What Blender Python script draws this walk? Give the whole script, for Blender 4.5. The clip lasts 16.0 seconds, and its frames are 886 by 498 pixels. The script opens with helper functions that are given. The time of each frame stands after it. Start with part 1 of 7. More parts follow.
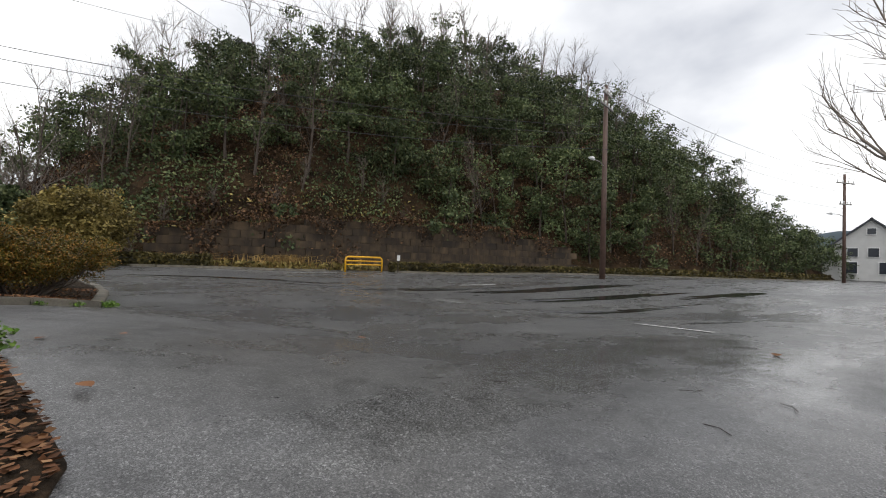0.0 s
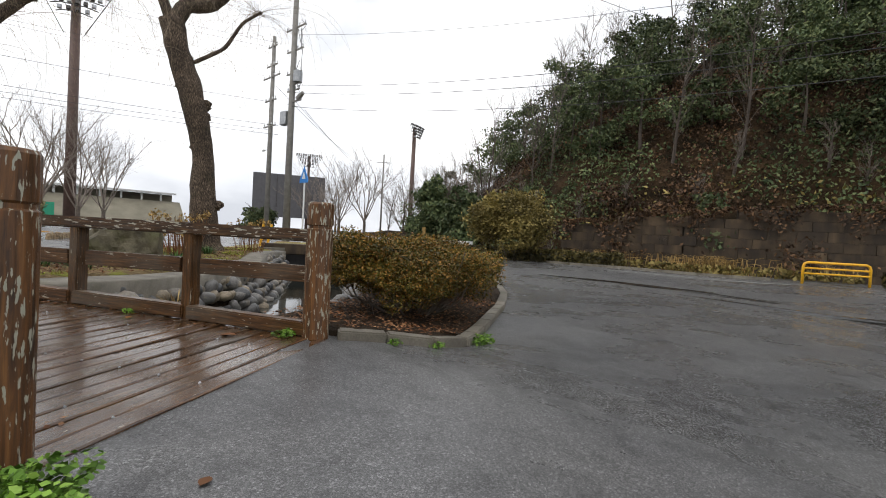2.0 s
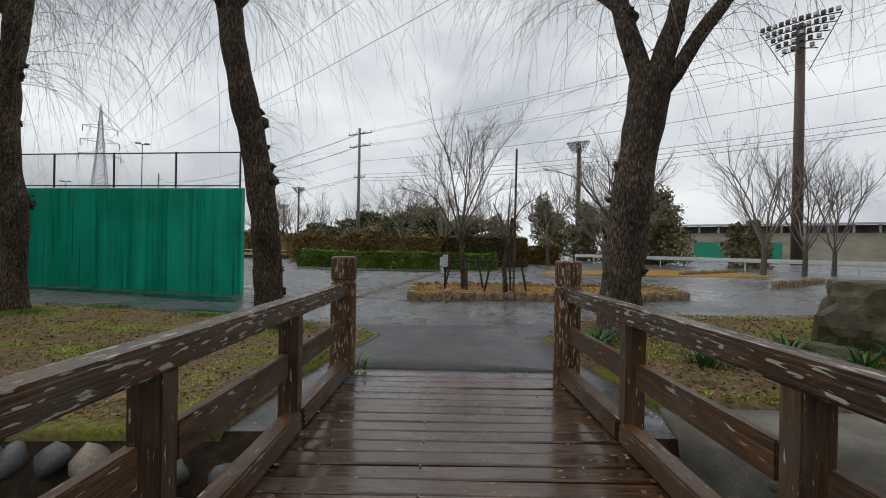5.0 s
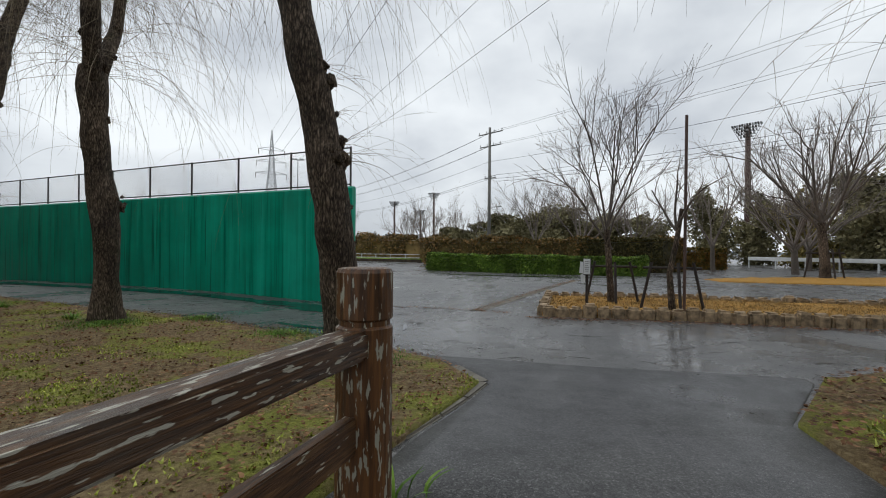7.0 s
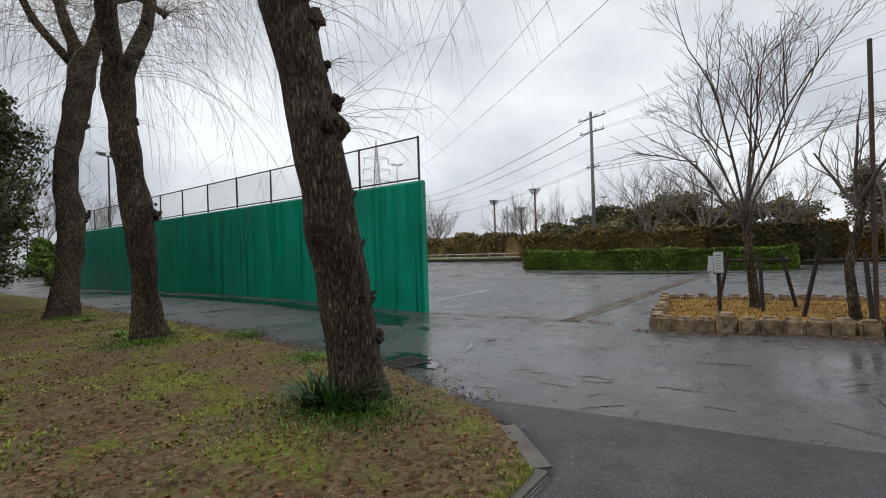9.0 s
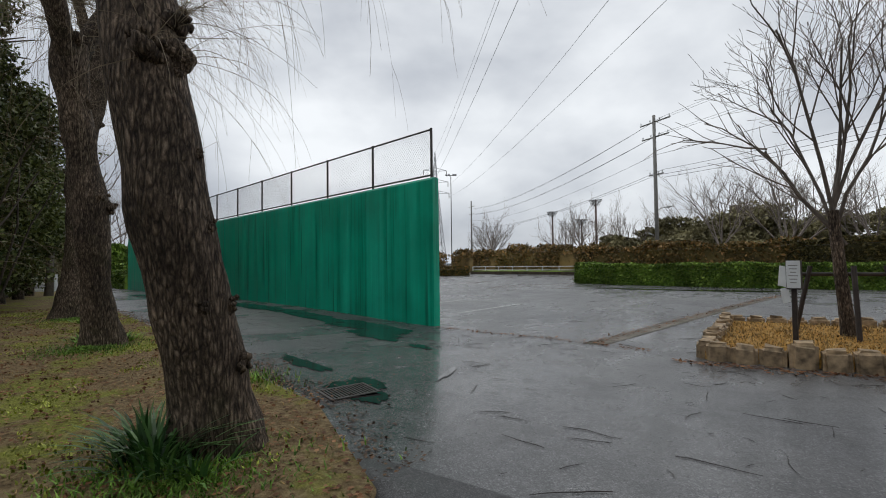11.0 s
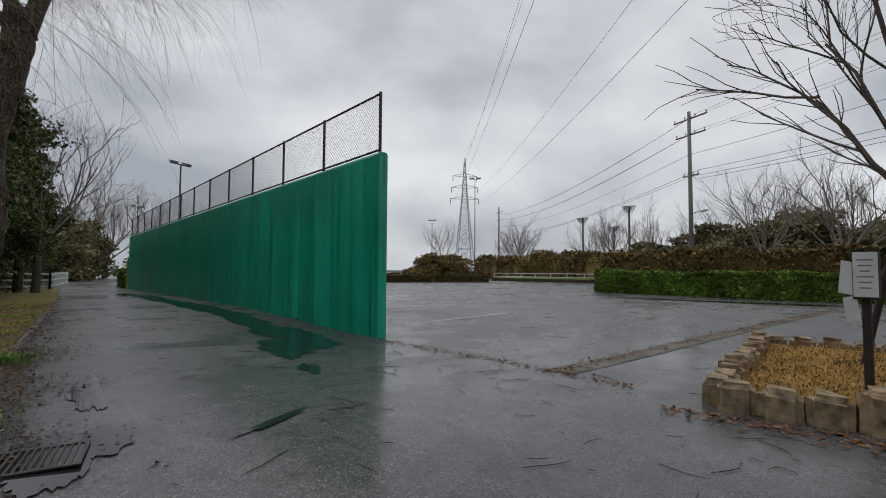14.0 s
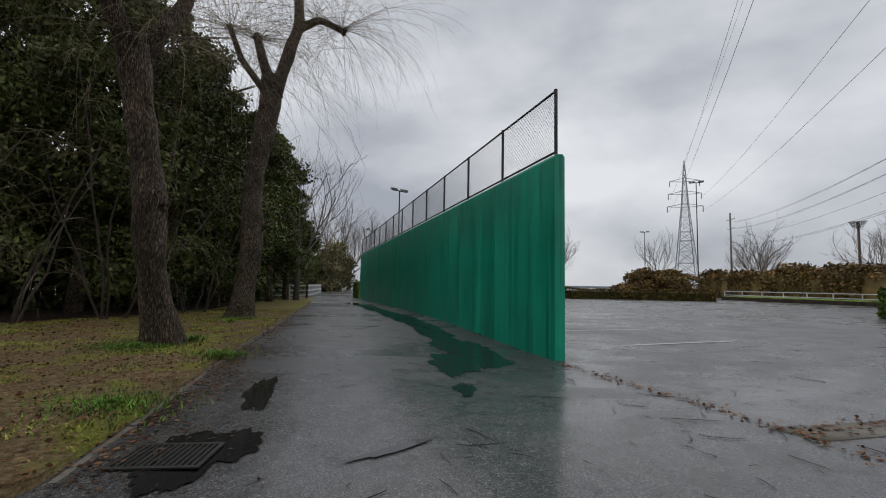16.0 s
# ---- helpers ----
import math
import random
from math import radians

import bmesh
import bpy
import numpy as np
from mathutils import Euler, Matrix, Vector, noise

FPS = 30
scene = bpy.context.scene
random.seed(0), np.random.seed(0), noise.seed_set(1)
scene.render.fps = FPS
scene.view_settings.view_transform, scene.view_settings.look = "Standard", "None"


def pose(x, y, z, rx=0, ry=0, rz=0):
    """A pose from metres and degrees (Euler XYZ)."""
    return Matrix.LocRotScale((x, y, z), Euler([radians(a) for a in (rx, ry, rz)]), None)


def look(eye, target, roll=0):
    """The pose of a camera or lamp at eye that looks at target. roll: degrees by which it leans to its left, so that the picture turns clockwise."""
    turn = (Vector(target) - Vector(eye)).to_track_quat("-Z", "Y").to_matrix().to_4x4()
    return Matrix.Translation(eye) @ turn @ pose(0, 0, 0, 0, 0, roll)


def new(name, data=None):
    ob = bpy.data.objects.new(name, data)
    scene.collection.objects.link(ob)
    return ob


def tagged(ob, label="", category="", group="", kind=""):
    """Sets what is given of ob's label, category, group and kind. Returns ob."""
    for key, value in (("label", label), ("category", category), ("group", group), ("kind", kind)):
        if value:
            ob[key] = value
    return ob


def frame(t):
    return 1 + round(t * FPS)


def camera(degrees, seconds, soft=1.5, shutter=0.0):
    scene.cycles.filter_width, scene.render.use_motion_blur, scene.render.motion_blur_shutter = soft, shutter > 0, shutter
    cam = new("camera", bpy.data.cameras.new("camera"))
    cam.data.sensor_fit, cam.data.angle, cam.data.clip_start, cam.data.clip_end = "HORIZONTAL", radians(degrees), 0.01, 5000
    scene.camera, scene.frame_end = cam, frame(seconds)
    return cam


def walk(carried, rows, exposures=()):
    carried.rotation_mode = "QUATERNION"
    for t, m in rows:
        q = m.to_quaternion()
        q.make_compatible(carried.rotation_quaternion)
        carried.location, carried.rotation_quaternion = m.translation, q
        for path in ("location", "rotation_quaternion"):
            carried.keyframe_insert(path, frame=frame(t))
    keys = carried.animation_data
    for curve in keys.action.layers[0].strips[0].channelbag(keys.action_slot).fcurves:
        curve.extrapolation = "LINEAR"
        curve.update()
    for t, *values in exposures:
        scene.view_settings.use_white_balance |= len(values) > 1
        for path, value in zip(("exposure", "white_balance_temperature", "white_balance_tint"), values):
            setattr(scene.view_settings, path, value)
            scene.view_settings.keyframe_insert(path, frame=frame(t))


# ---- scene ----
cam = camera(88.1, 16.0, soft=1.0)
PATH = [
    (0, (-0.006, 0.009, 1.076), (1.162, 1.631, 1.133), 1.8),
    (0.5, (0.443, 0.716, 1.176), (1.264, 2.54, 1.188), 1.4),
    (1, (0.805, 1.556, 1.263), (1.203, 3.516, 1.23), 2.7),
    (1.5, (0.815, 2.435, 1.37), (0.779, 4.434, 1.324), 3.0),
    (2, (0.628, 3.316, 1.426), (0.188, 5.266, 1.375), 3.2),
    (2.5, (0.346, 4.079, 1.538), (-0.459, 5.909, 1.503), 3.3),
    (3, (-0.097, 4.816, 1.612), (-1.295, 6.417, 1.568), 4.5),
    (3.5, (-0.656, 5.306, 1.696), (-2.238, 6.529, 1.647), 4.7),
    (4, (-1.201, 5.603, 1.751), (-3.079, 6.286, 1.673), 5.4),
    (4.2, (-1.435, 5.676, 1.77), (-3.382, 6.124, 1.674), 5.0),
    (6.3, (-4.221, 5.851, 1.777), (-6.211, 5.652, 1.808), -0.1),
    (6.5, (-4.456, 5.832, 1.773), (-6.438, 5.566, 1.797), 0.1),
    (7, (-5.057, 5.755, 1.756), (-6.975, 5.187, 1.76), 0.5),
    (7.5, (-5.579, 5.712, 1.751), (-7.429, 4.953, 1.712), 0.3),
    (8, (-6.022, 5.697, 1.758), (-7.848, 4.882, 1.702), -0.2),
    (8.5, (-6.471, 5.72, 1.745), (-8.282, 4.874, 1.682), -0.7),
    (9, (-6.988, 5.705, 1.752), (-8.729, 4.72, 1.758), -1.8),
    (9.5, (-7.479, 5.739, 1.72), (-9.198, 4.718, 1.762), -2.4),
    (10, (-7.987, 5.793, 1.645), (-9.673, 4.718, 1.692), -1.8),
    (12.5, (-9.747, 5.945, 1.543), (-11.273, 4.656, 1.637), -0.4),
    (13, (-10.239, 5.86, 1.486), (-11.808, 4.624, 1.591), 0.4),
    (13.5, (-10.812, 5.839, 1.441), (-12.357, 4.573, 1.544), 0.2),
    (14, (-11.381, 5.79, 1.4), (-12.891, 4.482, 1.496), 0.3),
    (14.5, (-11.845, 5.69, 1.37), (-13.201, 4.223, 1.475), 0.4),
    (15, (-12.093, 5.63, 1.376), (-13.292, 4.035, 1.513), 1.5),
    (15.5, (-12.2, 5.615, 1.386), (-13.205, 3.892, 1.535), 2.0),
    (16, (-12.19, 5.591, 1.384), (-12.99, 3.765, 1.537), 1.0),
]
EXPOSURES = [(0, 0.66, 6750, 10), (0.5, 0.50, 6750, 10), (1.5, 0.80, 6750, 10), (2.5, 0.82, 6700, 10), (3.5, 0.30, 6650, 10), (4.2, 0.08, 6600, 9), (7, 0.16, 6450, 7), (9, 0.22, 6500, 8), (10, 0.20, 6500, 8), (12.5, -0.04, 6500, 9), (14, -0.16, 6500, 9), (16, -0.16, 6500, 10)]
walk(cam, [(t, look(eye, target, roll)) for t, eye, target, roll in PATH], EXPOSURES)

# ---- sky and sun: overcast after rain ----
world = bpy.data.worlds.new("overcast_sky")
scene.world = world
world.use_nodes = True
wn, wl = world.node_tree.nodes, world.node_tree.links
sky = wn.new("ShaderNodeTexSky")
sky.sky_type, sky.sun_disc = "NISHITA", False
SUN_UP, SUN_ROUND = radians(52), radians(205)
sky.sun_elevation, sky.sun_rotation = SUN_UP, SUN_ROUND
where = wn.new("ShaderNodeTexCoord")
squash = wn.new("ShaderNodeMapping")
squash.inputs["Scale"].default_value = (1.0, 1.0, 1.9)
cloud = wn.new("ShaderNodeTexNoise")
cloud.inputs["Scale"].default_value, cloud.inputs["Detail"].default_value, cloud.inputs["Roughness"].default_value = 1.9, 6.0, 0.48
cloud.inputs["Distortion"].default_value = 0.1
tone = wn.new("ShaderNodeValToRGB")
tone.color_ramp.elements[0].position, tone.color_ramp.elements[0].color = 0.36, (0.46, 0.49, 0.555, 1)
tone.color_ramp.elements[1].position, tone.color_ramp.elements[1].color = 0.64, (0.98, 1.005, 1.045, 1)
dim = wn.new("ShaderNodeVectorMath")
dim.operation = "SCALE"
dim.inputs["Scale"].default_value = 0.07
veil = wn.new("ShaderNodeMixRGB")
veil.inputs["Fac"].default_value = 0.93
wl.new(where.outputs["Generated"], squash.inputs["Vector"])
wl.new(squash.outputs["Vector"], cloud.inputs["Vector"])
wl.new(cloud.outputs["Fac"], tone.inputs["Fac"])
wl.new(sky.outputs["Color"], dim.inputs[0])
wl.new(dim.outputs["Vector"], veil.inputs["Color1"])
wl.new(tone.outputs["Color"], veil.inputs["Color2"])
wl.new(veil.outputs["Color"], wn["Background"].inputs["Color"])
wn["Background"].inputs["Strength"].default_value = 0.90
lamp = bpy.data.lights.new("sun", "SUN")
lamp.energy, lamp.angle, lamp.color = 0.5, radians(40), (1.0, 0.97, 0.93)
sun = new("sun", lamp)
sun.rotation_euler = (radians(90) - SUN_UP, 0, math.pi - SUN_ROUND)


# ---- materials ----
def material(name, build, rough=0.6, spec=0.5):
    """A node material; build(make, link, shader) wires it."""
    m = bpy.data.materials.new(name)
    m.use_nodes = True
    nodes, links = m.node_tree.nodes, m.node_tree.links
    b = nodes["Principled BSDF"]
    b.inputs["Roughness"].default_value = rough
    b.inputs["Specular IOR Level"].default_value = spec
    build(nodes.new, links.new, b)
    return m


def coords(make, link, scale=(1, 1, 1)):
    c, mp = make("ShaderNodeTexCoord"), make("ShaderNodeMapping")
    far, shift = make("ShaderNodeMath"), make("ShaderNodeVectorMath")
    far.operation, far.inputs[1].default_value = "MULTIPLY", 43.0
    link(each(make), far.inputs[0])
    link(c.outputs["Object"], shift.inputs[0])
    link(far.outputs["Value"], shift.inputs[1])
    mp.inputs["Scale"].default_value = scale
    link(shift.outputs["Vector"], mp.inputs["Vector"])
    return mp.outputs["Vector"]


def grain(make, link, vec, scale, detail=4.0, rough=0.55, distort=0.0):
    n = make("ShaderNodeTexNoise")
    n.inputs["Scale"].default_value, n.inputs["Detail"].default_value = scale, detail
    n.inputs["Roughness"].default_value, n.inputs["Distortion"].default_value = rough, distort
    link(vec, n.inputs["Vector"])
    return n.outputs["Fac"]


def ramp(make, link, fac, stops):
    r = make("ShaderNodeValToRGB")
    e = r.color_ramp.elements
    while len(e) < len(stops):
        e.new(0.5)
    for el, (p, c) in zip(e, stops):
        el.position = p
        el.color = (*c, 1) if len(c) == 3 else c
    link(fac, r.inputs["Fac"])
    return r.outputs["Color"]


def grey(v):
    return (v, v, v)


def blend(make, link, a, b, fac, mode="MIX"):
    x = make("ShaderNodeMixRGB")
    x.blend_type = mode
    for val, sock in ((fac, "Fac"), (a, "Color1"), (b, "Color2")):
        if isinstance(val, (int, float)):
            x.inputs[sock].default_value = val
        elif isinstance(val, tuple):
            x.inputs[sock].default_value = (*val, 1)
        else:
            link(val, x.inputs[sock])
    return x.outputs["Color"]


def bump(make, link, b, height, strength=0.4, dist=0.02):
    n = make("ShaderNodeBump")
    n.inputs["Strength"].default_value, n.inputs["Distance"].default_value = strength, dist
    link(height, n.inputs["Height"])
    link(n.outputs["Normal"], b.inputs["Normal"])


def island(make):
    return make("ShaderNodeNewGeometry").outputs["Random Per Island"]


def each(make):
    return make("ShaderNodeObjectInfo").outputs["Random"]


def asphalt(tone, gloss):
    """Wet asphalt; tone scales its grey, gloss lowers its roughness."""
    def build(make, link, b):
        v = coords(make, link)
        fine = grain(make, link, v, 150, 3, 0.7)
        chips = make("ShaderNodeTexVoronoi")
        chips.inputs["Scale"].default_value = 95
        link(v, chips.inputs["Vector"])
        stone = ramp(make, link, chips.outputs["Color"], [(0.2, grey(0.6)), (0.7, grey(1.0)), (0.95, grey(1.8))])
        col = blend(make, link, ramp(make, link, fine, [(0.34, grey(0.050 * tone)), (0.52, grey(0.13 * tone)), (0.68, grey(0.26 * tone))]), stone, 1.0, "MULTIPLY")
        worn = ramp(make, link, grain(make, link, v, 0.35, 6, 0.62), [(0.3, (0.78, 0.78, 0.80)), (0.7, (1.20, 1.18, 1.15))])
        col = blend(make, link, col, worn, 1.0, "MULTIPLY")
        spots = ramp(make, link, grain(make, link, v, 4.5, 6, 0.7), [(0.36, grey(0.72)), (0.5, grey(1.0)), (0.72, grey(1.12))])
        link(blend(make, link, col, spots, 1.0, "MULTIPLY"), b.inputs["Base Color"])
        wet = grain(make, link, coords(make, link, (0.10, 0.32, 1)), 1.0, 6, 0.6, 0.8)
        wet2 = grain(make, link, v, 0.8, 7, 0.65)
        w = blend(make, link, wet, wet2, 0.4)
        link(ramp(make, link, w, [(0.36, grey(0.50 - gloss)), (0.48, grey(0.38 - gloss)), (0.56, grey(max(0.23 - gloss, 0.1))), (0.64, grey(max(0.09 - gloss, 0.06)))]), b.inputs["Roughness"])
        lift = blend(make, link, stone, ramp(make, link, w, [(0.54, grey(1)), (0.66, grey(0.12))]), 1.0, "MULTIPLY")
        bump(make, link, b, lift, 0.8, 0.006)
    return build


def m_puddle(make, link, b):
    v = coords(make, link)
    link(ramp(make, link, grain(make, link, v, 90, 3, 0.7), [(0.35, grey(0.014)), (0.7, grey(0.035))]), b.inputs["Base Color"])
    bump(make, link, b, grain(make, link, v, 14, 2), 0.03, 0.01)


def m_concrete(make, link, b):
    v = coords(make, link)
    col = blend(make, link, ramp(make, link, grain(make, link, v, 2.5, 6), [(0.3, (0.10, 0.088, 0.068)), (0.7, (0.245, 0.22, 0.175))]),
                ramp(make, link, grain(make, link, v, 60, 3), [(0.3, grey(0.75)), (0.7, grey(1.1))]), 1.0, "MULTIPLY")
    moss = ramp(make, link, grain(make, link, v, 1.7, 5), [(0.55, grey(0)), (0.72, grey(0.55))])
    link(blend(make, link, col, (0.09, 0.085, 0.035), moss), b.inputs["Base Color"])
    bump(make, link, b, grain(make, link, v, 70, 4), 0.35, 0.01)


def m_retaining(make, link, b):
    v = coords(make, link)
    col = ramp(make, link, grain(make, link, v, 0.9, 6), [(0.25, (0.018, 0.012, 0.007)), (0.5, (0.055, 0.036, 0.019)), (0.75, (0.12, 0.080, 0.044))])
    streak = ramp(make, link, grain(make, link, coords(make, link, (2.5, 2.5, 0.25)), 1.0, 4), [(0.35, grey(0.5)), (0.65, grey(1.1))])
    link(blend(make, link, col, streak, 1.0, "MULTIPLY"), b.inputs["Base Color"])
    bump(make, link, b, grain(make, link, v, 12, 5), 0.5, 0.03)


def m_turf(make, link, b):
    v = coords(make, link)
    big = grain(make, link, v, 1.1, 5, 0.6)
    col = ramp(make, link, grain(make, link, v, 16, 6, 0.7), [(0.3, (0.08, 0.052, 0.026)), (0.5, (0.24, 0.17, 0.085)), (0.7, (0.40, 0.31, 0.165))])
    green = ramp(make, link, grain(make, link, v, 30, 4, 0.7), [(0.3, (0.12, 0.135, 0.02)), (0.7, (0.38, 0.40, 0.07))])
    link(blend(make, link, col, green, ramp(make, link, big, [(0.50, grey(0)), (0.59, grey(0.85))])), b.inputs["Base Color"])
    bump(make, link, b, grain(make, link, v, 45, 5, 0.7), 0.9, 0.04)


def m_soil(make, link, b):
    v = coords(make, link)
    link(ramp(make, link, grain(make, link, v, 9, 7, 0.7), [(0.3, (0.012, 0.009, 0.006)), (0.55, (0.045, 0.03, 0.018)), (0.75, (0.11, 0.07, 0.04))]), b.inputs["Base Color"])
    bump(make, link, b, grain(make, link, v, 35, 5, 0.7), 0.9, 0.04)


def m_straw(make, link, b):
    v = coords(make, link)
    link(ramp(make, link, grain(make, link, v, 18, 6, 0.7), [(0.3, (0.17, 0.085, 0.02)), (0.55, (0.50, 0.27, 0.06)), (0.75, (0.62, 0.39, 0.13))]), b.inputs["Base Color"])
    bump(make, link, b, grain(make, link, v, 45, 5, 0.7), 0.9, 0.04)


def m_hillside(make, link, b):
    v = coords(make, link)
    link(ramp(make, link, grain(make, link, v, 0.6, 8, 0.7), [(0.3, (0.008, 0.008, 0.005)), (0.5, (0.035, 0.022, 0.012)), (0.72, (0.08, 0.05, 0.025))]), b.inputs["Base Color"])
    bump(make, link, b, grain(make, link, v, 2, 6, 0.7), 1.0, 0.3)


def timber(flake, wet_rough, shade):
    """Weathered brown timber, grain along x, with pale flaking paint and lichen."""
    def build(make, link, b):
        v = coords(make, link, (1.2, 16, 16))
        g = grain(make, link, v, 3.0, 6, 0.65, 0.6)
        line = grain(make, link, coords(make, link, (1.6, 75, 75)), 2.0, 4, 0.7, 0.3)
        tone = ramp(make, link, each(make), [(0.0, grey(0.72)), (1.0, grey(1.15))])
        wood = ramp(make, link, g, [(0.28, (0.022 * shade, 0.013 * shade, 0.008 * shade)), (0.5, (0.13 * shade, 0.057 * shade, 0.018 * shade)), (0.72, (0.30 * shade, 0.15 * shade, 0.055 * shade))])
        wood = blend(make, link, wood, tone, 1.0, "MULTIPLY")
        wood = blend(make, link, wood, ramp(make, link, line, [(0.36, grey(0.45)), (0.5, grey(1.0)), (0.7, grey(1.35))]), 1.0, "MULTIPLY")
        worn = ramp(make, link, grain(make, link, coords(make, link, (0.8, 0.8, 0.8)), 2.2, 4), [(0.48, grey(0)), (0.68, grey(0.4))])
        wood = blend(make, link, wood, (0.14, 0.125, 0.10), worn)
        spot = grain(make, link, coords(make, link, (9, 48, 48)), 1.0, 3, 0.5)
        mask = ramp(make, link, spot, [(0.665 - flake, grey(0)), (0.69 - flake, grey(1))])
        link(blend(make, link, wood, (0.46, 0.44, 0.36), mask), b.inputs["Base Color"])
        wet = grain(make, link, coords(make, link, (0.8, 2.5, 2.5)), 1.3, 4)
        link(ramp(make, link, wet, [(0.42, grey(wet_rough + 0.26)), (0.50, grey(wet_rough + 0.10)), (0.53, grey(wet_rough))]), b.inputs["Roughness"])
        bump(make, link, b, blend(make, link, g, line, 0.5), 0.8, 0.008)
    return build


def post_wood(make, link, b):
    """Round log, grain along z."""
    v = coords(make, link, (14, 14, 1.1))
    g = grain(make, link, v, 2.6, 6, 0.65, 0.5)
    wood = ramp(make, link, g, [(0.28, (0.018, 0.010, 0.006)), (0.5, (0.11, 0.046, 0.014)), (0.74, (0.24, 0.105, 0.030))])
    spot = grain(make, link, coords(make, link, (58, 58, 12)), 1.0, 3, 0.5)
    where_ = grain(make, link, coords(make, link, (3, 3, 2)), 1.4, 2)
    spot = blend(make, link, spot, where_, 0.18)
    mask = ramp(make, link, spot, [(0.572, grey(0)), (0.592, grey(1))])
    link(blend(make, link, wood, (0.38, 0.37, 0.29), mask), b.inputs["Base Color"])
    link(ramp(make, link, g, [(0.3, grey(0.35)), (0.7, grey(0.6))]), b.inputs["Roughness"])
    bump(make, link, b, g, 0.6, 0.01)


def m_bark(make, link, b):
    """Corky plates parted by dark upright cracks."""
    v = coords(make, link, (1, 1, 0.22))
    warp = make("ShaderNodeMixRGB")
    warp.blend_type = "ADD"
    warp.inputs["Fac"].default_value = 0.12
    n = make("ShaderNodeTexNoise")
    n.inputs["Scale"].default_value, n.inputs["Detail"].default_value = 6.0, 4.0
    link(v, n.inputs["Vector"])
    link(v, warp.inputs["Color1"])
    link(n.outputs["Color"], warp.inputs["Color2"])
    plates = make("ShaderNodeTexVoronoi")
    plates.feature = "DISTANCE_TO_EDGE"
    plates.inputs["Scale"].default_value = 36
    link(warp.outputs["Color"], plates.inputs["Vector"])
    crack = ramp(make, link, plates.outputs["Distance"], [(0.0, grey(0.25)), (0.30, grey(1.0))])
    g = grain(make, link, coords(make, link, (1, 1, 0.30)), 42, 6, 0.72, 0.5)
    big = grain(make, link, coords(make, link), 1.6, 4)
    col = ramp(make, link, g, [(0.36, (0.04, 0.029, 0.022)), (0.5, (0.19, 0.14, 0.10)), (0.6, (0.36, 0.27, 0.195)), (0.72, (0.52, 0.43, 0.33))])
    col = blend(make, link, (0.012, 0.009, 0.007), col, crack)
    col = blend(make, link, col, ramp(make, link, big, [(0.35, grey(0.45)), (0.65, grey(1.1))]), 1.0, "MULTIPLY")
    moss = ramp(make, link, grain(make, link, coords(make, link), 2.4, 5), [(0.58, grey(0)), (0.72, grey(0.45))])
    link(blend(make, link, col, (0.03, 0.035, 0.012), moss), b.inputs["Base Color"])
    bump(make, link, b, blend(make, link, crack, g, 0.4), 1.0, 0.022)


def plain(c, rough=0.5, vary=0.25, scale=8.0, metal=0.0, rise=0.15):
    """A paint or metal with slight dirt."""
    def build(make, link, b):
        v = coords(make, link)
        n = grain(make, link, v, scale, 5)
        link(ramp(make, link, n, [(0.3, tuple(x * (1 - vary) for x in c)), (0.7, tuple(min(1, x * (1 + vary * 0.5)) for x in c))]), b.inputs["Base Color"])
        b.inputs["Metallic"].default_value = metal
        bump(make, link, b, grain(make, link, v, scale * 5, 3), rise, 0.004)
    return material("paint", build, rough)


def foliage(name, dark, mid, pale, rough=0.55, patch=0.5):
    """Leaves, each a shade of its own, in patches."""
    def build(make, link, b):
        leaf = ramp(make, link, island(make), [(0.0, dark), (0.55, mid), (1.0, pale)])
        n = grain(make, link, coords(make, link), patch, 3)
        link(blend(make, link, leaf, ramp(make, link, n, [(0.35, grey(0.5)), (0.65, grey(1.35))]), 1.0, "MULTIPLY"), b.inputs["Base Color"])
    return material(name, build, rough, 0.2)


def m_greenwall(make, link, b):
    v = coords(make, link)
    streak = grain(make, link, coords(make, link, (5.0, 5.0, 0.12)), 1.0, 5, 0.6)
    low = grain(make, link, v, 0.8, 4)
    col = ramp(make, link, streak, [(0.30, (0.0, 0.16, 0.095)), (0.42, (0.002, 0.40, 0.24)), (0.60, (0.004, 0.48, 0.30)), (0.74, (0.02, 0.56, 0.37))])
    col = blend(make, link, col, ramp(make, link, low, [(0.3, grey(0.75)), (0.7, grey(1.1))]), 1.0, "MULTIPLY")
    drip = grain(make, link, coords(make, link, (7.0, 7.0, 0.22)), 1.0, 3, 0.5)
    col = blend(make, link, col, (0.0, 0.12, 0.07), ramp(make, link, drip, [(0.60, grey(0)), (0.68, grey(0.75))]))
    link(col, b.inputs["Base Color"])
    link(ramp(make, link, streak, [(0.4, grey(0.32)), (0.6, grey(0.55))]), b.inputs["Roughness"])
    bump(make, link, b, grain(make, link, v, 30, 4), 0.12, 0.006)


def m_cobble(make, link, b):
    v = coords(make, link)
    tone = ramp(make, link, each(make), [(0.0, (0.075, 0.077, 0.08)), (0.6, (0.19, 0.18, 0.165)), (1.0, (0.30, 0.24, 0.16))])
    col = blend(make, link, tone, ramp(make, link, grain(make, link, v, 14, 5), [(0.3, grey(0.55)), (0.7, grey(1.2))]), 1.0, "MULTIPLY")
    link(col, b.inputs["Base Color"])
    bump(make, link, b, grain(make, link, v, 40, 4), 0.3, 0.01)


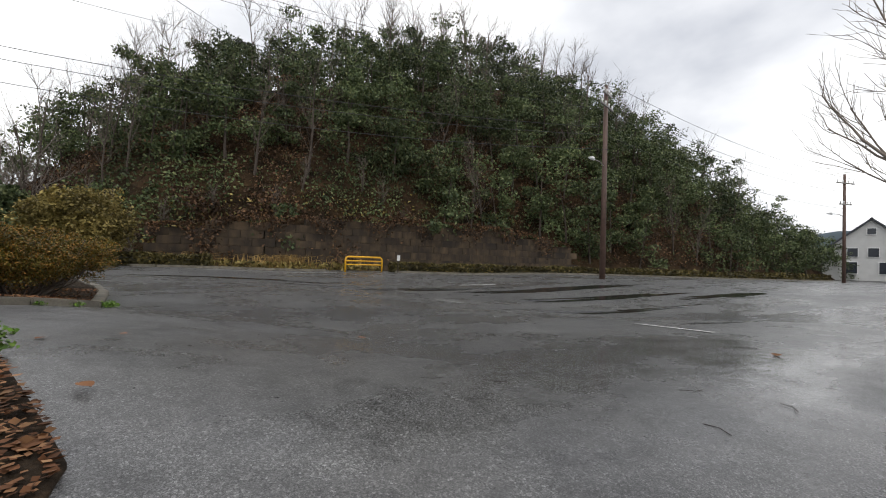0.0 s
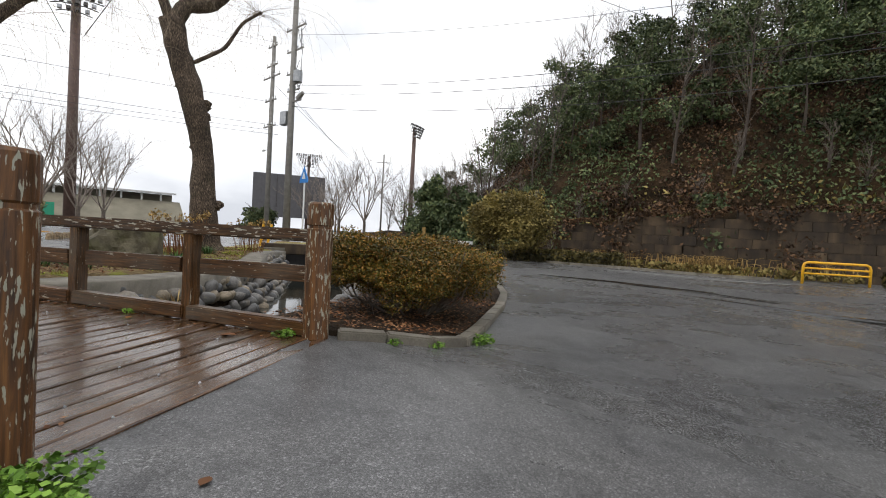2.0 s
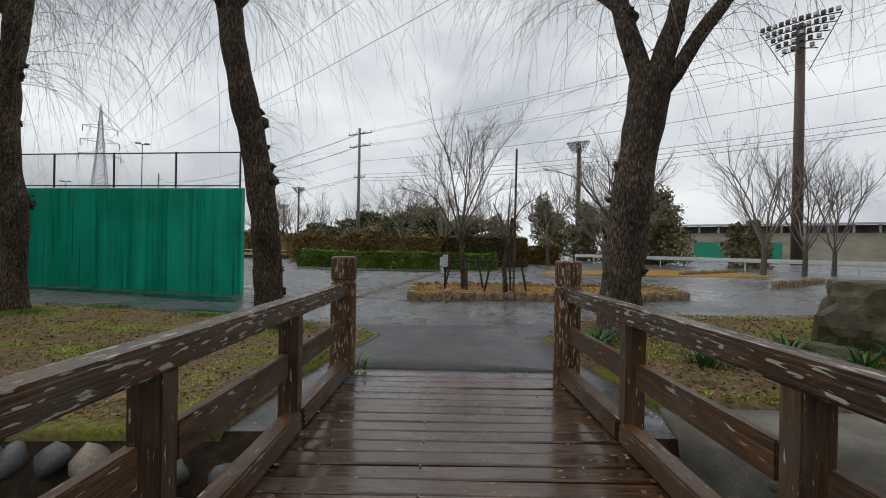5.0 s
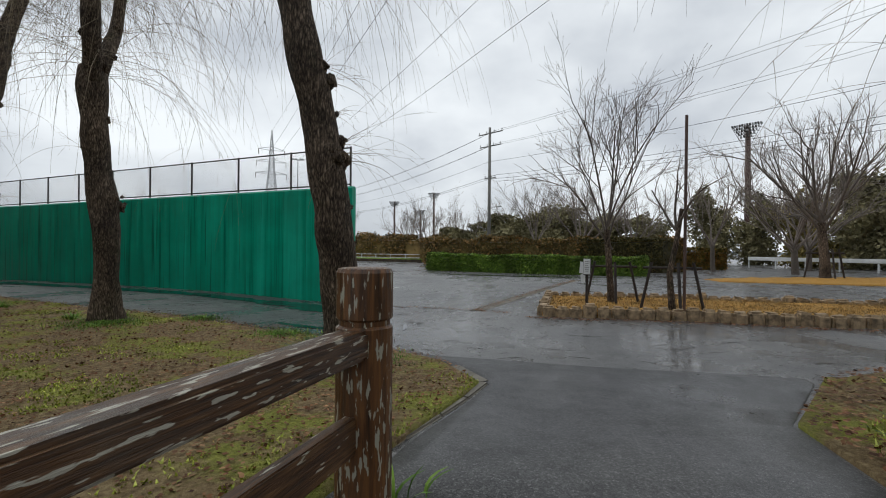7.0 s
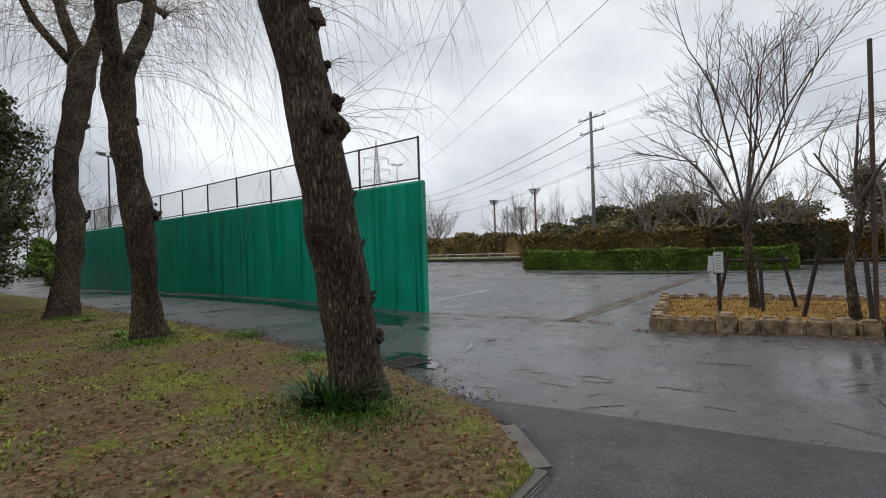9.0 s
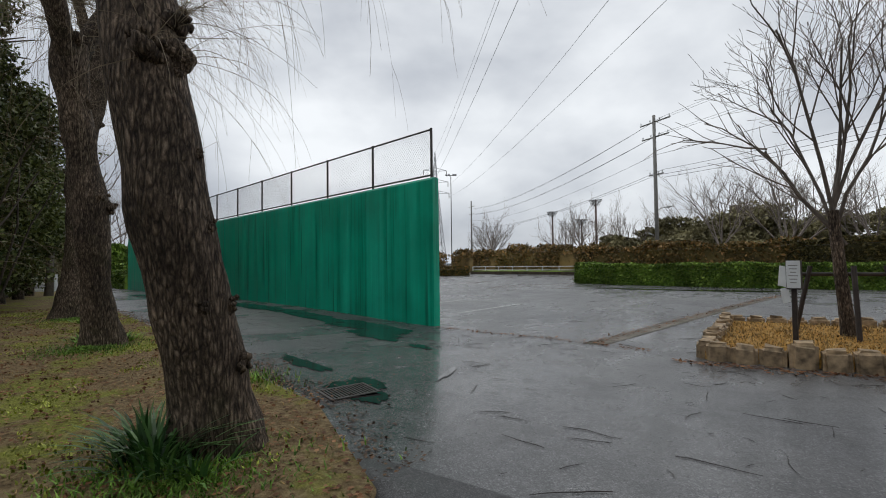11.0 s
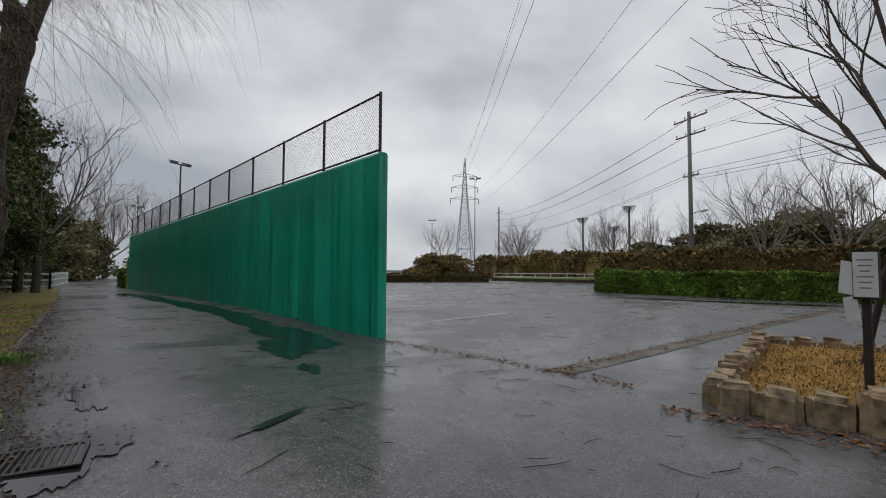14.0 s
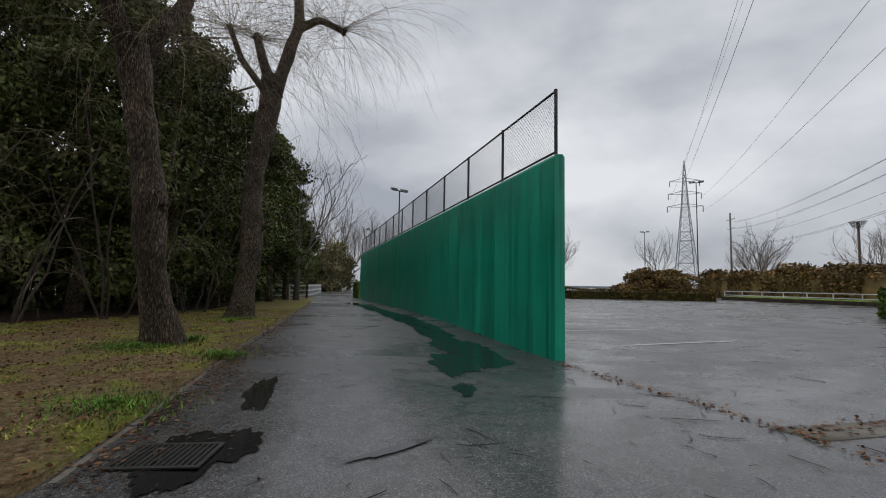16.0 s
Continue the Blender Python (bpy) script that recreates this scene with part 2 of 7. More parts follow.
def m_water(make, link, b):
    b.inputs["Base Color"].default_value = (0.02, 0.022, 0.018, 1)
    bump(make, link, b, grain(make, link, coords(make, link), 9, 3), 0.06, 0.01)


M_ASPHALT = material("wet_asphalt", asphalt(1.0, 0.04), 0.4, 0.38)
M_PATHASPHALT = material("coarse_path_asphalt", asphalt(0.72, -0.12), 0.5, 0.34)
M_PUDDLE = material("standing_water", m_puddle, 0.05)
M_CONCRETE = material("concrete", m_concrete, 0.7)
M_RETAINING = material("stained_concrete", m_retaining, 0.8)
M_TURF = material("mossy_turf", m_turf, 0.9, 0.2)
M_SOIL = material("leafy_soil", m_soil, 0.9, 0.2)
M_STRAW = material("dry_grass", m_straw, 0.9, 0.2)
M_HILL = material("hillside_litter", m_hillside, 0.95, 0.1)
M_DECK = material("wet_deck_timber", timber(-0.05, 0.10, 0.64))
for slot, value in (("Coat Weight", 0.6), ("Coat Roughness", 0.14)):
    M_DECK.node_tree.nodes["Principled BSDF"].inputs[slot].default_value = value
M_RAIL = material("flaking_rail_timber", timber(0.08, 0.30, 0.52))
M_RAILDARK = material("dark_rail_timber", timber(0.005, 0.30, 0.72))
M_POST = material("log_post", post_wood)
M_DARKTWIG = plain((0.075, 0.058, 0.045), 0.85, 0.35)
M_BARK = material("willow_bark", m_bark, 0.85, 0.25)
M_TWIG = plain((0.13, 0.105, 0.085), 0.8, 0.35)
M_WITHY = plain((0.24, 0.185, 0.115), 0.7, 0.4)
M_PALETWIG = plain((0.24, 0.20, 0.17), 0.85, 0.3)
M_GREENWALL = material("green_painted_concrete", m_greenwall)
M_COBBLE = material("cobblestone", m_cobble, 0.45)
M_WATER = material("stream_water", m_water, 0.04)
M_EVERGREEN = foliage("evergreen_leaves", (0.038, 0.056, 0.026), (0.082, 0.112, 0.046), (0.165, 0.185, 0.080), patch=0.15)
M_WOODLEAF = foliage("glossy_wood_leaves", (0.042, 0.054, 0.016), (0.096, 0.118, 0.032), (0.185, 0.205, 0.060), 0.45, 0.4)
# olive of the far trees, paled to put distance haze into the colour
M_OLIVE = foliage("hazed_olive_leaves", (0.15, 0.135, 0.068), (0.22, 0.195, 0.10), (0.32, 0.285, 0.15), patch=0.3)
M_KERBHEDGE = foliage("dull_hedge_leaves", (0.03, 0.028, 0.010), (0.09, 0.075, 0.025), (0.17, 0.13, 0.045), 0.5, 0.8)
M_BROWNLEAF = foliage("brown_brush", (0.028, 0.016, 0.010), (0.088, 0.050, 0.028), (0.20, 0.11, 0.055), patch=0.2)
M_YELLOWLEAF = foliage("yellowing_leaves", (0.09, 0.075, 0.022), (0.21, 0.165, 0.05), (0.36, 0.28, 0.10))
M_AZALEA = foliage("azalea_leaves", (0.034, 0.034, 0.008), (0.14, 0.115, 0.021), (0.36, 0.165, 0.04), 0.45, 2.2)
M_HEDGE = foliage("hedge_leaves", (0.05, 0.09, 0.014), (0.15, 0.25, 0.035), (0.29, 0.39, 0.07), 0.5, 0.7)
M_REDHEDGE = foliage("rusty_hedge_leaves", (0.065, 0.058, 0.018), (0.20, 0.135, 0.045), (0.37, 0.20, 0.07), 0.5, 0.5)
M_GRASS = foliage("grass_blades", (0.15, 0.18, 0.02), (0.36, 0.40, 0.055), (0.50, 0.52, 0.12), 0.5, 2.0)
M_WEED = foliage("fresh_weed_leaves", (0.05, 0.11, 0.014), (0.13, 0.26, 0.03), (0.25, 0.40, 0.07), 0.5, 2.0)
M_STRAP = foliage("strap_leaves", (0.02, 0.055, 0.016), (0.05, 0.12, 0.03), (0.12, 0.22, 0.06), 0.4, 2.0)
M_DRYGRASS = foliage("dry_blades", (0.14, 0.085, 0.025), (0.36, 0.23, 0.08), (0.52, 0.36, 0.15), 0.7, 2.0)
M_LITTER = foliage("fallen_leaves", (0.07, 0.030, 0.014), (0.19, 0.082, 0.036), (0.36, 0.20, 0.10), 0.75, 2.0)
M_STEEL = plain((0.36, 0.37, 0.38), 0.4, 0.25, 6, 0.7)
M_POLE = plain((0.23, 0.22, 0.20), 0.75, 0.25, 3)
M_RUSTPOLE = plain((0.11, 0.065, 0.05), 0.6, 0.3, 2)
M_DARKMETAL = plain((0.07, 0.065, 0.06), 0.45, 0.3, 6, 0.5)
M_WHITE = plain((0.72, 0.73, 0.72), 0.45, 0.15, 3)
M_YELLOW = plain((0.80, 0.42, 0.015), 0.4, 0.15, 6)
M_CABLE = plain((0.03, 0.03, 0.032), 0.6, 0.2)
M_LINEPAINT = plain((0.55, 0.55, 0.53), 0.5, 0.45, 12)
M_BLUE = plain((0.02, 0.20, 0.60), 0.4, 0.1)


def m_rock(make, link, b):
    v = coords(make, link)
    col = ramp(make, link, grain(make, link, v, 3.5, 7, 0.65), [(0.3, (0.035, 0.030, 0.018)), (0.5, (0.11, 0.092, 0.055)), (0.72, (0.22, 0.19, 0.125))])
    moss = ramp(make, link, grain(make, link, v, 1.6, 5), [(0.46, grey(0)), (0.62, grey(0.7))])
    link(blend(make, link, col, (0.075, 0.075, 0.018), moss), b.inputs["Base Color"])
    bump(make, link, b, grain(make, link, v, 14, 6, 0.7), 0.8, 0.04)


M_ROCK = material("boulder", m_rock, 0.75)
M_EDGE = plain((0.36, 0.26, 0.155), 0.85, 0.75, 9, rise=0.9)
M_STAKE = plain((0.035, 0.025, 0.02), 0.7, 0.4, 10)
M_BUILDING = plain((0.55, 0.55, 0.54), 0.7, 0.1, 1)
M_ROOF = plain((0.05, 0.055, 0.065), 0.5, 0.2, 2)
M_GLASSDARK = plain((0.03, 0.035, 0.045), 0.15, 0.2, 2)
M_BOARD = plain((0.085, 0.082, 0.088), 0.5, 0.2, 1)
M_STADGREEN = plain((0.02, 0.30, 0.17), 0.6, 0.15, 0.5)
M_STADTAN = plain((0.21, 0.19, 0.14), 0.8, 0.3, 0.3)


# ---- mesh tools ----
class Geo:
    """Collects vertices and faces for one mesh."""

    def __init__(self):
        self.v, self.f = [], []

    def add(self, vs, fs):
        k = len(self.v)
        self.v.extend(tuple(p) for p in vs)
        self.f.extend(tuple(i + k for i in f) for f in fs)
        return self

    def tube(self, pts, radii, n=6, cap=True):
        pts = [Vector(p) for p in pts]
        if not hasattr(radii, "__len__"):
            radii = [radii] * len(pts)
        vs, fs = [], []
        side = None
        for i, p in enumerate(pts):
            d = (pts[min(i + 1, len(pts) - 1)] - pts[max(i - 1, 0)])
            d = d.normalized() if d.length > 1e-9 else Vector((0, 0, 1))
            if side is None:
                side = d.orthogonal().normalized()
            side = (side - d * side.dot(d))
            side = side.normalized() if side.length > 1e-6 else d.orthogonal().normalized()
            up = d.cross(side)
            for j in range(n):
                a = 2 * math.pi * j / n
                vs.append(p + (side * math.cos(a) + up * math.sin(a)) * radii[i])
        for i in range(len(pts) - 1):
            for j in range(n):
                k = (j + 1) % n
                fs.append((i * n + j, i * n + k, (i + 1) * n + k, (i + 1) * n + j))
        if cap:
            fs.append(tuple(range(n - 1, -1, -1)))
            fs.append(tuple(range((len(pts) - 1) * n, len(pts) * n)))
        return self.add(vs, fs)

    def box(self, sx, sy, sz, m=None, ch=0.0):
        """A box centred on the origin of m, edges along its z chamfered by ch."""
        m = m or Matrix()
        x, y = sx / 2, sy / 2
        ring = [(-x + ch, -y), (x - ch, -y), (x, -y + ch), (x, y - ch), (x - ch, y), (-x + ch, y), (-x, y - ch), (-x, -y + ch)] if ch else [(-x, -y), (x, -y), (x, y), (-x, y)]
        if ch:
            c2 = ch * 0.7
            levels = [(-sz / 2, c2), (-sz / 2 + c2, 0), (sz / 2 - c2, 0), (sz / 2, c2)]
        else:
            levels = [(-sz / 2, 0), (sz / 2, 0)]
        n = len(ring)
        vs, fs = [], []
        for z, inset in levels:
            for a, b_ in ring:
                fx = (abs(a) - inset) / abs(a) if a else 1
                fy = (abs(b_) - inset) / abs(b_) if b_ else 1
                vs.append(m @ Vector((a * fx, b_ * fy, z)))
        for i in range(len(levels) - 1):
            for j in range(n):
                k = (j + 1) % n
                fs.append((i * n + j, i * n + k, (i + 1) * n + k, (i + 1) * n + j))
        fs.append(tuple(range(n - 1, -1, -1)))
        fs.append(tuple(range((len(levels) - 1) * n, len(levels) * n)))
        return self.add(vs, fs)

    def mesh(self, name, mat, smooth=False):
        me = bpy.data.meshes.new(name)
        me.from_pydata(self.v, [], self.f)
        if smooth:
            me.polygons.foreach_set("use_smooth", [True] * len(me.polygons))
        me.materials.append(mat)
        return me


def part(name, geo, mat, parent=None, label="", smooth=False):
    """One mesh object, under a thing where one is given."""
    me = geo if isinstance(geo, bpy.types.Mesh) else geo.mesh(name, mat, smooth)
    ob = new(name, me)
    if parent is not None:
        ob.parent = parent
    if label:
        tagged(ob, label)
    return ob


def thing(name, at, label, category, group="", kind="", turn=0):
    """An empty at the base of a thing, to parent its parts."""
    ob = new(name)
    ob.matrix_basis = pose(*at, 0, 0, turn)
    ob.empty_display_size = 0.2
    return tagged(ob, label, category, group, kind)


def quads(name, v, mat):
    """A mesh of loose quads from an array (n, 4, 3)."""
    n = len(v)
    me = bpy.data.meshes.new(name)
    me.vertices.add(n * 4)
    me.vertices.foreach_set("co", np.ascontiguousarray(v, dtype=np.float32).ravel())
    me.loops.add(n * 4)
    me.loops.foreach_set("vertex_index", np.arange(n * 4, dtype=np.int32))
    me.polygons.add(n)
    me.polygons.foreach_set("loop_start", np.arange(0, n * 4, 4, dtype=np.int32))
    me.update(calc_edges=True)
    me.materials.append(mat)
    return me


rng = np.random.default_rng(7)


def leaf_quads(centres, size, flat=0.0, stretch=1.6):
    """Leaves turned at random round the centres; size may vary for each."""
    n = len(centres)
    a = rng.normal(size=(n, 3))
    a[:, 2] *= 1 - flat
    a /= np.linalg.norm(a, axis=1)[:, None] + 1e-9
    c = rng.normal(size=(n, 3))
    if flat:
        c[:, 2] *= 1 - flat
    b_ = np.cross(a, c) if not flat else c - a * np.sum(a * c, axis=1)[:, None]
    b_ /= np.linalg.norm(b_, axis=1)[:, None] + 1e-9
    s = (size * rng.uniform(0.6, 1.3, n))[:, None] / 2
    a, b_ = a * s * stretch, b_ * s
    return np.stack([centres - a, centres - b_ * 0.9 + a * 0.1, centres + a, centres + b_ * 0.9 + a * 0.1], axis=1)


def pts_in_blob(n, centre, radii, shell=0.5, lump=0.25):
    """Points in an uneven blob, denser towards its skin."""
    d = rng.normal(size=(n, 3))
    d /= np.linalg.norm(d, axis=1)[:, None]
    ph = rng.uniform(0, 6.28, 3)
    wob = 1 + lump * (np.sin(d[:, 0] * 4 + ph[0]) * np.sin(d[:, 1] * 4 + ph[1]) + 0.6 * np.sin(d[:, 2] * 6 + ph[2]))
    r = rng.uniform(shell ** 3, 1, n) ** (1 / 3) * wob
    return np.array(centre) + d * r[:, None] * np.array(radii)


# ---- the lie of the land ----
LEVELS = np.array([
    (0, 0, -0.02), (2.84, 5.84, -0.02), (-1.3, 4.8, 0.43), (-1.3, 7.1, 0.44), (-6.9, 5, 0.58), (-6.9, 7, 0.57), (-9.78, 4.87, 0.39),
    (-12.25, 5.2, 0.25), (-15.8, 5, 0.24), (-15.8, 10.9, 0.24), (-16.85, -0.4, 0.2), (-11.3, -2.6, 0.40), (-12.2, -7, 0.34), (-20, -28, 0.15),
    (-38, 3, 0.15), (-0.1, 9, 0.22), (0, 13.9, 0.15), (10.7, 15.3, -0.25), (12, 10, -0.3), (12.8, 26.3, 0.3), (1.9, 28, 0.35), (30, 22, 0.40),
    (-10.1, 9.0, 0.48), (-9.6, 15.7, 0.55), (-18.5, 36.6, 0.3), (-13.8, 24.4, 0.4), (-60, -25, 0.2)])
PULL = 2.0


def _weights(x, y):
    d2 = (np.asarray(x)[..., None] - LEVELS[:, 0]) ** 2 + (np.asarray(y)[..., None] - LEVELS[:, 1]) ** 2
    w = 1 / (d2 + PULL) ** 1.5
    return w / w.sum(axis=-1, keepdims=True)


LIFTS = np.linalg.solve(_weights(LEVELS[:, 0], LEVELS[:, 1]), LEVELS[:, 2])


def gz(x, y):
    """Height of the ground, without the stream's cut."""
    return _weights(x, y) @ LIFTS


STREAM = [(-3.6, -40), (-3.6, -6), (-3.75, 5.8), (-3.9, 9), (-4.5, 12.3), (-6.2, 16), (-8.0, 19.5), (-9.5, 22.5)]


def off_stream(x, y):
    """Distance from the stream's middle line."""
    x, y = np.asarray(x, float), np.asarray(y, float)
    best = np.full(np.shape(x), 1e9)
    for (ax, ay), (bx, by) in zip(STREAM, STREAM[1:]):
        t = np.clip(((x - ax) * (bx - ax) + (y - ay) * (by - ay)) / ((bx - ax) ** 2 + (by - ay) ** 2), 0, 1)
        best = np.minimum(best, np.hypot(x - ax - t * (bx - ax), y - ay - t * (by - ay)))
    return best


def land(x, y):
    d = off_stream(x, y)
    s = np.clip((d - 1.05) / 0.55, 0, 1)
    return gz(x, y) * s + (1 - s) * -0.9


def gh(x, y):
    return float(gz(np.array(x), np.array(y)))


def ground_sheet():
    xs = np.concatenate([-np.geomspace(900, 60, 14)[:-1], np.arange(-60, -18, 2.0), np.arange(-18, -8, 0.5), np.arange(-8, 1, 0.25), np.arange(1, 60, 2.0), np.geomspace(60, 900, 14)])
    ys = np.concatenate([-np.geomspace(900, 60, 14)[:-1], np.arange(-60, -2, 2.0), np.arange(-2, 23, 0.25), np.arange(23, 60, 2.0), np.geomspace(60, 900, 14)])
    gx, gy = np.meshgrid(xs, ys)
    z = land(gx, gy)
    ny, nx = gx.shape
    v = np.stack([gx, gy, z], axis=-1).reshape(-1, 3)
    i = np.arange((ny - 1) * (nx - 1))
    r, c = i // (nx - 1), i % (nx - 1)
    k = r * nx + c
    f = np.stack([k, k + 1, k + 1 + nx, k + nx], axis=1)
    me = bpy.data.meshes.new("ground")
    me.from_pydata(v.tolist(), [], f.tolist())
    me.materials.append(M_ASPHALT)
    me.materials.append(M_SOIL)
    cx, cy = v[f, 0].mean(axis=1), v[f, 1].mean(axis=1)
    me.polygons.foreach_set("material_index", ((off_stream(cx, cy) < 1.75) & (abs(cy) < 60)).astype(np.int32))
    me.polygons.foreach_set("use_smooth", [True] * len(f))
    tagged(new("ground", me), "dark wet asphalt ground with damp patches", "ground", kind="structure")


ground_sheet()


def sheet(name, outline, mat, lift=0.02, step=0.7, drop=0.12, mound=0.0):
    """A patch of ground laid over the land inside an outline, with a turned-down rim."""
    bm = bmesh.new()
    bm.faces.new([bm.verts.new((x, y, 0)) for x, y in outline])
    bmesh.ops.triangulate(bm, faces=bm.faces[:])
    for axis in (0, 1):
        lo, hi = min(p[axis] for p in outline), max(p[axis] for p in outline)
        for c in np.arange(lo + step, hi, step):
            co, no = [0, 0, 0], [0, 0, 0]
            co[axis], no[axis] = c, 1
            bmesh.ops.bisect_plane(bm, geom=bm.verts[:] + bm.edges[:] + bm.faces[:], plane_co=co, plane_no=no)
    rim = [e for e in bm.edges if e.is_boundary]
    edge_verts = {v for e in rim for v in e.verts}
    for v in bm.verts:
        v.co.z = gh(v.co.x, v.co.y) + lift + (0 if v in edge_verts else mound * (0.7 + 0.6 * noise.noise(v.co * 0.9)))
    low = bmesh.ops.extrude_edge_only(bm, edges=rim)
    for g in low["geom"]:
        if isinstance(g, bmesh.types.BMVert):
            g.co.z -= drop
    bmesh.ops.recalc_face_normals(bm, faces=bm.faces[:])
    me = bpy.data.meshes.new(name)
    bm.to_mesh(me)
    bm.free()
    me.polygons.foreach_set("use_smooth", [True] * len(me.polygons))
    me.materials.append(mat)
    return new(name, me)


LAWN_WEST = [(-7.4, 4.66), (-7.8, 4.7), (-9.6, 4.8), (-10.5, 4.1), (-11.3, 2.6), (-12.2, -2.1), (-13.6, -9.5), (-15.1, -17.2), (-17.4, -31), (-10, -31), (-8.2, -16), (-5.6, -9), (-5.45, 4.4)]
LAWN_NORTH = [(-7.4, 7.3), (-9.0, 7.3), (-10.5, 8.1), (-11.3, 9.2), (-11.8, 12), (-12.2, 17), (-13.6, 21.5), (-17.5, 31), (-21, 37), (-17, 40), (-13.0, 27), (-10.7, 20.7), (-9.3, 17.35), (-7.6, 14.45), (-6.6, 12.3), (-6.1, 9.8), (-6.0, 7.5)]
tagged(sheet("lawn", LAWN_WEST, M_TURF, 0.035, mound=0.03), "patchy moss and brown turf under willows", "lawn", kind="structure")
tagged(sheet("lawn", LAWN_NORTH, M_TURF, 0.035, mound=0.05), "leaf-strewn turf beside the stream", "lawn", kind="structure")
tagged(sheet("footpath", [(-5.3, 7.35), (-5.98, 7.5), (-6.08, 9.8), (-6.58, 12.3), (-7.58, 14.45), (-9.28, 17.35), (-10.68, 20.7), (-10.2, 20.9), (-8.7, 17.4), (-7.0, 14.6), (-5.9, 12.2), (-5.35, 9.2)], M_CONCRETE, 0.03, 0.5, 0.35), "pale concrete strip along the stream bank", "path", kind="structure")
tagged(sheet("path_surface", [(-6.98, 4.72), (-7.8, 4.76), (-9.62, 4.90), (-10.3, 4.40), (-10.82, 3.45), (-10.93, 4.6), (-10.96, 5.6), (-10.86, 6.8), (-10.62, 8.0), (-10.4, 7.98), (-9.0, 7.26), (-7.4, 7.26), (-6.98, 7.2)], M_PATHASPHALT, 0.012, 0.5, 0.05), "coarse dark asphalt of the path to the bridge", "path", kind="structure")
SHRUB_BED = [(-1.15, 7.3), (-0.45, 7.75), (-0.25, 8.3), (-0.2, 11.4), (-0.35, 14), (-1.0, 17.5), (-3.0, 20.5), (-6.0, 22.5), (-7.6, 21.2), (-5.4, 18.2), (-3.6, 15.4), (-2.6, 12.2), (-2.3, 9), (-2.2, 7.4)]
tagged(sheet("planting_bed", SHRUB_BED, M_SOIL, 0.05, 0.5, 0.4, mound=0.05), "dark leaf-littered soil of the shrub bed", "bed", kind="structure")


# ---- practice wall ----
def practice_wall():
    # local y runs along the wall, away from its near end
    t = thing("practice_wall", (-16.80, -0.43, 0.0), "long green painted concrete wall with a wire fence on top", "wall", turn=172.6)
    g = Geo()
    prof = [(0, 0.0), (0, 3.50), (0.03, 3.55), (0.15, 3.55), (0.18, 3.50), (0.18, 0.0)]
    ys = np.arange(0, 29.01, 1.0)
    for k, yy in enumerate(ys):
        for x, z in prof:
            g.v.append((x, yy, z))
    n = len(prof)
    for k in range(len(ys) - 1):
        for j in range(n - 1):
            g.f.append((k * n + j, k * n + j + 1, (k + 1) * n + j + 1, (k + 1) * n + j))
    g.f.append(tuple(range(n)))
    g.f.append(tuple(reversed(range((len(ys) - 1) * n, len(ys) * n))))
    part("wall_slab", g, M_GREENWALL, t)
    gap = 29.0 / 13
    top, foot = 4.70, 3.55
    for k in range(14):
        yy = 0.12 + k * gap * 0.985
        part("fence_post", Geo().tube([(0.09, yy, foot - 0.02), (0.09, yy, top)], 0.03, 8), M_DARKMETAL, t)
        if k:
            y0 = 0.12 + (k - 1) * gap * 0.985
            for nm, z in (("top_rail", top - 0.03), ("bottom_rail", foot + 0.07)):
                part(nm, Geo().tube([(0.09, y0, z), (0.09, yy, z)], 0.022, 6), M_DARKMETAL, t)
            g = Geo()
            h, step = top - foot - 0.10, 0.085 if k < 6 else 0.13
            w = yy - y0
            r = 0.0022 if k < 4 else 0.0035
            for s in np.arange(-h, w, step):
                for sign in (1, -1):
                    a, b_ = max(s, 0), min(s + h, w)
                    if b_ - a < 0.02:
                        continue
                    za, zb = (a - s, b_ - s) if sign > 0 else (h - (a - s), h - (b_ - s))
                    g.tube([(0.09, y0 + a, foot + 0.07 + za), (0.09, y0 + b_, foot + 0.07 + zb)], r, 3, False)
            part("wire_mesh", g, M_STEEL, t)


practice_wall()


# ---- timber footbridge ----
def deck_z(x):
    u = (x + 1.35) / -5.5
    return 0.445 + 0.14 * u + 0.03 * math.sin(math.pi * min(max(u, 0), 1))


def log_post(parent, x, y, foot, top):
    g = Geo()
    r = 0.118
    zs = [(foot, r * 1.02), (top - 0.245, r), (top - 0.235, r * 0.90), (top - 0.215, r * 0.90), (top - 0.205, r), (top - 0.02, r), (top - 0.004, r * 0.93), (top, r * 0.80)]
    g.tube([(x, y, z) for z, _ in zs], [q for _, q in zs], 24)
    return part("end_post", g, M_POST, parent, smooth=False)


def beam(parent, name, a, b_, w, h, mat, ch=0.012):
    """A timber from a to b, its grain along local x."""
    a, b_ = Vector(a), Vector(b_)
    d = b_ - a
    me = Geo().box(d.length, w, h, None, 0).mesh(name, mat)
    bm = bmesh.new()
    bm.from_mesh(me)
    bmesh.ops.bevel(bm, geom=bm.edges[:], offset=ch, segments=2, affect="EDGES")
    bm.to_mesh(me)
    bm.free()
    ob = new(name, me)
    ob.parent = parent
    ob.matrix_basis = Matrix.Translation((a + b_) / 2) @ Matrix.Rotation(math.atan2(d.y, d.x), 4, "Z") @ Matrix.Rotation(-math.atan2(d.z, math.hypot(d.x, d.y)), 4, "Y")
    return ob


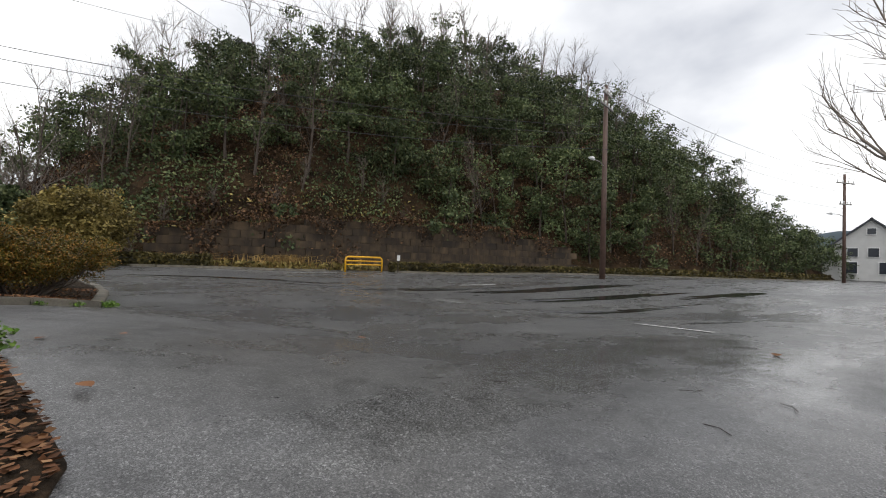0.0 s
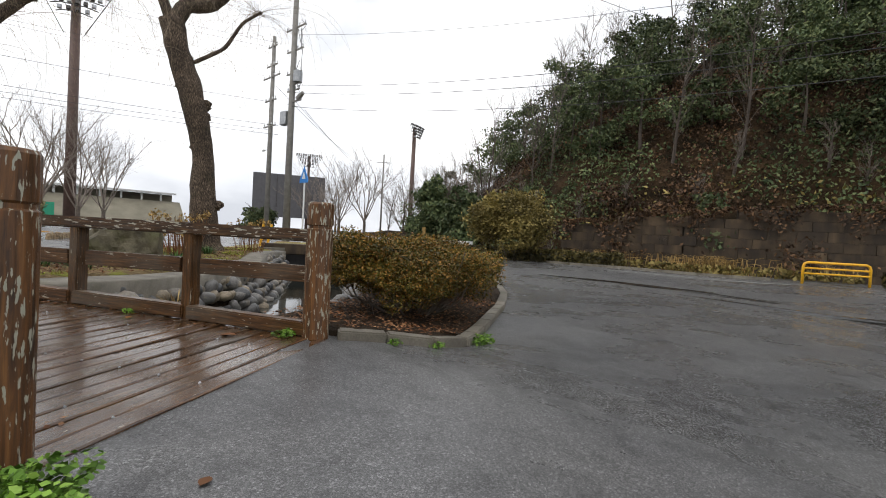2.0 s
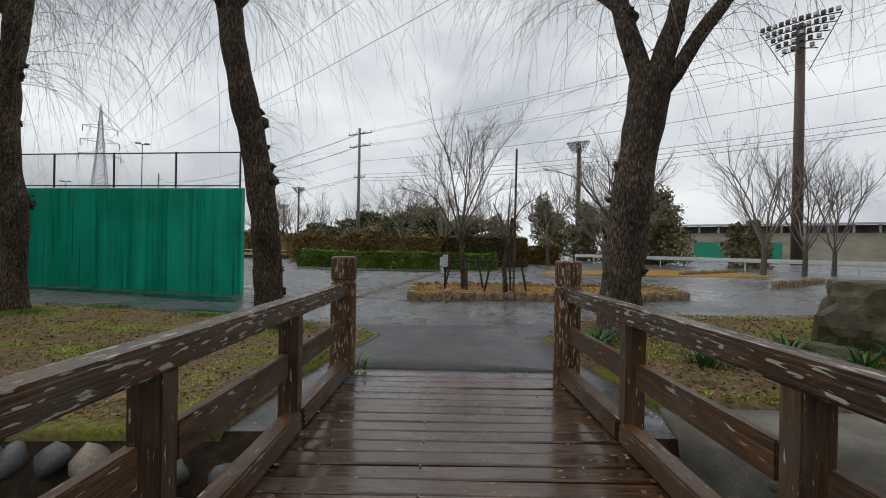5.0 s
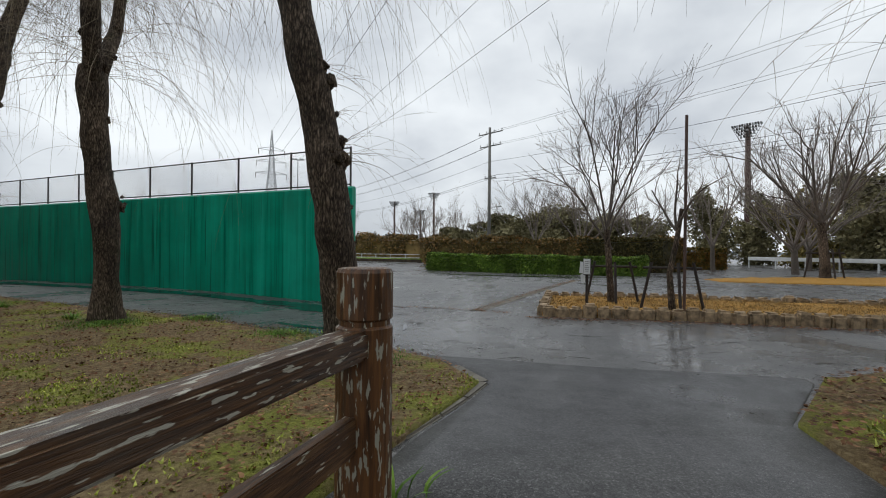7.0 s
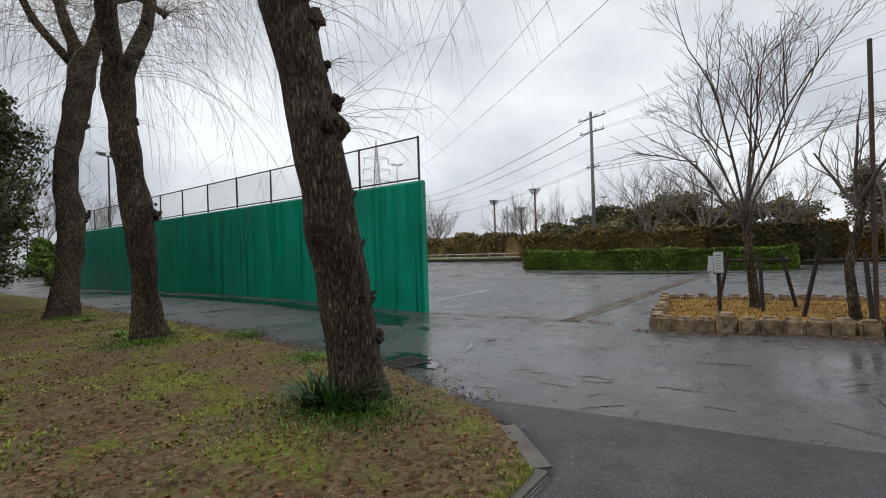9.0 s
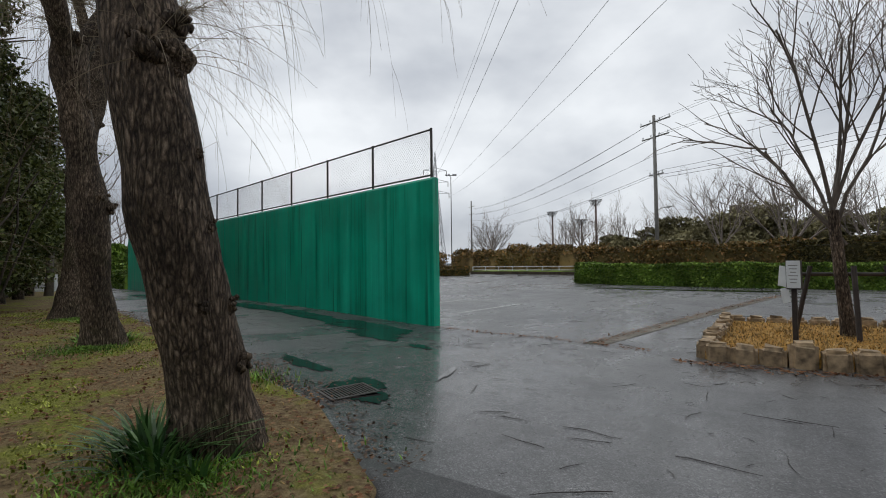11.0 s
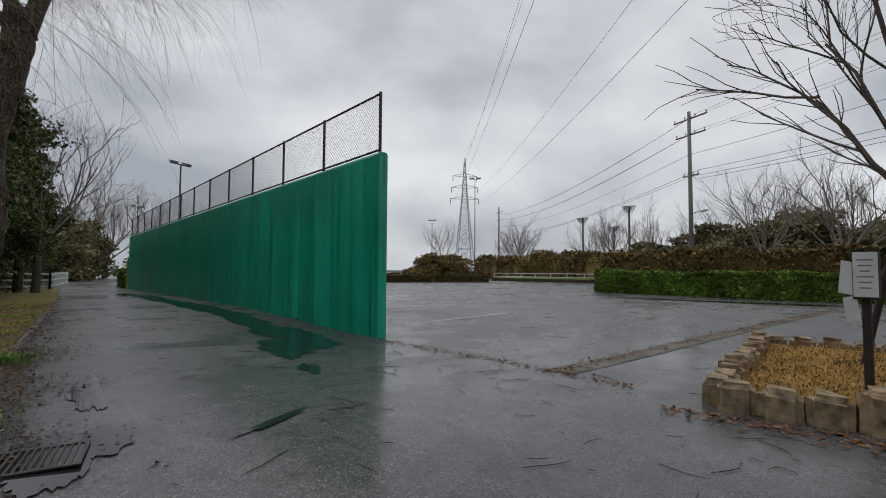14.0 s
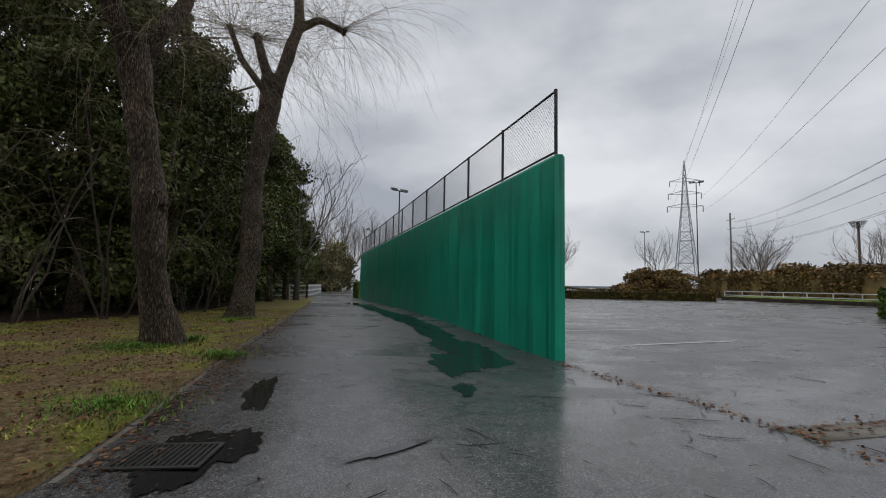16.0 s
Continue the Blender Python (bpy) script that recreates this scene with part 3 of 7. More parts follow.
def railing(a, b_, out):
    """Railing between the log posts a and b; out is the side of the stream."""
    t = thing("bridge_railing", (0, 0, 0), "weathered brown timber railing with log end posts and flaking paint", "railing", "railings of the footbridge")
    top = 1.68
    for x, y in (a, b_):
        log_post(t, x, y, deck_z(x) - 0.5, top)
    ax, ay, bx, by = *a, *b_
    def on(u, z, dy=0.0):
        return (ax + (bx - ax) * u, ay + (by - ay) * u + dy, z)
    zr = 1.375
    beam(t, "top_rail", on(0.012, zr), on(0.988, zr), 0.135, 0.115, M_RAIL, 0.014)
    for k in range(4):
        beam(t, "mid_rail", on(k / 4 + 0.02, 1.02), on((k + 1) / 4 - 0.02, 1.02), 0.055, 0.15, M_RAILDARK, 0.006)
    n = 4
    for k in range(n):
        x0, x1 = on(k / n + 0.004, 0)[0], on((k + 1) / n - 0.004, 0)[0]
        beam(t, "kerb_board", on(k / n + 0.004, deck_z(x0) + 0.075, -out * 0.03), on((k + 1) / n - 0.004, deck_z(x1) + 0.075, -out * 0.03), 0.12, 0.13, M_RAILDARK, 0.012)
    for k in range(1, 4):
        x, y, _ = on(k / 4, 0)
        z0 = deck_z(x)
        ob = beam(t, "post", (x, y, z0 - 0.1), (x, y, zr - 0.05), 0.125, 0.11, M_RAILDARK, 0.008)


railing((-1.40, 7.16), (-6.68, 6.98), 1)
railing((-1.45, 4.68), (-6.80, 4.90), -1)


def footbridge():
    t = thing("footbridge", (0, 0, 0), "wet brown timber plank deck of a small footbridge", "bridge")
    shapes = []
    for k in range(5):
        g = Geo()
        L, W, H = 2.42, 0.146, 0.06
        m = 9
        ring = [(-W / 2, -H), (-W / 2, -0.008), (-W / 2 + 0.009, 0), (W / 2 - 0.009, 0), (W / 2, -0.008), (W / 2, -H)]
        vs, fs = [], []
        for i in range(m):
            u = i / (m - 1)
            wob = 0.004 * math.sin(7 * u + k * 2.1) * (1 if 0 < i < m - 1 else 0.3)
            for x, z in ring:
                vs.append((-L / 2 + L * u, x + wob, z + 0.003 * math.sin(5 * u + k)))
        n = len(ring)
        for i in range(m - 1):
            for j in range(n - 1):
                fs.append((i * n + j, (i + 1) * n + j, (i + 1) * n + j + 1, i * n + j + 1))
        fs += [tuple(reversed(range(n))), tuple(range((m - 1) * n, m * n))]
        shapes.append(Geo().add(vs, fs).mesh("plank", M_DECK))
    x, k = -1.33, 0
    while x > -6.92:
        u = (x + 1.4) / -5.4
        ob = part("plank", shapes[k % 5], M_DECK, t)
        s = rng.uniform(-1, 1)
        ob.matrix_basis = pose(x, 5.91 + u * 0.03 + s * 0.01, deck_z(x) + 0.003 * s, math.degrees(0.010 * s), -0.0, 90 + 0.3 * s + 180 * (k % 2))
        x -= 0.151 if k % 6 else 0.154
        k += 1
    for y in (4.95, 5.9, 6.85):
        part("joist", Geo().box(5.6, 0.15, 0.22, pose(-4.1, y, 0.20)), M_DECK, t)
    g = Geo()
    for x in np.arange(-1.4, -6.9, -0.302):
        for y in (5.15, 5.72, 6.62):
            g.tube([(x, y + rng.uniform(-.01, .01), deck_z(x) - 0.002), (x, y, deck_z(x) + 0.005)], 0.008, 6)
    tagged(part("screw_pattern", g, M_STEEL, t), kind="stuff")


footbridge()


# ---- trees: tools ----
def wander(p, d, length, n, bend, rise, rs):
    """A crooked line from p along d."""
    pts, d = [Vector(p)], Vector(d).normalized()
    for _ in range(n):
        d = (d + Vector(rs.normal(size=3)) * bend + Vector((0, 0, rise))).normalized()
        pts.append(pts[-1] + d * (length / n))
    return pts


def taper(a, b_, n):
    return [a + (b_ - a) * i / (n - 1) for i in range(n)]


def grow(limbs, twigs, p, d, length, r, depth, rs, spread=0.55, rise=0.06, kids=5, sides=5):
    """Branches and, at the last two depths, twigs."""
    n = 4 if depth > 0 else 3
    pts = wander(p, d, length, n, 0.13, rise, rs)
    (limbs if depth > 1 else twigs).tube(pts, taper(r, r * 0.45 if depth else 0.004, n + 1), sides if depth > 1 else 3, False)
    if depth == 0:
        return
    for k in range(kids):
        u = 0.3 + 0.7 * (k + rs.uniform(0, 1)) / kids
        i = min(int(u * n), n - 1)
        q = pts[i].lerp(pts[i + 1], u * n - i)
        ax = (pts[i + 1] - pts[i]).normalized()
        side = Vector(rs.normal(size=3))
        side = (side - ax * side.dot(ax)).normalized()
        grow(limbs, twigs, q, ax + side * spread * rs.uniform(0.7, 1.3), length * rs.uniform(0.42, 0.62), r * 0.44, depth - 1, rs, spread, rise, kids, sides)


def bare_tree_geo(seed, trunk_h, trunk_r, limb_len, limbs_n, lean=0.38, depth=3, kids=4):
    rs = np.random.default_rng(seed)
    trunk, limbs, twigs = Geo(), Geo(), Geo()
    pts = wander((0, 0, -0.15), (0, 0, 1), trunk_h + 0.15, 6, 0.03, 0.1, rs)
    trunk.tube(pts, [trunk_r * q for q in (1.35, 1.08, 1.0, 0.95, 0.9, 0.86, 0.8)], 12, False)
    for k in range(limbs_n):
        a = 2 * math.pi * (k + rs.uniform(-0.3, 0.3)) / limbs_n
        t_ = rs.uniform(0.6, 1.25) * lean if k else 0.05
        i = 6 - (k % 3 == 1) * 1
        grow(limbs, twigs, pts[i], (math.cos(a) * t_, math.sin(a) * t_, 1), limb_len * rs.uniform(0.8, 1.1), trunk_r * 0.36, depth, rs, 0.5, 0.07, kids)
    return trunk, limbs, twigs


def bare_tree(geos, at, label, turn=0, size=1.0, bark=None, group="", name="bare_tree"):
    t = thing(name, (at[0], at[1], at[2]), label, "tree", group, turn=turn)
    t.scale = (size, size, size)
    for nm, g, m in zip(("trunk", "branchwork", "twigwork"), geos, (bark or M_BARK, M_TWIG, M_PALETWIG)):
        part(nm, g.mesh(nm, m, True) if isinstance(g, Geo) else g, m, t)
    return t


def rough_tube(geo, pts, radii, n, seed, lump=0.15):
    """A trunk of uneven girth."""
    k = len(geo.v)
    dense, rad = [], []
    for i in range(len(pts) - 1):
        for j in range(5):
            u = j / 5
            dense.append(Vector(pts[i]).lerp(Vector(pts[i + 1]), u))
            rad.append(radii[i] + (radii[i + 1] - radii[i]) * u)
    dense.append(Vector(pts[-1]))
    rad.append(radii[-1])
    sm = [dense[0]] + [(dense[i - 1] + dense[i] * 2 + dense[i + 1]) / 4 for i in range(1, len(dense) - 1)] + [dense[-1]]
    geo.tube(sm, rad, n, True)
    per = n
    for i, c in enumerate(sm):
        for j in range(per):
            v = Vector(geo.v[k + i * per + j])
            f = 1 + lump * noise.noise(v * 2.3 + Vector((seed, 0, 0))) + lump * 0.7 * noise.noise(Vector((v.x * 11, v.y * 11, v.z * 1.6)))
            geo.v[k + i * per + j] = tuple(c + (v - c) * f)


def burl(geo, at, r, rs):
    """A knobbly, jagged pruning scar."""
    for k in range(18):
        c = Vector(at) + Vector(rs.normal(size=3)) * r * (0.22 if k < 4 else 0.34)
        n, m = 7, 5
        big = r * (0.55 if k < 4 else 0.26)
        vs, fs = [], []
        for i in range(m + 1):
            for j in range(n):
                th, ph = math.pi * i / m, 2 * math.pi * j / n
                q = big * rs.uniform(0.62, 1.3)
                vs.append(c + Vector((math.sin(th) * math.cos(ph), math.sin(th) * math.sin(ph), math.cos(th))) * q)
        for i in range(m):
            for j in range(n):
                fs.append((i * n + j, (i + 1) * n + j, (i + 1) * n + (j + 1) % n, i * n + (j + 1) % n))
        geo.add(vs, fs)


def withy(geo, p, out, length, droop, r, rs, side=2):
    """A willow shoot that arches out and hangs, with a few side twigs."""
    pts, n = [Vector(p)], 12
    way = Vector(out).normalized()
    drift = Vector(rs.normal(size=3)) * 0.03
    for i in range(n):
        way = (way + drift + Vector(rs.normal(size=3)) * 0.05 + Vector((0, 0, -droop * (0.3 + i / n)))).normalized()
        pts.append(pts[-1] + way * (length / n))
    geo.tube(pts, taper(r, r * 0.3, len(pts)), 3, False)
    for _ in range(side):
        i = int(rs.integers(2, n - 1))
        d = (pts[i + 1] - pts[i]).normalized() + Vector(rs.normal(size=3)) * 0.45 + Vector((0, 0, -0.2))
        geo.tube(wander(pts[i], d, length * rs.uniform(0.12, 0.32), 4, 0.08, -droop * 0.8, rs), taper(r * 0.6, r * 0.25, 5), 3, False)


def willow(base, trunk, radii, limbs, knobs, label, shoots, seed, length=(1.6, 4.2), droop=(0.16, 0.42), n=26, arcs=4):
    """trunk and limbs: points relative to base, each limb with its radius; knobs: (bearing, z, r)."""
    rs = np.random.default_rng(seed)
    t = thing("willow_tree", base, label, "tree", "pollarded willows by the water")
    g = Geo()
    x0, y0, _ = trunk[0]
    rough_tube(g, [(x0, y0, -0.2), (x0, y0, 0.02), (x0 * 0.7 + trunk[1][0] * 0.3, y0 * 0.7 + trunk[1][1] * 0.3, 0.24)] + list(trunk[1:]), [radii[0] * 1.45, radii[0] * 1.2, radii[0]] + list(radii[1:]), n, seed)
    part("trunk", g, M_BARK, t, smooth=True)
    zs = [q[2] for q in trunk]
    sh = Geo()
    for a, z, r in knobs:
        u = radians(a)
        rad = float(np.interp(z, zs, radii)) * 0.95
        at = Vector((float(np.interp(z, zs, [q[0] for q in trunk])) + rad * math.cos(u), float(np.interp(z, zs, [q[1] for q in trunk])) + rad * math.sin(u), z))
        g = Geo()
        burl(g, at, r, rs)
        part("burl", g, M_BARK, t, smooth=True)
        for _ in range(arcs if z > 2.2 else 0):
            w = u + rs.normal(0, 0.7)
            withy(sh, at, (math.cos(w), math.sin(w), rs.uniform(-0.2, 0.7)), rs.uniform(0.3, 1.3), rs.uniform(0.0, 0.2), rs.uniform(0.002, 0.0034), rs, 1)
    for pts, r in limbs:
        g = Geo()
        rough_tube(g, pts, taper(r, r * 0.6, len(pts)), 14, seed + 3, 0.14)
        burl(g, pts[-1], r * 0.95, rs)
        for q in pts[1:-1]:
            a = rs.uniform(0, 6.28)
            burl(g, Vector(q) + Vector((math.cos(a), math.sin(a), 0)) * r * 0.8, r * 0.5, rs)
        part("limb", g, M_BARK, t, smooth=True)
        for _ in range(shoots):
            i = len(pts) - 1 if rs.uniform() < 0.62 else int(rs.integers(1, len(pts)))
            q = Vector(pts[i - 1]).lerp(Vector(pts[i]), rs.uniform(0.35, 1) if i < len(pts) - 1 else rs.uniform(0.8, 1))
            a = rs.uniform(0, 2 * math.pi)
            withy(sh, q, (math.cos(a), math.sin(a), rs.uniform(-0.1, 1.0)), rs.uniform(*length), rs.uniform(*droop), rs.uniform(0.003, 0.0055), rs)
    part("hanging_canopy", sh, M_WITHY, t)
    return t


def slant(bearing, way):
    """Points (distance along the bearing, height) as points in space."""
    c, s_ = bearing
    return [(c * d, s_ * d, z) for d, z in way]


willow((-10.25, 2.9, 0.40), [(-0.03, 0, 0), (0.09, 0.06, 0.6), (0.25, 0.06, 1.2), (0.34, 0.04, 1.8), (0.42, -0.02, 2.4), (0.48, -0.10, 3.0), (0.58, -0.20, 3.6), (0.66, -0.34, 4.4), (0.72, -0.42, 5.2)], [0.25, 0.225, 0.215, 0.21, 0.215, 0.20, 0.195, 0.19, 0.19],
       [([(0.72, -0.42, 5.0), (1.15, -0.8, 5.9), (1.4, -1.2, 6.8)], 0.15), ([(0.72, -0.42, 5.0), (0.4, 0.1, 5.9), (0.0, 0.7, 6.9)], 0.14), ([(0.7, -0.40, 4.9), (-0.1, -0.9, 5.7), (-0.9, -1.3, 6.4)], 0.13)],
       [(130, 0.6, 0.075), (130, 0.95, 0.07), (125, 1.45, 0.055), (125, 1.85, 0.05), (115, 2.4, 0.13), (75, 2.45, 0.12), (125, 2.6, 0.10), (130, 2.95, 0.07), (115, 3.3, 0.13), (95, 3.45, 0.10), (80, 1.5, 0.045), (85, 0.95, 0.045)],
       "thick leaning willow trunk with knobbly pruning scars on the lawn", 95, 11, (2.0, 4.6), (0.18, 0.40), 34, 6)
willow((-11.15, -2.3, 0.41), [(-0.03, 0, 0), (0.10, 0.17, 0.8), (0.19, 0.27, 1.5), (0.21, 0.23, 2.1), (0.31, 0.21, 2.8), (0.44, 0.28, 3.5), (0.49, 0.34, 4.0), (0.50, 0.36, 4.3)], [0.25, 0.19, 0.195, 0.225, 0.19, 0.185, 0.22, 0.19],
       [([(0.50, 0.36, 4.0), (0.76, 0.66, 4.7), (0.95, 0.9, 5.9), (1.1, 1.0, 7.0)], 0.15), ([(0.5, 0.34, 3.9), (0.22, 0.25, 4.6), (-0.08, 0.1, 5.2), (-0.25, 0.1, 6.5)], 0.14), ([(0.8, 0.75, 5.1), (1.2, 0.5, 5.9), (1.5, 0.2, 6.6)], 0.10)],
       [(150, 2.05, 0.13), (110, 2.2, 0.10), (140, 3.5, 0.07), (100, 4.3, 0.11), (-20, 3.0, 0.06)],
       "dark forked willow on the mossy lawn", 120, 12, (2.0, 4.6), (0.18, 0.42), 24, 4)
willow((-12.15, -8.15, 0.33), [(-0.03, 0, 0), (-0.15, 0.05, 1.0), (-0.25, 0.12, 2.0), (-0.27, 0.10, 2.6), (-0.20, 0.0, 3.2), (-0.24, -0.03, 4.0), (-0.40, 0.03, 5.0), (-0.56, 0.10, 6.0), (-0.56, 0.10, 6.9)], [0.36, 0.28, 0.27, 0.30, 0.25, 0.25, 0.27, 0.30, 0.27],
       [([(-0.66, 0.1, 6.3), (-0.98, 0.15, 7.6), (-1.25, 0.25, 8.5), (-1.2, 0.3, 9.3), (-0.9, 0.4, 10.0)], 0.19), ([(-0.54, 0.1, 6.7), (-0.3, 0.0, 7.4), (-0.15, 0.0, 8.0)], 0.17), ([(-1.2, 0.2, 8.4), (-1.8, 0.4, 8.75), (-2.5, 0.5, 8.5)], 0.13), ([(-0.45, 0.05, 6.4), (0.25, -0.3, 7.4), (0.6, -0.5, 8.4)], 0.11)],
       [(160, 2.6, 0.15), (150, 4.9, 0.12), (20, 3.6, 0.09), (60, 5.9, 0.14), (175, 6.4, 0.10), (100, 4.0, 0.08)],
       "leaning pollarded willow at the edge of the wood", 135, 13, (2.0, 4.6), (0.06, 0.26), 24, 5)
U = (0.37, 0.93)
willow((-9.1, 8.42, 0.50), slant(U, [(-0.03, 0), (0.0, 0.7), (0.08, 1.4), (0.13, 2.1), (0.22, 2.8), (0.33, 3.5), (0.36, 3.8)]), [0.33, 0.285, 0.27, 0.265, 0.265, 0.29, 0.27],
       [(slant(U, [(0.32, 3.5), (0.12, 4.1), (-0.05, 4.7), (-0.16, 5.2), (-0.4, 6.2)]), 0.17), (slant(U, [(0.38, 3.6), (0.62, 4.4), (0.75, 5.0), (0.85, 5.6), (0.9, 6.6)]), 0.155), (slant(U, [(0.38, 3.4), (0.65, 3.75), (0.97, 4.3), (1.35, 4.8), (1.98, 5.25), (2.5, 5.85)]), 0.12), ([(0.05, 0.1, 4.6), (-0.5, -0.5, 5.5), (-0.8, -0.9, 6.4)], 0.10)],
       [(-120, 1.5, 0.08), (-110, 2.0, 0.09), (-100, 2.5, 0.08), (200, 3.2, 0.09), (60, 1.0, 0.08), (-125, 1.1, 0.07)],
       "wet dark willow forking into three limbs beside the bridge", 85, 14, (1.6, 4.0), (0.12, 0.42), 28, 5)
U = (0.753, 0.658)
willow((-9.65, 15.65, 0.52), slant(U, [(-0.02, 0), (-0.2, 1.4), (-0.27, 3.1), (-0.45, 4.0), (-0.66, 4.9), (-1.08, 6.1), (-1.24, 6.9)]), [0.41, 0.37, 0.29, 0.32, 0.34, 0.31, 0.33],
       [(slant(U, [(-1.2, 6.75), (-0.9, 7.4), (-0.22, 7.57), (0.1, 7.95), (0.35, 8.4), (0.8, 9.1)]), 0.24), (slant(U, [(-1.24, 6.8), (-1.66, 7.9), (-1.85, 8.5), (-2.0, 9.5)]), 0.16), (slant(U, [(-0.9, 5.6), (-0.45, 5.88), (0.22, 6.39), (0.68, 7.3), (1.18, 7.75)]), 0.07)],
       [(45, 4.5, 0.20), (40, 4.2, 0.14), (230, 3.2, 0.10), (30, 1.5, 0.22), (200, 5.0, 0.09), (60, 5.9, 0.12)],
       "gnarled black willow with a bent knobbly top", 85, 15, (1.8, 4.4), (0.14, 0.40), 24, 4)

# ---- island bed with young trees ----
BED = [(-15.95, 4.95), (-16.1, 8.0), (-16.35, 11.0), (-16.9, 13.6), (-19.6, 13.8), (-19.8, 9.0), (-19.4, 4.9)]
tagged(sheet("island_bed", BED, M_STRAW, 0.11, 0.5, 0.3, mound=0.06), "straw-coloured dry grass in the stone-edged bed", "bed", kind="structure")


def edging_block(seed):
    rs = np.random.default_rng(seed)
    bm = bmesh.new()
    bmesh.ops.create_cube(bm, size=1.0)
    bmesh.ops.scale(bm, vec=(0.285, 0.25, 0.46), verts=bm.verts)
    bmesh.ops.bevel(bm, geom=bm.edges[:], offset=0.05, segments=3, affect="EDGES")
    for v in bm.verts:
        v.co += Vector(rs.normal(size=3)) * 0.010
    me = bpy.data.meshes.new("edging_block")
    bm.to_mesh(me)
    bm.free()
    me.materials.append(M_EDGE)
    return me


def stone_edging(line, label):
    t = thing("stone_edging", (0, 0, 0), label, "edging", "stone bed edgings")
    shapes = [edging_block(k) for k in range(5)]
    k = 0
    for (ax, ay), (bx, by) in zip(line, line[1:]):
        L = math.hypot(bx - ax, by - ay)
        m = max(int(L / 0.30), 1)
        for i in range(m):
            u = (i + 0.5) / m
            x, y = ax + (bx - ax) * u, ay + (by - ay) * u
            ob = part("edging_block", shapes[k % 5], M_EDGE, t)
            ob.matrix_basis = pose(x, y, gh(x, y) + 0.005 + rng.uniform(0, 0.035) + (0.05 if k % 7 == 3 else 0), 0, 0, math.degrees(math.atan2(by - ay, bx - ax)) + rng.uniform(-4, 4))
            k += 1


stone_edging(BED + [BED[0]], "row of rough tan stone blocks round the island bed")
young = bare_tree_geo(3, 1.95, 0.09, 2.75, 6, 0.23, 3, 5)
rs_ = np.random.default_rng(33)
grow(young[1], young[2], (0, 0, 1.4), (-0.15, -0.55, 0.9), 1.9, 0.042, 2, rs_, 0.45, 0.03, 5)
grow(young[1], young[2], (-0.30, -0.95, 3.1), (0.1, -1.0, 0.35), 1.35, 0.020, 1, rs_, 0.3, -0.05, 8)
bare_tree(young, (-18.1, 6.62, 0.40), "leafless young tree with upswept branches in the island bed", 0)
stubby = Geo()
stubby.tube([(0, 0, -0.1), (-0.05, -0.06, 0.8), (0.05, 0.06, 1.5), (0.12, 0.16, 2.3)], [0.085, 0.065, 0.058, 0.045], 10, False)
sl, st = Geo(), Geo()
for a, b_, c in ((0.5, 0.5, 1.2), (-0.6, -0.5, 1.0), (0.2, -0.4, 1.3)):
    grow(sl, st, (0.05, 0.06, 1.5 + 0.3 * c), (a, b_, c), 1.2, 0.035, 2, rs_, 0.4, 0.05, 3)
bare_tree((stubby, sl, st), (-16.75, 7.85, 0.45), "small pruned tree tied to wooden stakes", 0)


def tree_stakes(at, label, tall=0):
    t = thing("tree_stakes", at, label, "tree stake", "wooden tree supports")
    for dx, dy in ((-0.1, -0.55), (-0.05, 0.55), (0.5, 0.05)):
        part("stake", Geo().tube([(dx * 1.25, dy * 1.25, -0.15), (dx * 0.8, dy * 0.8, 1.08)], 0.034, 8), M_STAKE, t)
    part("crossbar", Geo().tube([(-0.1, -0.62, 0.95), (-0.05, 0.62, 0.95)], 0.03, 8), M_STAKE, t)
    if tall:
        part("pole", Geo().tube([(0.12, 0.22, -0.1), (0.10, 0.25, tall)], 0.034, 8), M_RUSTPOLE, t, "tall bamboo pole")
    return t


bare_tree(bare_tree_geo(41, 2.5, 0.19, 3.7, 9, 0.85, 3, 5), (-36.4, 19.3, 0.15), "leafless round-headed tree in the far grass bed", 0, 1.35)
tree_stakes((-36.4, 19.3, 0.15), "dark wooden stakes round the tree in the far bed").scale = (1.5, 1.5, 1.7)
tagged(sheet("grass_bed", [(-30.8, 12.6), (-30.2, 18.0), (-29.6, 23.0), (-31.0, 27.0), (-38.5, 27.0), (-38.0, 21.0), (-35.8, 15.4), (-33.4, 12.4)], M_STRAW, 0.03, 0.6, 0.3, mound=0.05), "flat bed of straw-coloured grass beyond the asphalt", "bed", kind="structure")
tree_stakes((-18.1, 6.62, 0.40), "dark wooden stakes bracing the young tree")
tree_stakes((-16.75, 7.85, 0.43), "dark wooden stakes bracing the small pruned tree", 4.45)


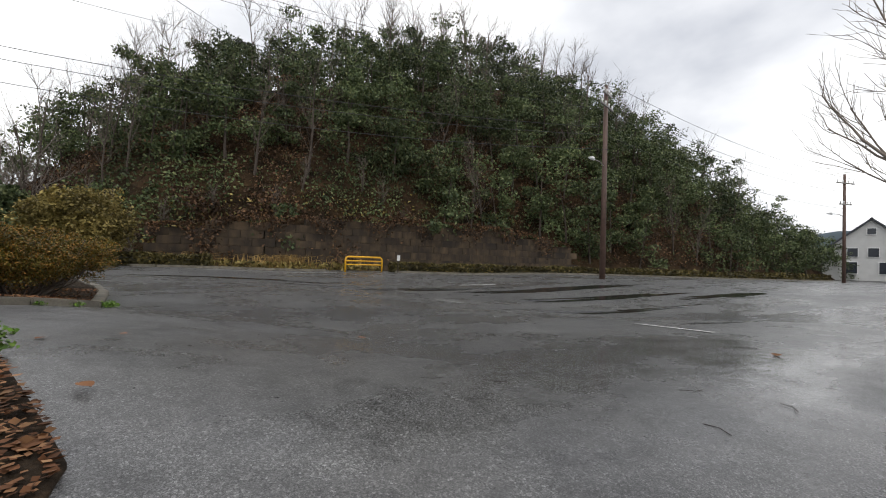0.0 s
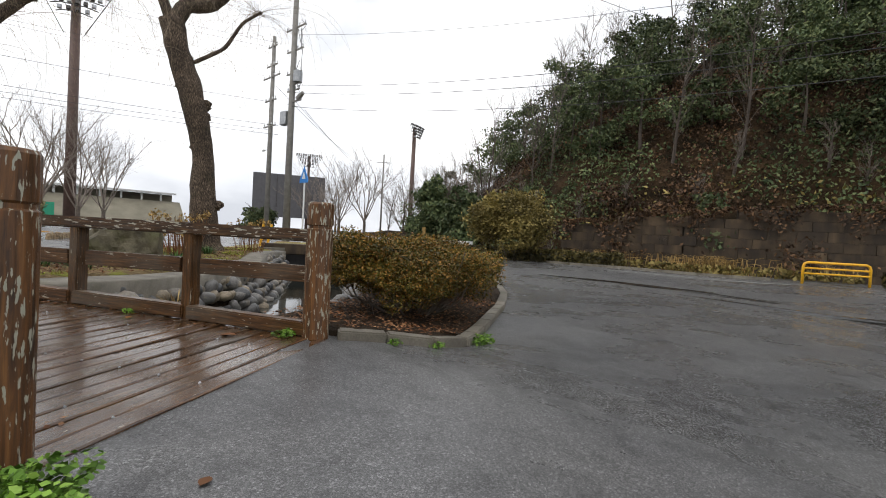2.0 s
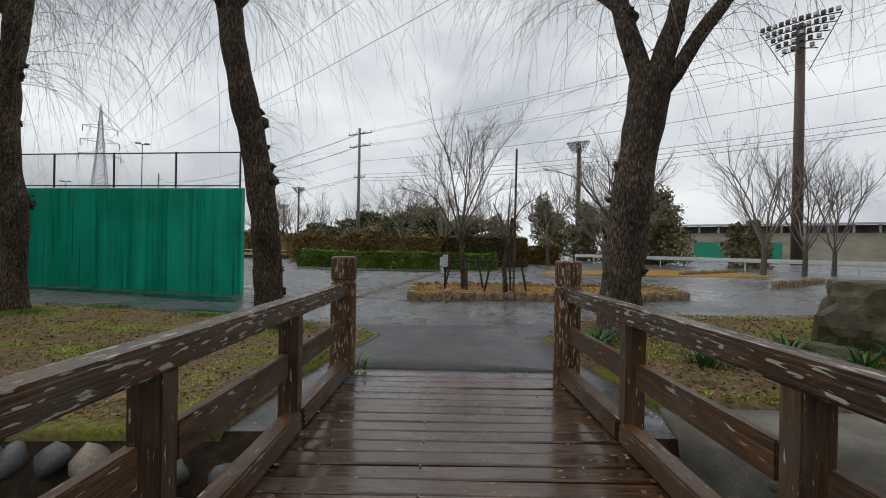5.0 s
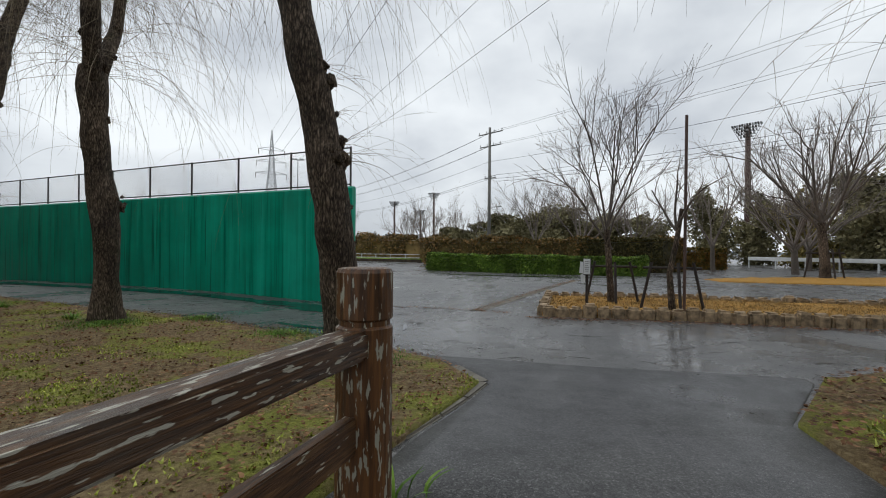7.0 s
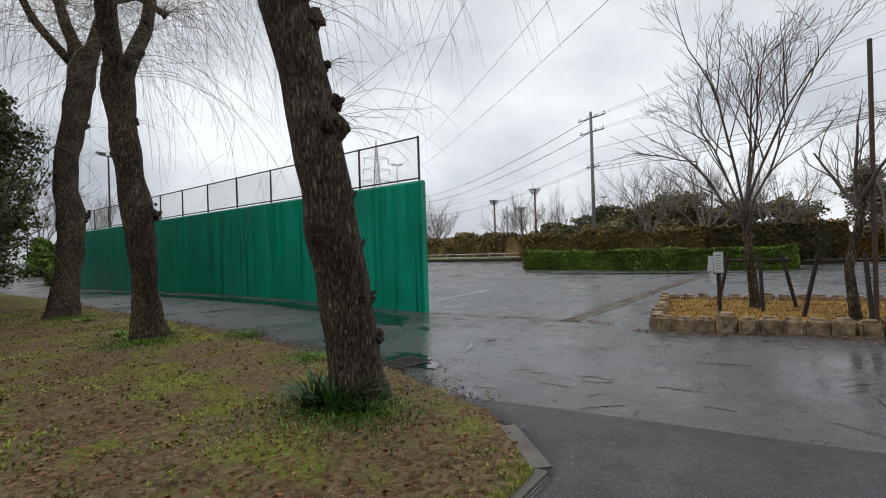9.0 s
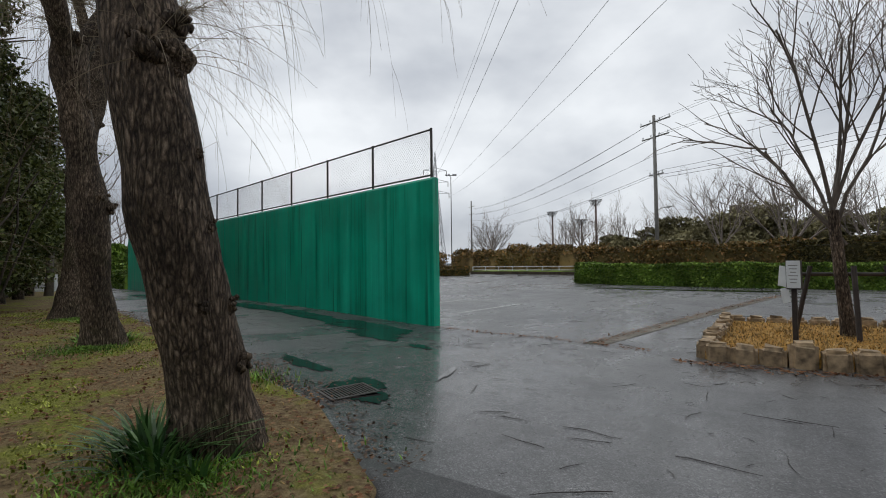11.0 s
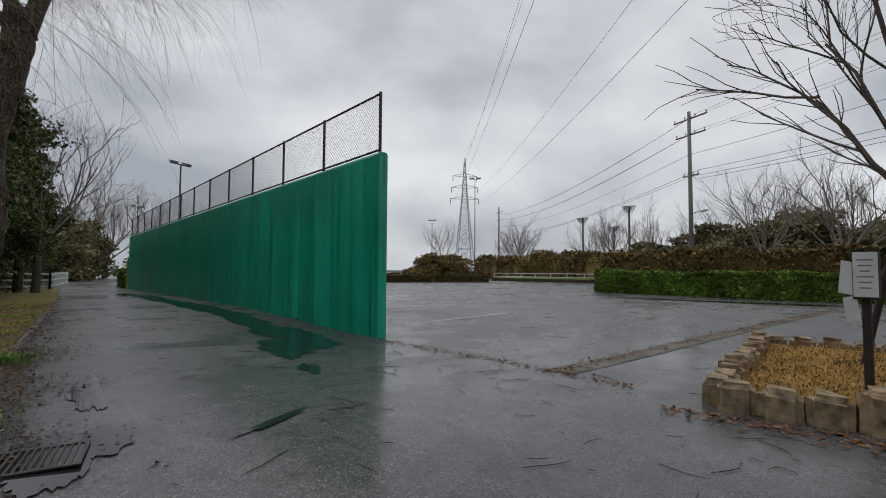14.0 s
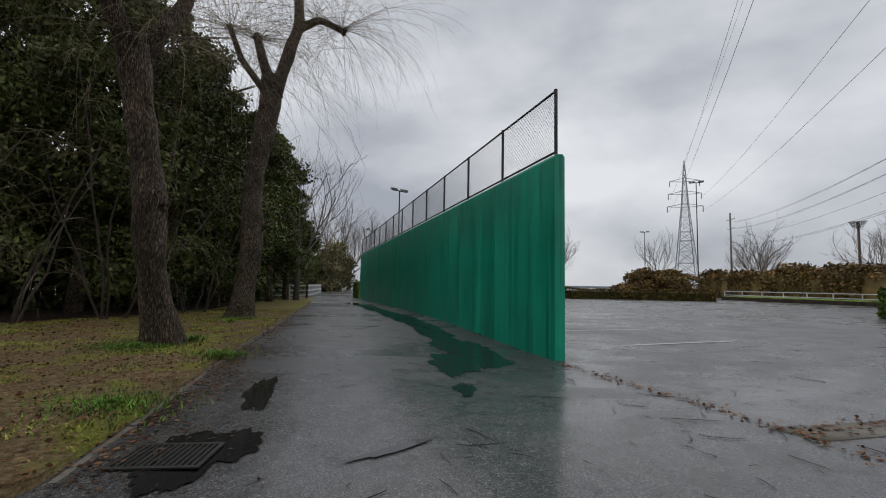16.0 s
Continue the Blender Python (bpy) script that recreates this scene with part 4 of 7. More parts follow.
def notice_box():
    t = thing("notice_box", (-16.55, 5.95, 0.35), "small white notice box on a dark post with hanging papers", "sign", turn=75)
    t.scale = (0.62, 0.62, 0.92)
    part("post", Geo().box(0.09, 0.09, 1.0, pose(0, 0, 0.5), 0.01), M_STAKE, t)
    part("box", Geo().box(0.26, 0.16, 0.42, pose(0.02, -0.05, 1.12), 0.01), M_STAKE, t)
    part("notice", Geo().box(0.25, 0.012, 0.40, pose(0.03, -0.14, 1.13)), M_WHITE, t, "white printed notice")
    g = Geo()
    for k in range(6):
        g.box(0.17 - 0.03 * (k % 3), 0.003, 0.012, pose(0.03, -0.148, 1.26 - k * 0.05))
    part("print", g, M_POLE, t, "grey lines of small print")
    part("loose_sheet", Geo().box(0.16, 0.01, 0.30, pose(-0.17, -0.09, 1.10, 0, 8, 0)), M_WHITE, t, "white loose sheet")
    part("loose_sheet", Geo().box(0.15, 0.01, 0.22, pose(-0.13, -0.10, 0.82, 0, -10, 0)), M_WHITE, t, "white loose sheet")


notice_box()


# ---- hedges and shrubs ----
def hedge(name, a, b_, depth, z0, z1, mat, n, size, label, rough=1.0):
    """A clipped hedge between a and b: dark core and a coat of leaves."""
    a, b_ = Vector((*a, 0)), Vector((*b_, 0))
    L = (b_ - a).length
    t = thing(name, (a.x, a.y, 0), label, "hedge", turn=math.degrees(math.atan2(b_.y - a.y, b_.x - a.x)))
    bm = bmesh.new()
    bmesh.ops.create_grid(bm, x_segments=max(int(L / 0.6), 2), y_segments=4, size=0.5)
    for v in bm.verts:
        x, y = (v.co.x + 0.5) * L, v.co.y * (depth - 0.42)
        v.co = (x, y, z1 - 0.24 + 0.05 * noise.noise(Vector((x * 0.9, y, 3.0))) - (0.1 if abs(v.co.y) > 0.49 else 0))
    rim = [e for e in bm.edges if e.is_boundary]
    low = bmesh.ops.extrude_edge_only(bm, edges=rim)
    for q in low["geom"]:
        if isinstance(q, bmesh.types.BMVert):
            q.co.z = z0 - 0.1
    me = bpy.data.meshes.new("core")
    bm.to_mesh(me)
    bm.free()
    me.materials.append(mat)
    part("core", me, mat, t)
    k = int(n * 0.5)
    u = rng.uniform(0, L, n)
    ph = rng.uniform(0, 6, 3)
    wave = rough * (0.06 * np.sin(u * 0.8 + ph[0]) + 0.05 * np.sin(u * 2.1 + ph[1]) + 0.04 * np.sin(u * 0.31 + ph[2]))
    ptop = np.stack([u[:k], rng.uniform(-depth / 2, depth / 2, k), z1 - 0.06 + wave[:k] + rng.normal(0, 0.035 * rough, k)], axis=1)
    m = n - k
    face = rng.choice([-1, 1], m)
    pside = np.stack([u[k:], face * (depth / 2 - 0.06 + rng.normal(0, 0.03 * rough, m) + wave[k:]), rng.uniform(z0, z1, m)], axis=1)
    ends = int(n * 0.06)
    pend = np.stack([rng.choice([0.0, L], ends) + rng.normal(0, 0.04, ends), rng.uniform(-depth / 2, depth / 2, ends), rng.uniform(z0, z1, ends)], axis=1)
    part("leaves", quads("leaves", leaf_quads(np.concatenate([ptop, pside, pend]), size), mat), mat, t)
    return t


hedge("clipped_hedge", (-38.9, -5.2), (-37.0, 10.0), 1.7, 0.1, 1.42, M_HEDGE, 30000, 0.10, "bright green clipped hedge beside the car park")
hedge("rusty_hedge", (-50.0, -9.0), (-44.0, 13.5), 2.2, 0.1, 2.75, M_REDHEDGE, 16000, 0.17, "tall rusty brown hedge behind the green one", 2.5)
hedge("rusty_hedge", (-46.0, 6.5), (-42.3, 12.2), 2.6, 0.1, 2.75, M_KERBHEDGE, 9000, 0.13, "dark olive-brown rounded hedge at the corner")
hedge("rusty_hedge", (-72.0, -38.0), (-58.0, -10.0), 3.0, 0.1, 3.2, M_REDHEDGE, 16000, 0.22, "overgrown rusty hedge beyond the car park", 5.0)
hedge("low_hedge", (-40.2, -31.3), (-53.0, -23.8), 1.2, 0.1, 1.25, M_AZALEA, 4000, 0.14, "low yellow-brown hedge at the car park's end")
hedge("clipped_hedge", (-51.0, 13.6), (-50.2, 18.0), 2.0, 0.1, 2.0, M_AZALEA, 7000, 0.13, "yellow-green hedge where the white guard rail begins")
hedge("low_hedge", (-21.0, -29.9), (-22.2, -36.0), 1.2, 0.1, 1.35, M_HEDGE, 3000, 0.12, "clipped hedge behind the far end of the practice wall")
hedge("kerb_hedge", (15.2, 26.9), (34.0, 23.7), 1.2, 0.25, 0.95, M_KERBHEDGE, 7000, 0.13, "low brown-green hedge along the far kerb")
hedge("kerb_hedge", (34.5, 23.6), (69.0, 17.8), 1.4, 0.2, 0.95, M_KERBHEDGE, 6000, 0.18, "low brown-green hedge along the far kerb")
hedge("kerb_hedge", (-4.0, 31.2), (4.5, 28.9), 1.6, 0.3, 1.05, M_KERBHEDGE, 4200, 0.13, "low brown-green hedge by the road bend")


def shrub(at, radii, n, size, mat, label, lumps=7, stems=14, seed=0, name="azalea_bush"):
    rs = np.random.default_rng(seed)
    t = thing(name, at, label, "bush", "azalea bushes by the kerb" if name == "azalea_bush" else "")
    rx, ry, rz = radii
    pts = []
    for k in range(lumps):
        a = 2 * math.pi * k / lumps + rs.uniform(-0.3, 0.3)
        q = (rs.uniform(0.35, 0.62) if lumps < 12 else rs.uniform(0.15, 0.80)) if k else 0
        c = (rx * q * math.cos(a), ry * q * math.sin(a), rz * rs.uniform(0.85, 1.35))
        w = 0.52 if lumps < 12 else 0.30
        pts.append(pts_in_blob(n // lumps, c, (rx * w, ry * w, rz * rs.uniform(0.40, 0.58) * (w + 0.48)), 0.6, 0.30))
    p = np.concatenate(pts)
    p = p[p[:, 2] > rz * 0.24]
    sp = p[rng.integers(0, len(p), len(p))] + rng.normal(0, size * 0.6, (len(p), 3))
    part("leaves", quads("leaves", leaf_quads(np.concatenate([p, sp]), size, 0.25), mat), mat, t)
    for k in range(stems):
        g = Geo()
        a = rs.uniform(0, 2 * math.pi)
        q = rs.uniform(0.25, 0.85)
        e = Vector((rx * q * math.cos(a), ry * q * math.sin(a), rz * rs.uniform(0.9, 1.4)))
        s = Vector((e.x * 0.2, e.y * 0.2, -0.05))
        mid = s.lerp(e, 0.5) + Vector((e.x * 0.18, e.y * 0.18, -0.06))
        g.tube([s, mid, e], [0.018, 0.012, 0.006], 5, False)
        for _ in range(4):
            u = rs.uniform(0.3, 0.9)
            g.tube(wander(s.lerp(mid, u), e - s + Vector(rs.normal(size=3)) * 0.4, rs.uniform(0.3, 0.7), 3, 0.2, 0.1, rs), [0.007, 0.005, 0.004, 0.003], 3, False)
        part("stem", g, M_TWIG, t)
    return t


shrub((-1.15, 9.5, 0.32), (1.45, 1.6, 0.66), 72000, 0.021, M_AZALEA, "spreading azalea bush with olive and rust leaves", 26, 26, 1)
shrub((-1.5, 12.5, 0.25), (1.25, 1.5, 0.55), 9000, 0.06, M_AZALEA, "rusty azalea bush behind the first", 7, 10, 2)
shrub((-2.3, 15.2, 0.25), (1.3, 1.6, 0.55), 7000, 0.07, M_AZALEA, "rusty azalea bush along the bed", 7, 8, 3)
shrub((-3.6, 18.0, 0.3), (1.5, 1.7, 0.50), 5000, 0.08, M_AZALEA, "rusty azalea bush at the bed's far end", 7, 8, 4)
shrub((-1.3, 29.8, 0.35), (2.6, 2.0, 2.1), 16000, 0.11, M_YELLOWLEAF, "tall yellowing bush at the foot of the hill", 9, 20, 5, "yellow_bush")


# ---- kerbs ----
def kerb(line, label, w=0.13, h=0.15, seg=0.6):
    t = thing("kerb", (0, 0, 0), label, "kerb", kind="structure")
    for (ax, ay), (bx, by) in zip(line, line[1:]):
        L = math.hypot(bx - ax, by - ay)
        m = max(round(L / seg), 1)
        for i in range(m):
            u0, u1 = i / m, (i + 1) / m
            a = Vector((ax + (bx - ax) * u0, ay + (by - ay) * u0, 0))
            b_ = Vector((ax + (bx - ax) * u1, ay + (by - ay) * u1, 0))
            a.z, b_.z = gh(a.x, a.y) + h / 2 - 0.03, gh(b_.x, b_.y) + h / 2 - 0.03
            d = (b_ - a).normalized() * 0.004
            beam(t, "kerb_stone", a + d, b_ - d, w, h + 0.06, M_CONCRETE, 0.015)


kerb([(-1.22, 7.24), (-0.42, 7.68), (-0.20, 8.1), (-0.12, 11.4), (-0.27, 14), (-0.92, 17.5), (-2.9, 20.6)], "worn pale concrete kerb round the shrub bed", 0.17, 0.09)
kerb([(-7.45, 4.6), (-7.8, 4.66), (-9.68, 4.83)], "flush concrete edge of the path", 0.11, 0.02)
kerb([(-9.68, 4.83), (-10.3, 4.35)], "flush concrete edge of the path corner", 0.16, 0.02)
kerb([(-11.35, 2.6), (-12.25, -2.1), (-13.65, -9.5), (-15.15, -17.2), (-17.0, -27.0)], "low worn concrete edging of the lawn", 0.07, 0.005, 0.9)
kerb([(-6, 34.0), (1.9, 28.4), (10.6, 26.9)], "dark kerb of the far verge", 0.18, 0.12, 1.5)
kerb([(15.0, 26.1), (34.0, 22.9), (69.0, 17.0)], "dark kerb of the far verge", 0.18, 0.12, 2.0)


# ---- wooded hill across the car park ----
HILL_X = [-40, -15, -8, 0, 12, 28, 40, 54, 73, 88, 105]
HILL_TOP = [0, 2.0, 6.0, 14, 19.5, 24, 26.5, 24, 17, 7, 1]
FOOT_X = [-40, -8, 1.5, 8, 17, 33, 45, 70, 105]
FOOT_Y = [46, 40, 34.5, 31.5, 30.3, 27.3, 25.5, 21.5, 18.5]


def hill_z(x, y):
    u = np.clip((np.asarray(y) - np.interp(x, FOOT_X, FOOT_Y)) / 27.0, 0, 1)
    return np.interp(x, HILL_X, HILL_TOP) * (u * (2 - u)) + 0.2


def hill():
    xs, ys = np.arange(-40, 106, 2.0), np.arange(17, 130, 2.0)
    gx, gy = np.meshgrid(xs, ys)
    z = hill_z(gx, gy) + 0.5 * np.sin(gx * 0.7) * np.sin(gy * 0.8) * np.clip(hill_z(gx, gy) - 1, 0, 1)
    z = np.where(gy < np.interp(gx, FOOT_X, FOOT_Y) - 0.2, -0.8, z)
    ny, nx = gx.shape
    v = np.stack([gx, gy, z], axis=-1).reshape(-1, 3)
    k = (np.arange(ny - 1)[:, None] * nx + np.arange(nx - 1)).ravel()
    me = bpy.data.meshes.new("hillside")
    me.from_pydata(v.tolist(), [], np.stack([k, k + 1, k + 1 + nx, k + nx], axis=1).tolist())
    me.materials.append(M_HILL)
    tagged(new("hillside", me), "steep brown hillside under dense woods", "hill", kind="structure")


hill()


def woods():
    ever, brown, trunks, bare = [], [], Geo(), Geo()
    rs = np.random.default_rng(5)
    spots = []
    for x in np.arange(-14, 96, 3.0):
        for v in np.arange(1.0, 32, 2.9):
            xx, yy = x + rs.uniform(-1.4, 1.4), np.interp(x, FOOT_X, FOOT_Y) + v + rs.uniform(-1.2, 1.2)
            spots.append((xx, yy, v))
    for x, y, v in spots:
        z = float(hill_z(x, y))
        u = rs.uniform()
        right = x > 18
        low = v < 6.5 and -6 < x < 26
        if z < 0.9 and x < -4:
            continue
        kind = "bare" if u < (0.12 if right else 0.22 if x > 6 else 0.6) else ("brown" if (low and u < 0.70) or (x < 14 and u < 0.36) else "ever")
        h = rs.uniform(5.5, 9.0) * (0.62 if low else 1.0) * (0.65 if x > 75 or x < -6 else 1.0)
        if kind == "bare":
            h *= 1.12
        if x < 20 and v < 4:
            h *= 0.5
        lean = Vector((rs.normal(0, 0.06), rs.normal(0, 0.06) - 0.05, 1))
        pts = wander((x, y, z - 0.3), lean, h * 0.8, 4, 0.06, 0.05, rs)
        trunks.tube(pts, taper(rs.uniform(0.07, 0.14), 0.03, 5), 5, False)
        if kind == "ever":
            n = 2000 if math.hypot(x, y) < 55 else 1250
            for k in range(10):
                q = Vector(pts[1 + k % 4]) + Vector((rs.normal(0, 1.1), rs.normal(0, 1.1), rs.normal(0.1, 0.8)))
                b_ = rs.uniform(0.6, 1.35)
                ever.append(pts_in_blob(n // 10, q, (b_, b_, b_ * 0.62), 0.6, 0.4))
        else:
            for k in range(16):
                i = rs.integers(1, 5)
                a = rs.uniform(0, 6.28)
                grow(bare, bare, pts[i], (math.cos(a) * 0.55, math.sin(a) * 0.55, 1.0), h * rs.uniform(0.2, 0.40), 0.020, 1, rs, 0.5, 0.06, 6, 3)
            if kind == "brown":
                for k in range(5):
                    q = Vector(pts[k]) + Vector((rs.normal(0, 0.9), rs.normal(0, 0.9), 0))
                    brown.append(pts_in_blob(190, q, (1.2, 1.2, 0.9), 0.2, 0.4))
    # bare crowns standing above the ridge
    for _ in range(46):
        x = rs.uniform(-8, 72)
        y = float(np.interp(x, FOOT_X, FOOT_Y)) + rs.uniform(16, 27)
        pts = wander((x, y, float(hill_z(x, y)) + 2), (0, 0, 1), rs.uniform(5.5, 7.5), 4, 0.05, 0.05, rs)
        bare.tube(pts, taper(0.10, 0.03, 5), 4, False)
        for k in range(18):
            a = rs.uniform(0, 6.28)
            grow(bare, bare, pts[int(rs.integers(2, 5))], (math.cos(a) * 0.6, math.sin(a) * 0.6, 1.0), rs.uniform(1.4, 2.8), 0.024, 1, rs, 0.5, 0.05, 6, 3)
    # undergrowth on the slope
    n = 60000
    ux = rng.uniform(-12, 75, n)
    uv = rng.uniform(0.5, 15, n)
    uy = np.interp(ux, FOOT_X, FOOT_Y) + uv
    uz = hill_z(ux, uy) + rng.uniform(0, 1.5, n) * (0.5 + 0.5 * np.sin(ux * 1.3) * np.sin(uy * 0.9)) + 0.1
    dark = (np.sin(ux * 0.37 + 1) + np.sin(uy * 0.5 + ux * 0.21) + rng.normal(0, 0.5, n)) > 0.3
    both = np.stack([ux, uy, uz], axis=1)
    brown.append(both[~dark])
    ever.append(both[dark])
    n = 1100
    gx_ = rng.uniform(-2, 30, n)
    gy_ = np.interp(gx_, FOOT_X, FOOT_Y) + rng.uniform(0.3, 4, n)
    tagged(part("hill_shrubs", quads("hill_shrubs", leaf_quads(np.stack([gx_, gy_, hill_z(gx_, gy_) + rng.uniform(0.1, 0.9, n)], axis=1), 0.17), M_YELLOWLEAF), M_YELLOWLEAF), "scattered yellow-green shrubs on the slope", "shrubs", kind="stuff")
    tagged(part("evergreen_woods", quads("evergreen_woods", leaf_quads(np.concatenate(ever), 0.175), M_EVERGREEN), M_EVERGREEN), "dense dark evergreen woods on the hill", "woods", kind="stuff")
    tagged(part("brown_undergrowth", quads("brown_undergrowth", leaf_quads(np.concatenate(brown), 0.15), M_BROWNLEAF), M_BROWNLEAF), "withered brown undergrowth on the hillside", "undergrowth", kind="stuff")
    tagged(part("woodland_trunks", trunks, M_DARKTWIG), "thin dark trunks in the hill woods", "woods", kind="stuff")
    tagged(part("bare_woods", bare, M_TWIG), "leafless grey-brown trees among the evergreens", "woods", kind="stuff")


woods()


def retaining_wall():
    t = thing("retaining_wall", (0, 0, 0), "stained brown concrete block wall at the foot of the hill", "wall", kind="structure")
    line = [(1.6, 34.0, 2.6), (8.0, 31.0, 3.4), (17.0, 29.8, 3.9), (27.0, 28.0, 3.7), (33.5, 26.8, 2.6)]
    rows, bl, bh = 7, 1.3, 0.52
    shape = []
    for k in range(4):
        me = Geo().box(bl - 0.012, 0.5, bh - 0.01, None, 0.008).mesh("wall_block", M_RETAINING)
        shape.append(me)
    for (ax, ay, az), (bx, by, bz) in zip(line, line[1:]):
        L = math.hypot(bx - ax, by - ay)
        m = max(round(L / bl), 1)
        turn = math.degrees(math.atan2(by - ay, bx - ax))
        for r in range(rows):
            for i in range(m):
                u = (i + 0.5 + (0.5 if r % 2 else 0)) / m
                if u > 1:
                    continue
                top = az + (bz - az) * u
                z = 0.15 + r * bh
                if z + bh * 0.5 > top:
                    continue
                ob = part("wall_block", shape[(i + r) % 4], M_RETAINING, t)
                ob.matrix_basis = Matrix.LocRotScale((ax + (bx - ax) * u, ay + (by - ay) * u + r * 0.05 + rng.uniform(-0.015, 0.015), z + bh / 2), Euler((0, 0, radians(turn))), (L / m / bl, 1, 1))


retaining_wall()

n = 3600
cx_ = rng.uniform(1.6, 33, n)
cy_ = np.interp(cx_, [1.6, 8, 17, 27, 33.5], [34.0, 31.0, 29.8, 28.0, 26.8]) - 0.32 + rng.uniform(-0.1, 0.05, n)
cz_ = np.interp(cx_, [1.6, 8, 17, 27, 33.5], [2.6, 3.4, 3.9, 3.7, 2.6]) + 0.35 - np.abs(rng.normal(0, 0.8, n)) * (0.55 + 0.45 * np.sin(cx_ * 1.7))
tagged(part("creepers", quads("creepers", leaf_quads(np.stack([cx_, cy_, np.maximum(cz_, 0.3)], axis=1), 0.13), M_BROWNLEAF), M_BROWNLEAF), "withered brown creepers hanging over the wall", "creepers", kind="stuff")

# dry reeds and weeds at the wall's foot
n = 900
rx_ = rng.uniform(2, 15, n)
wy = np.interp(rx_, [1.6, 8, 17], [33.0, 30.2, 29.0]) - rng.uniform(0, 0.9, n)
g = Geo()
for x, y in zip(rx_[:420], wy[:420]):
    c = 8.6 + rng.normal(0, 0.9) if rng.uniform() < 0.45 else x
    yy = float(np.interp(c, [1.6, 8, 17], [33.0, 30.2, 29.0])) - rng.uniform(0, 0.8)
    a = rng.uniform(0, 6.28)
    h = rng.uniform(0.4, 1.3)
    g.tube([(c, yy, 0.3), (c + 0.15 * math.cos(a), yy + 0.15 * math.sin(a), 0.3 + h * 0.7), (c + 0.55 * math.cos(a), yy + 0.55 * math.sin(a), 0.3 + h * 0.75)], [0.02, 0.016, 0.006], 3, False)
tagged(part("dry_reeds", g, M_DRYGRASS), "bleached dry reeds at the foot of the wall", "reeds", kind="stuff")
tagged(part("verge_weeds", quads("verge_weeds", leaf_quads(np.stack([rx_, wy - 0.5, 0.35 + rng.uniform(0, 0.4, n)], axis=1), 0.16), M_YELLOWLEAF), M_YELLOWLEAF), "yellow and rust weeds along the verge", "weeds", kind="stuff")


# ---- yellow barrier, small signs ----
def barrier():
    t = thing("barrier_rail", (12.8, 26.2, gh(12.8, 26.2)), "bright yellow painted steel pipe barrier", "barrier", turn=4)
    w, h, r = 2.6, 0.93, 0.055
    c = 0.18
    pts = [(-w / 2, 0, -0.1), (-w / 2, 0, h - c), (-w / 2 + c * 0.3, 0, h - c * 0.3), (-w / 2 + c, 0, h), (w / 2 - c, 0, h), (w / 2 - c * 0.3, 0, h - c * 0.3), (w / 2, 0, h - c), (w / 2, 0, -0.1)]
    part("hoop", Geo().tube(pts, r, 10), M_YELLOW, t, smooth=True)
    for z in (0.68, 0.45):
        part("crossbar", Geo().tube([(-w / 2, 0, z), (w / 2, 0, z)], 0.04, 8), M_YELLOW, t)


barrier()
for x, y, w in ((14.9, 25.6, 0.22),):
    t = thing("marker_post", (x, y, gh(x, y)), "thin dark post with a small pale plate", "sign")
    part("post", Geo().tube([(0, 0, -0.1), (0, 0, 1.0)], 0.03, 6), M_STAKE, t)
    part("plate", Geo().box(w, 0.03, 0.36, pose(0, -0.04, 0.95, 0, 0, 0), 0.01), M_WHITE, t)


# ---- poles and wires ----
def sag(a, b_, drop, n=14):
    a, b_ = Vector(a), Vector(b_)
    return [a.lerp(b_, i / n) - Vector((0, 0, 4 * drop * (i / n) * (1 - i / n))) for i in range(n + 1)]


def cable(a, b_, drop, r=0.02, label="black overhead cable sagging between poles", name="overhead_cable"):
    tagged(part(name, Geo().tube(sag(a, b_, drop), r, 4, False), M_CABLE), label, "cable", "overhead cables")


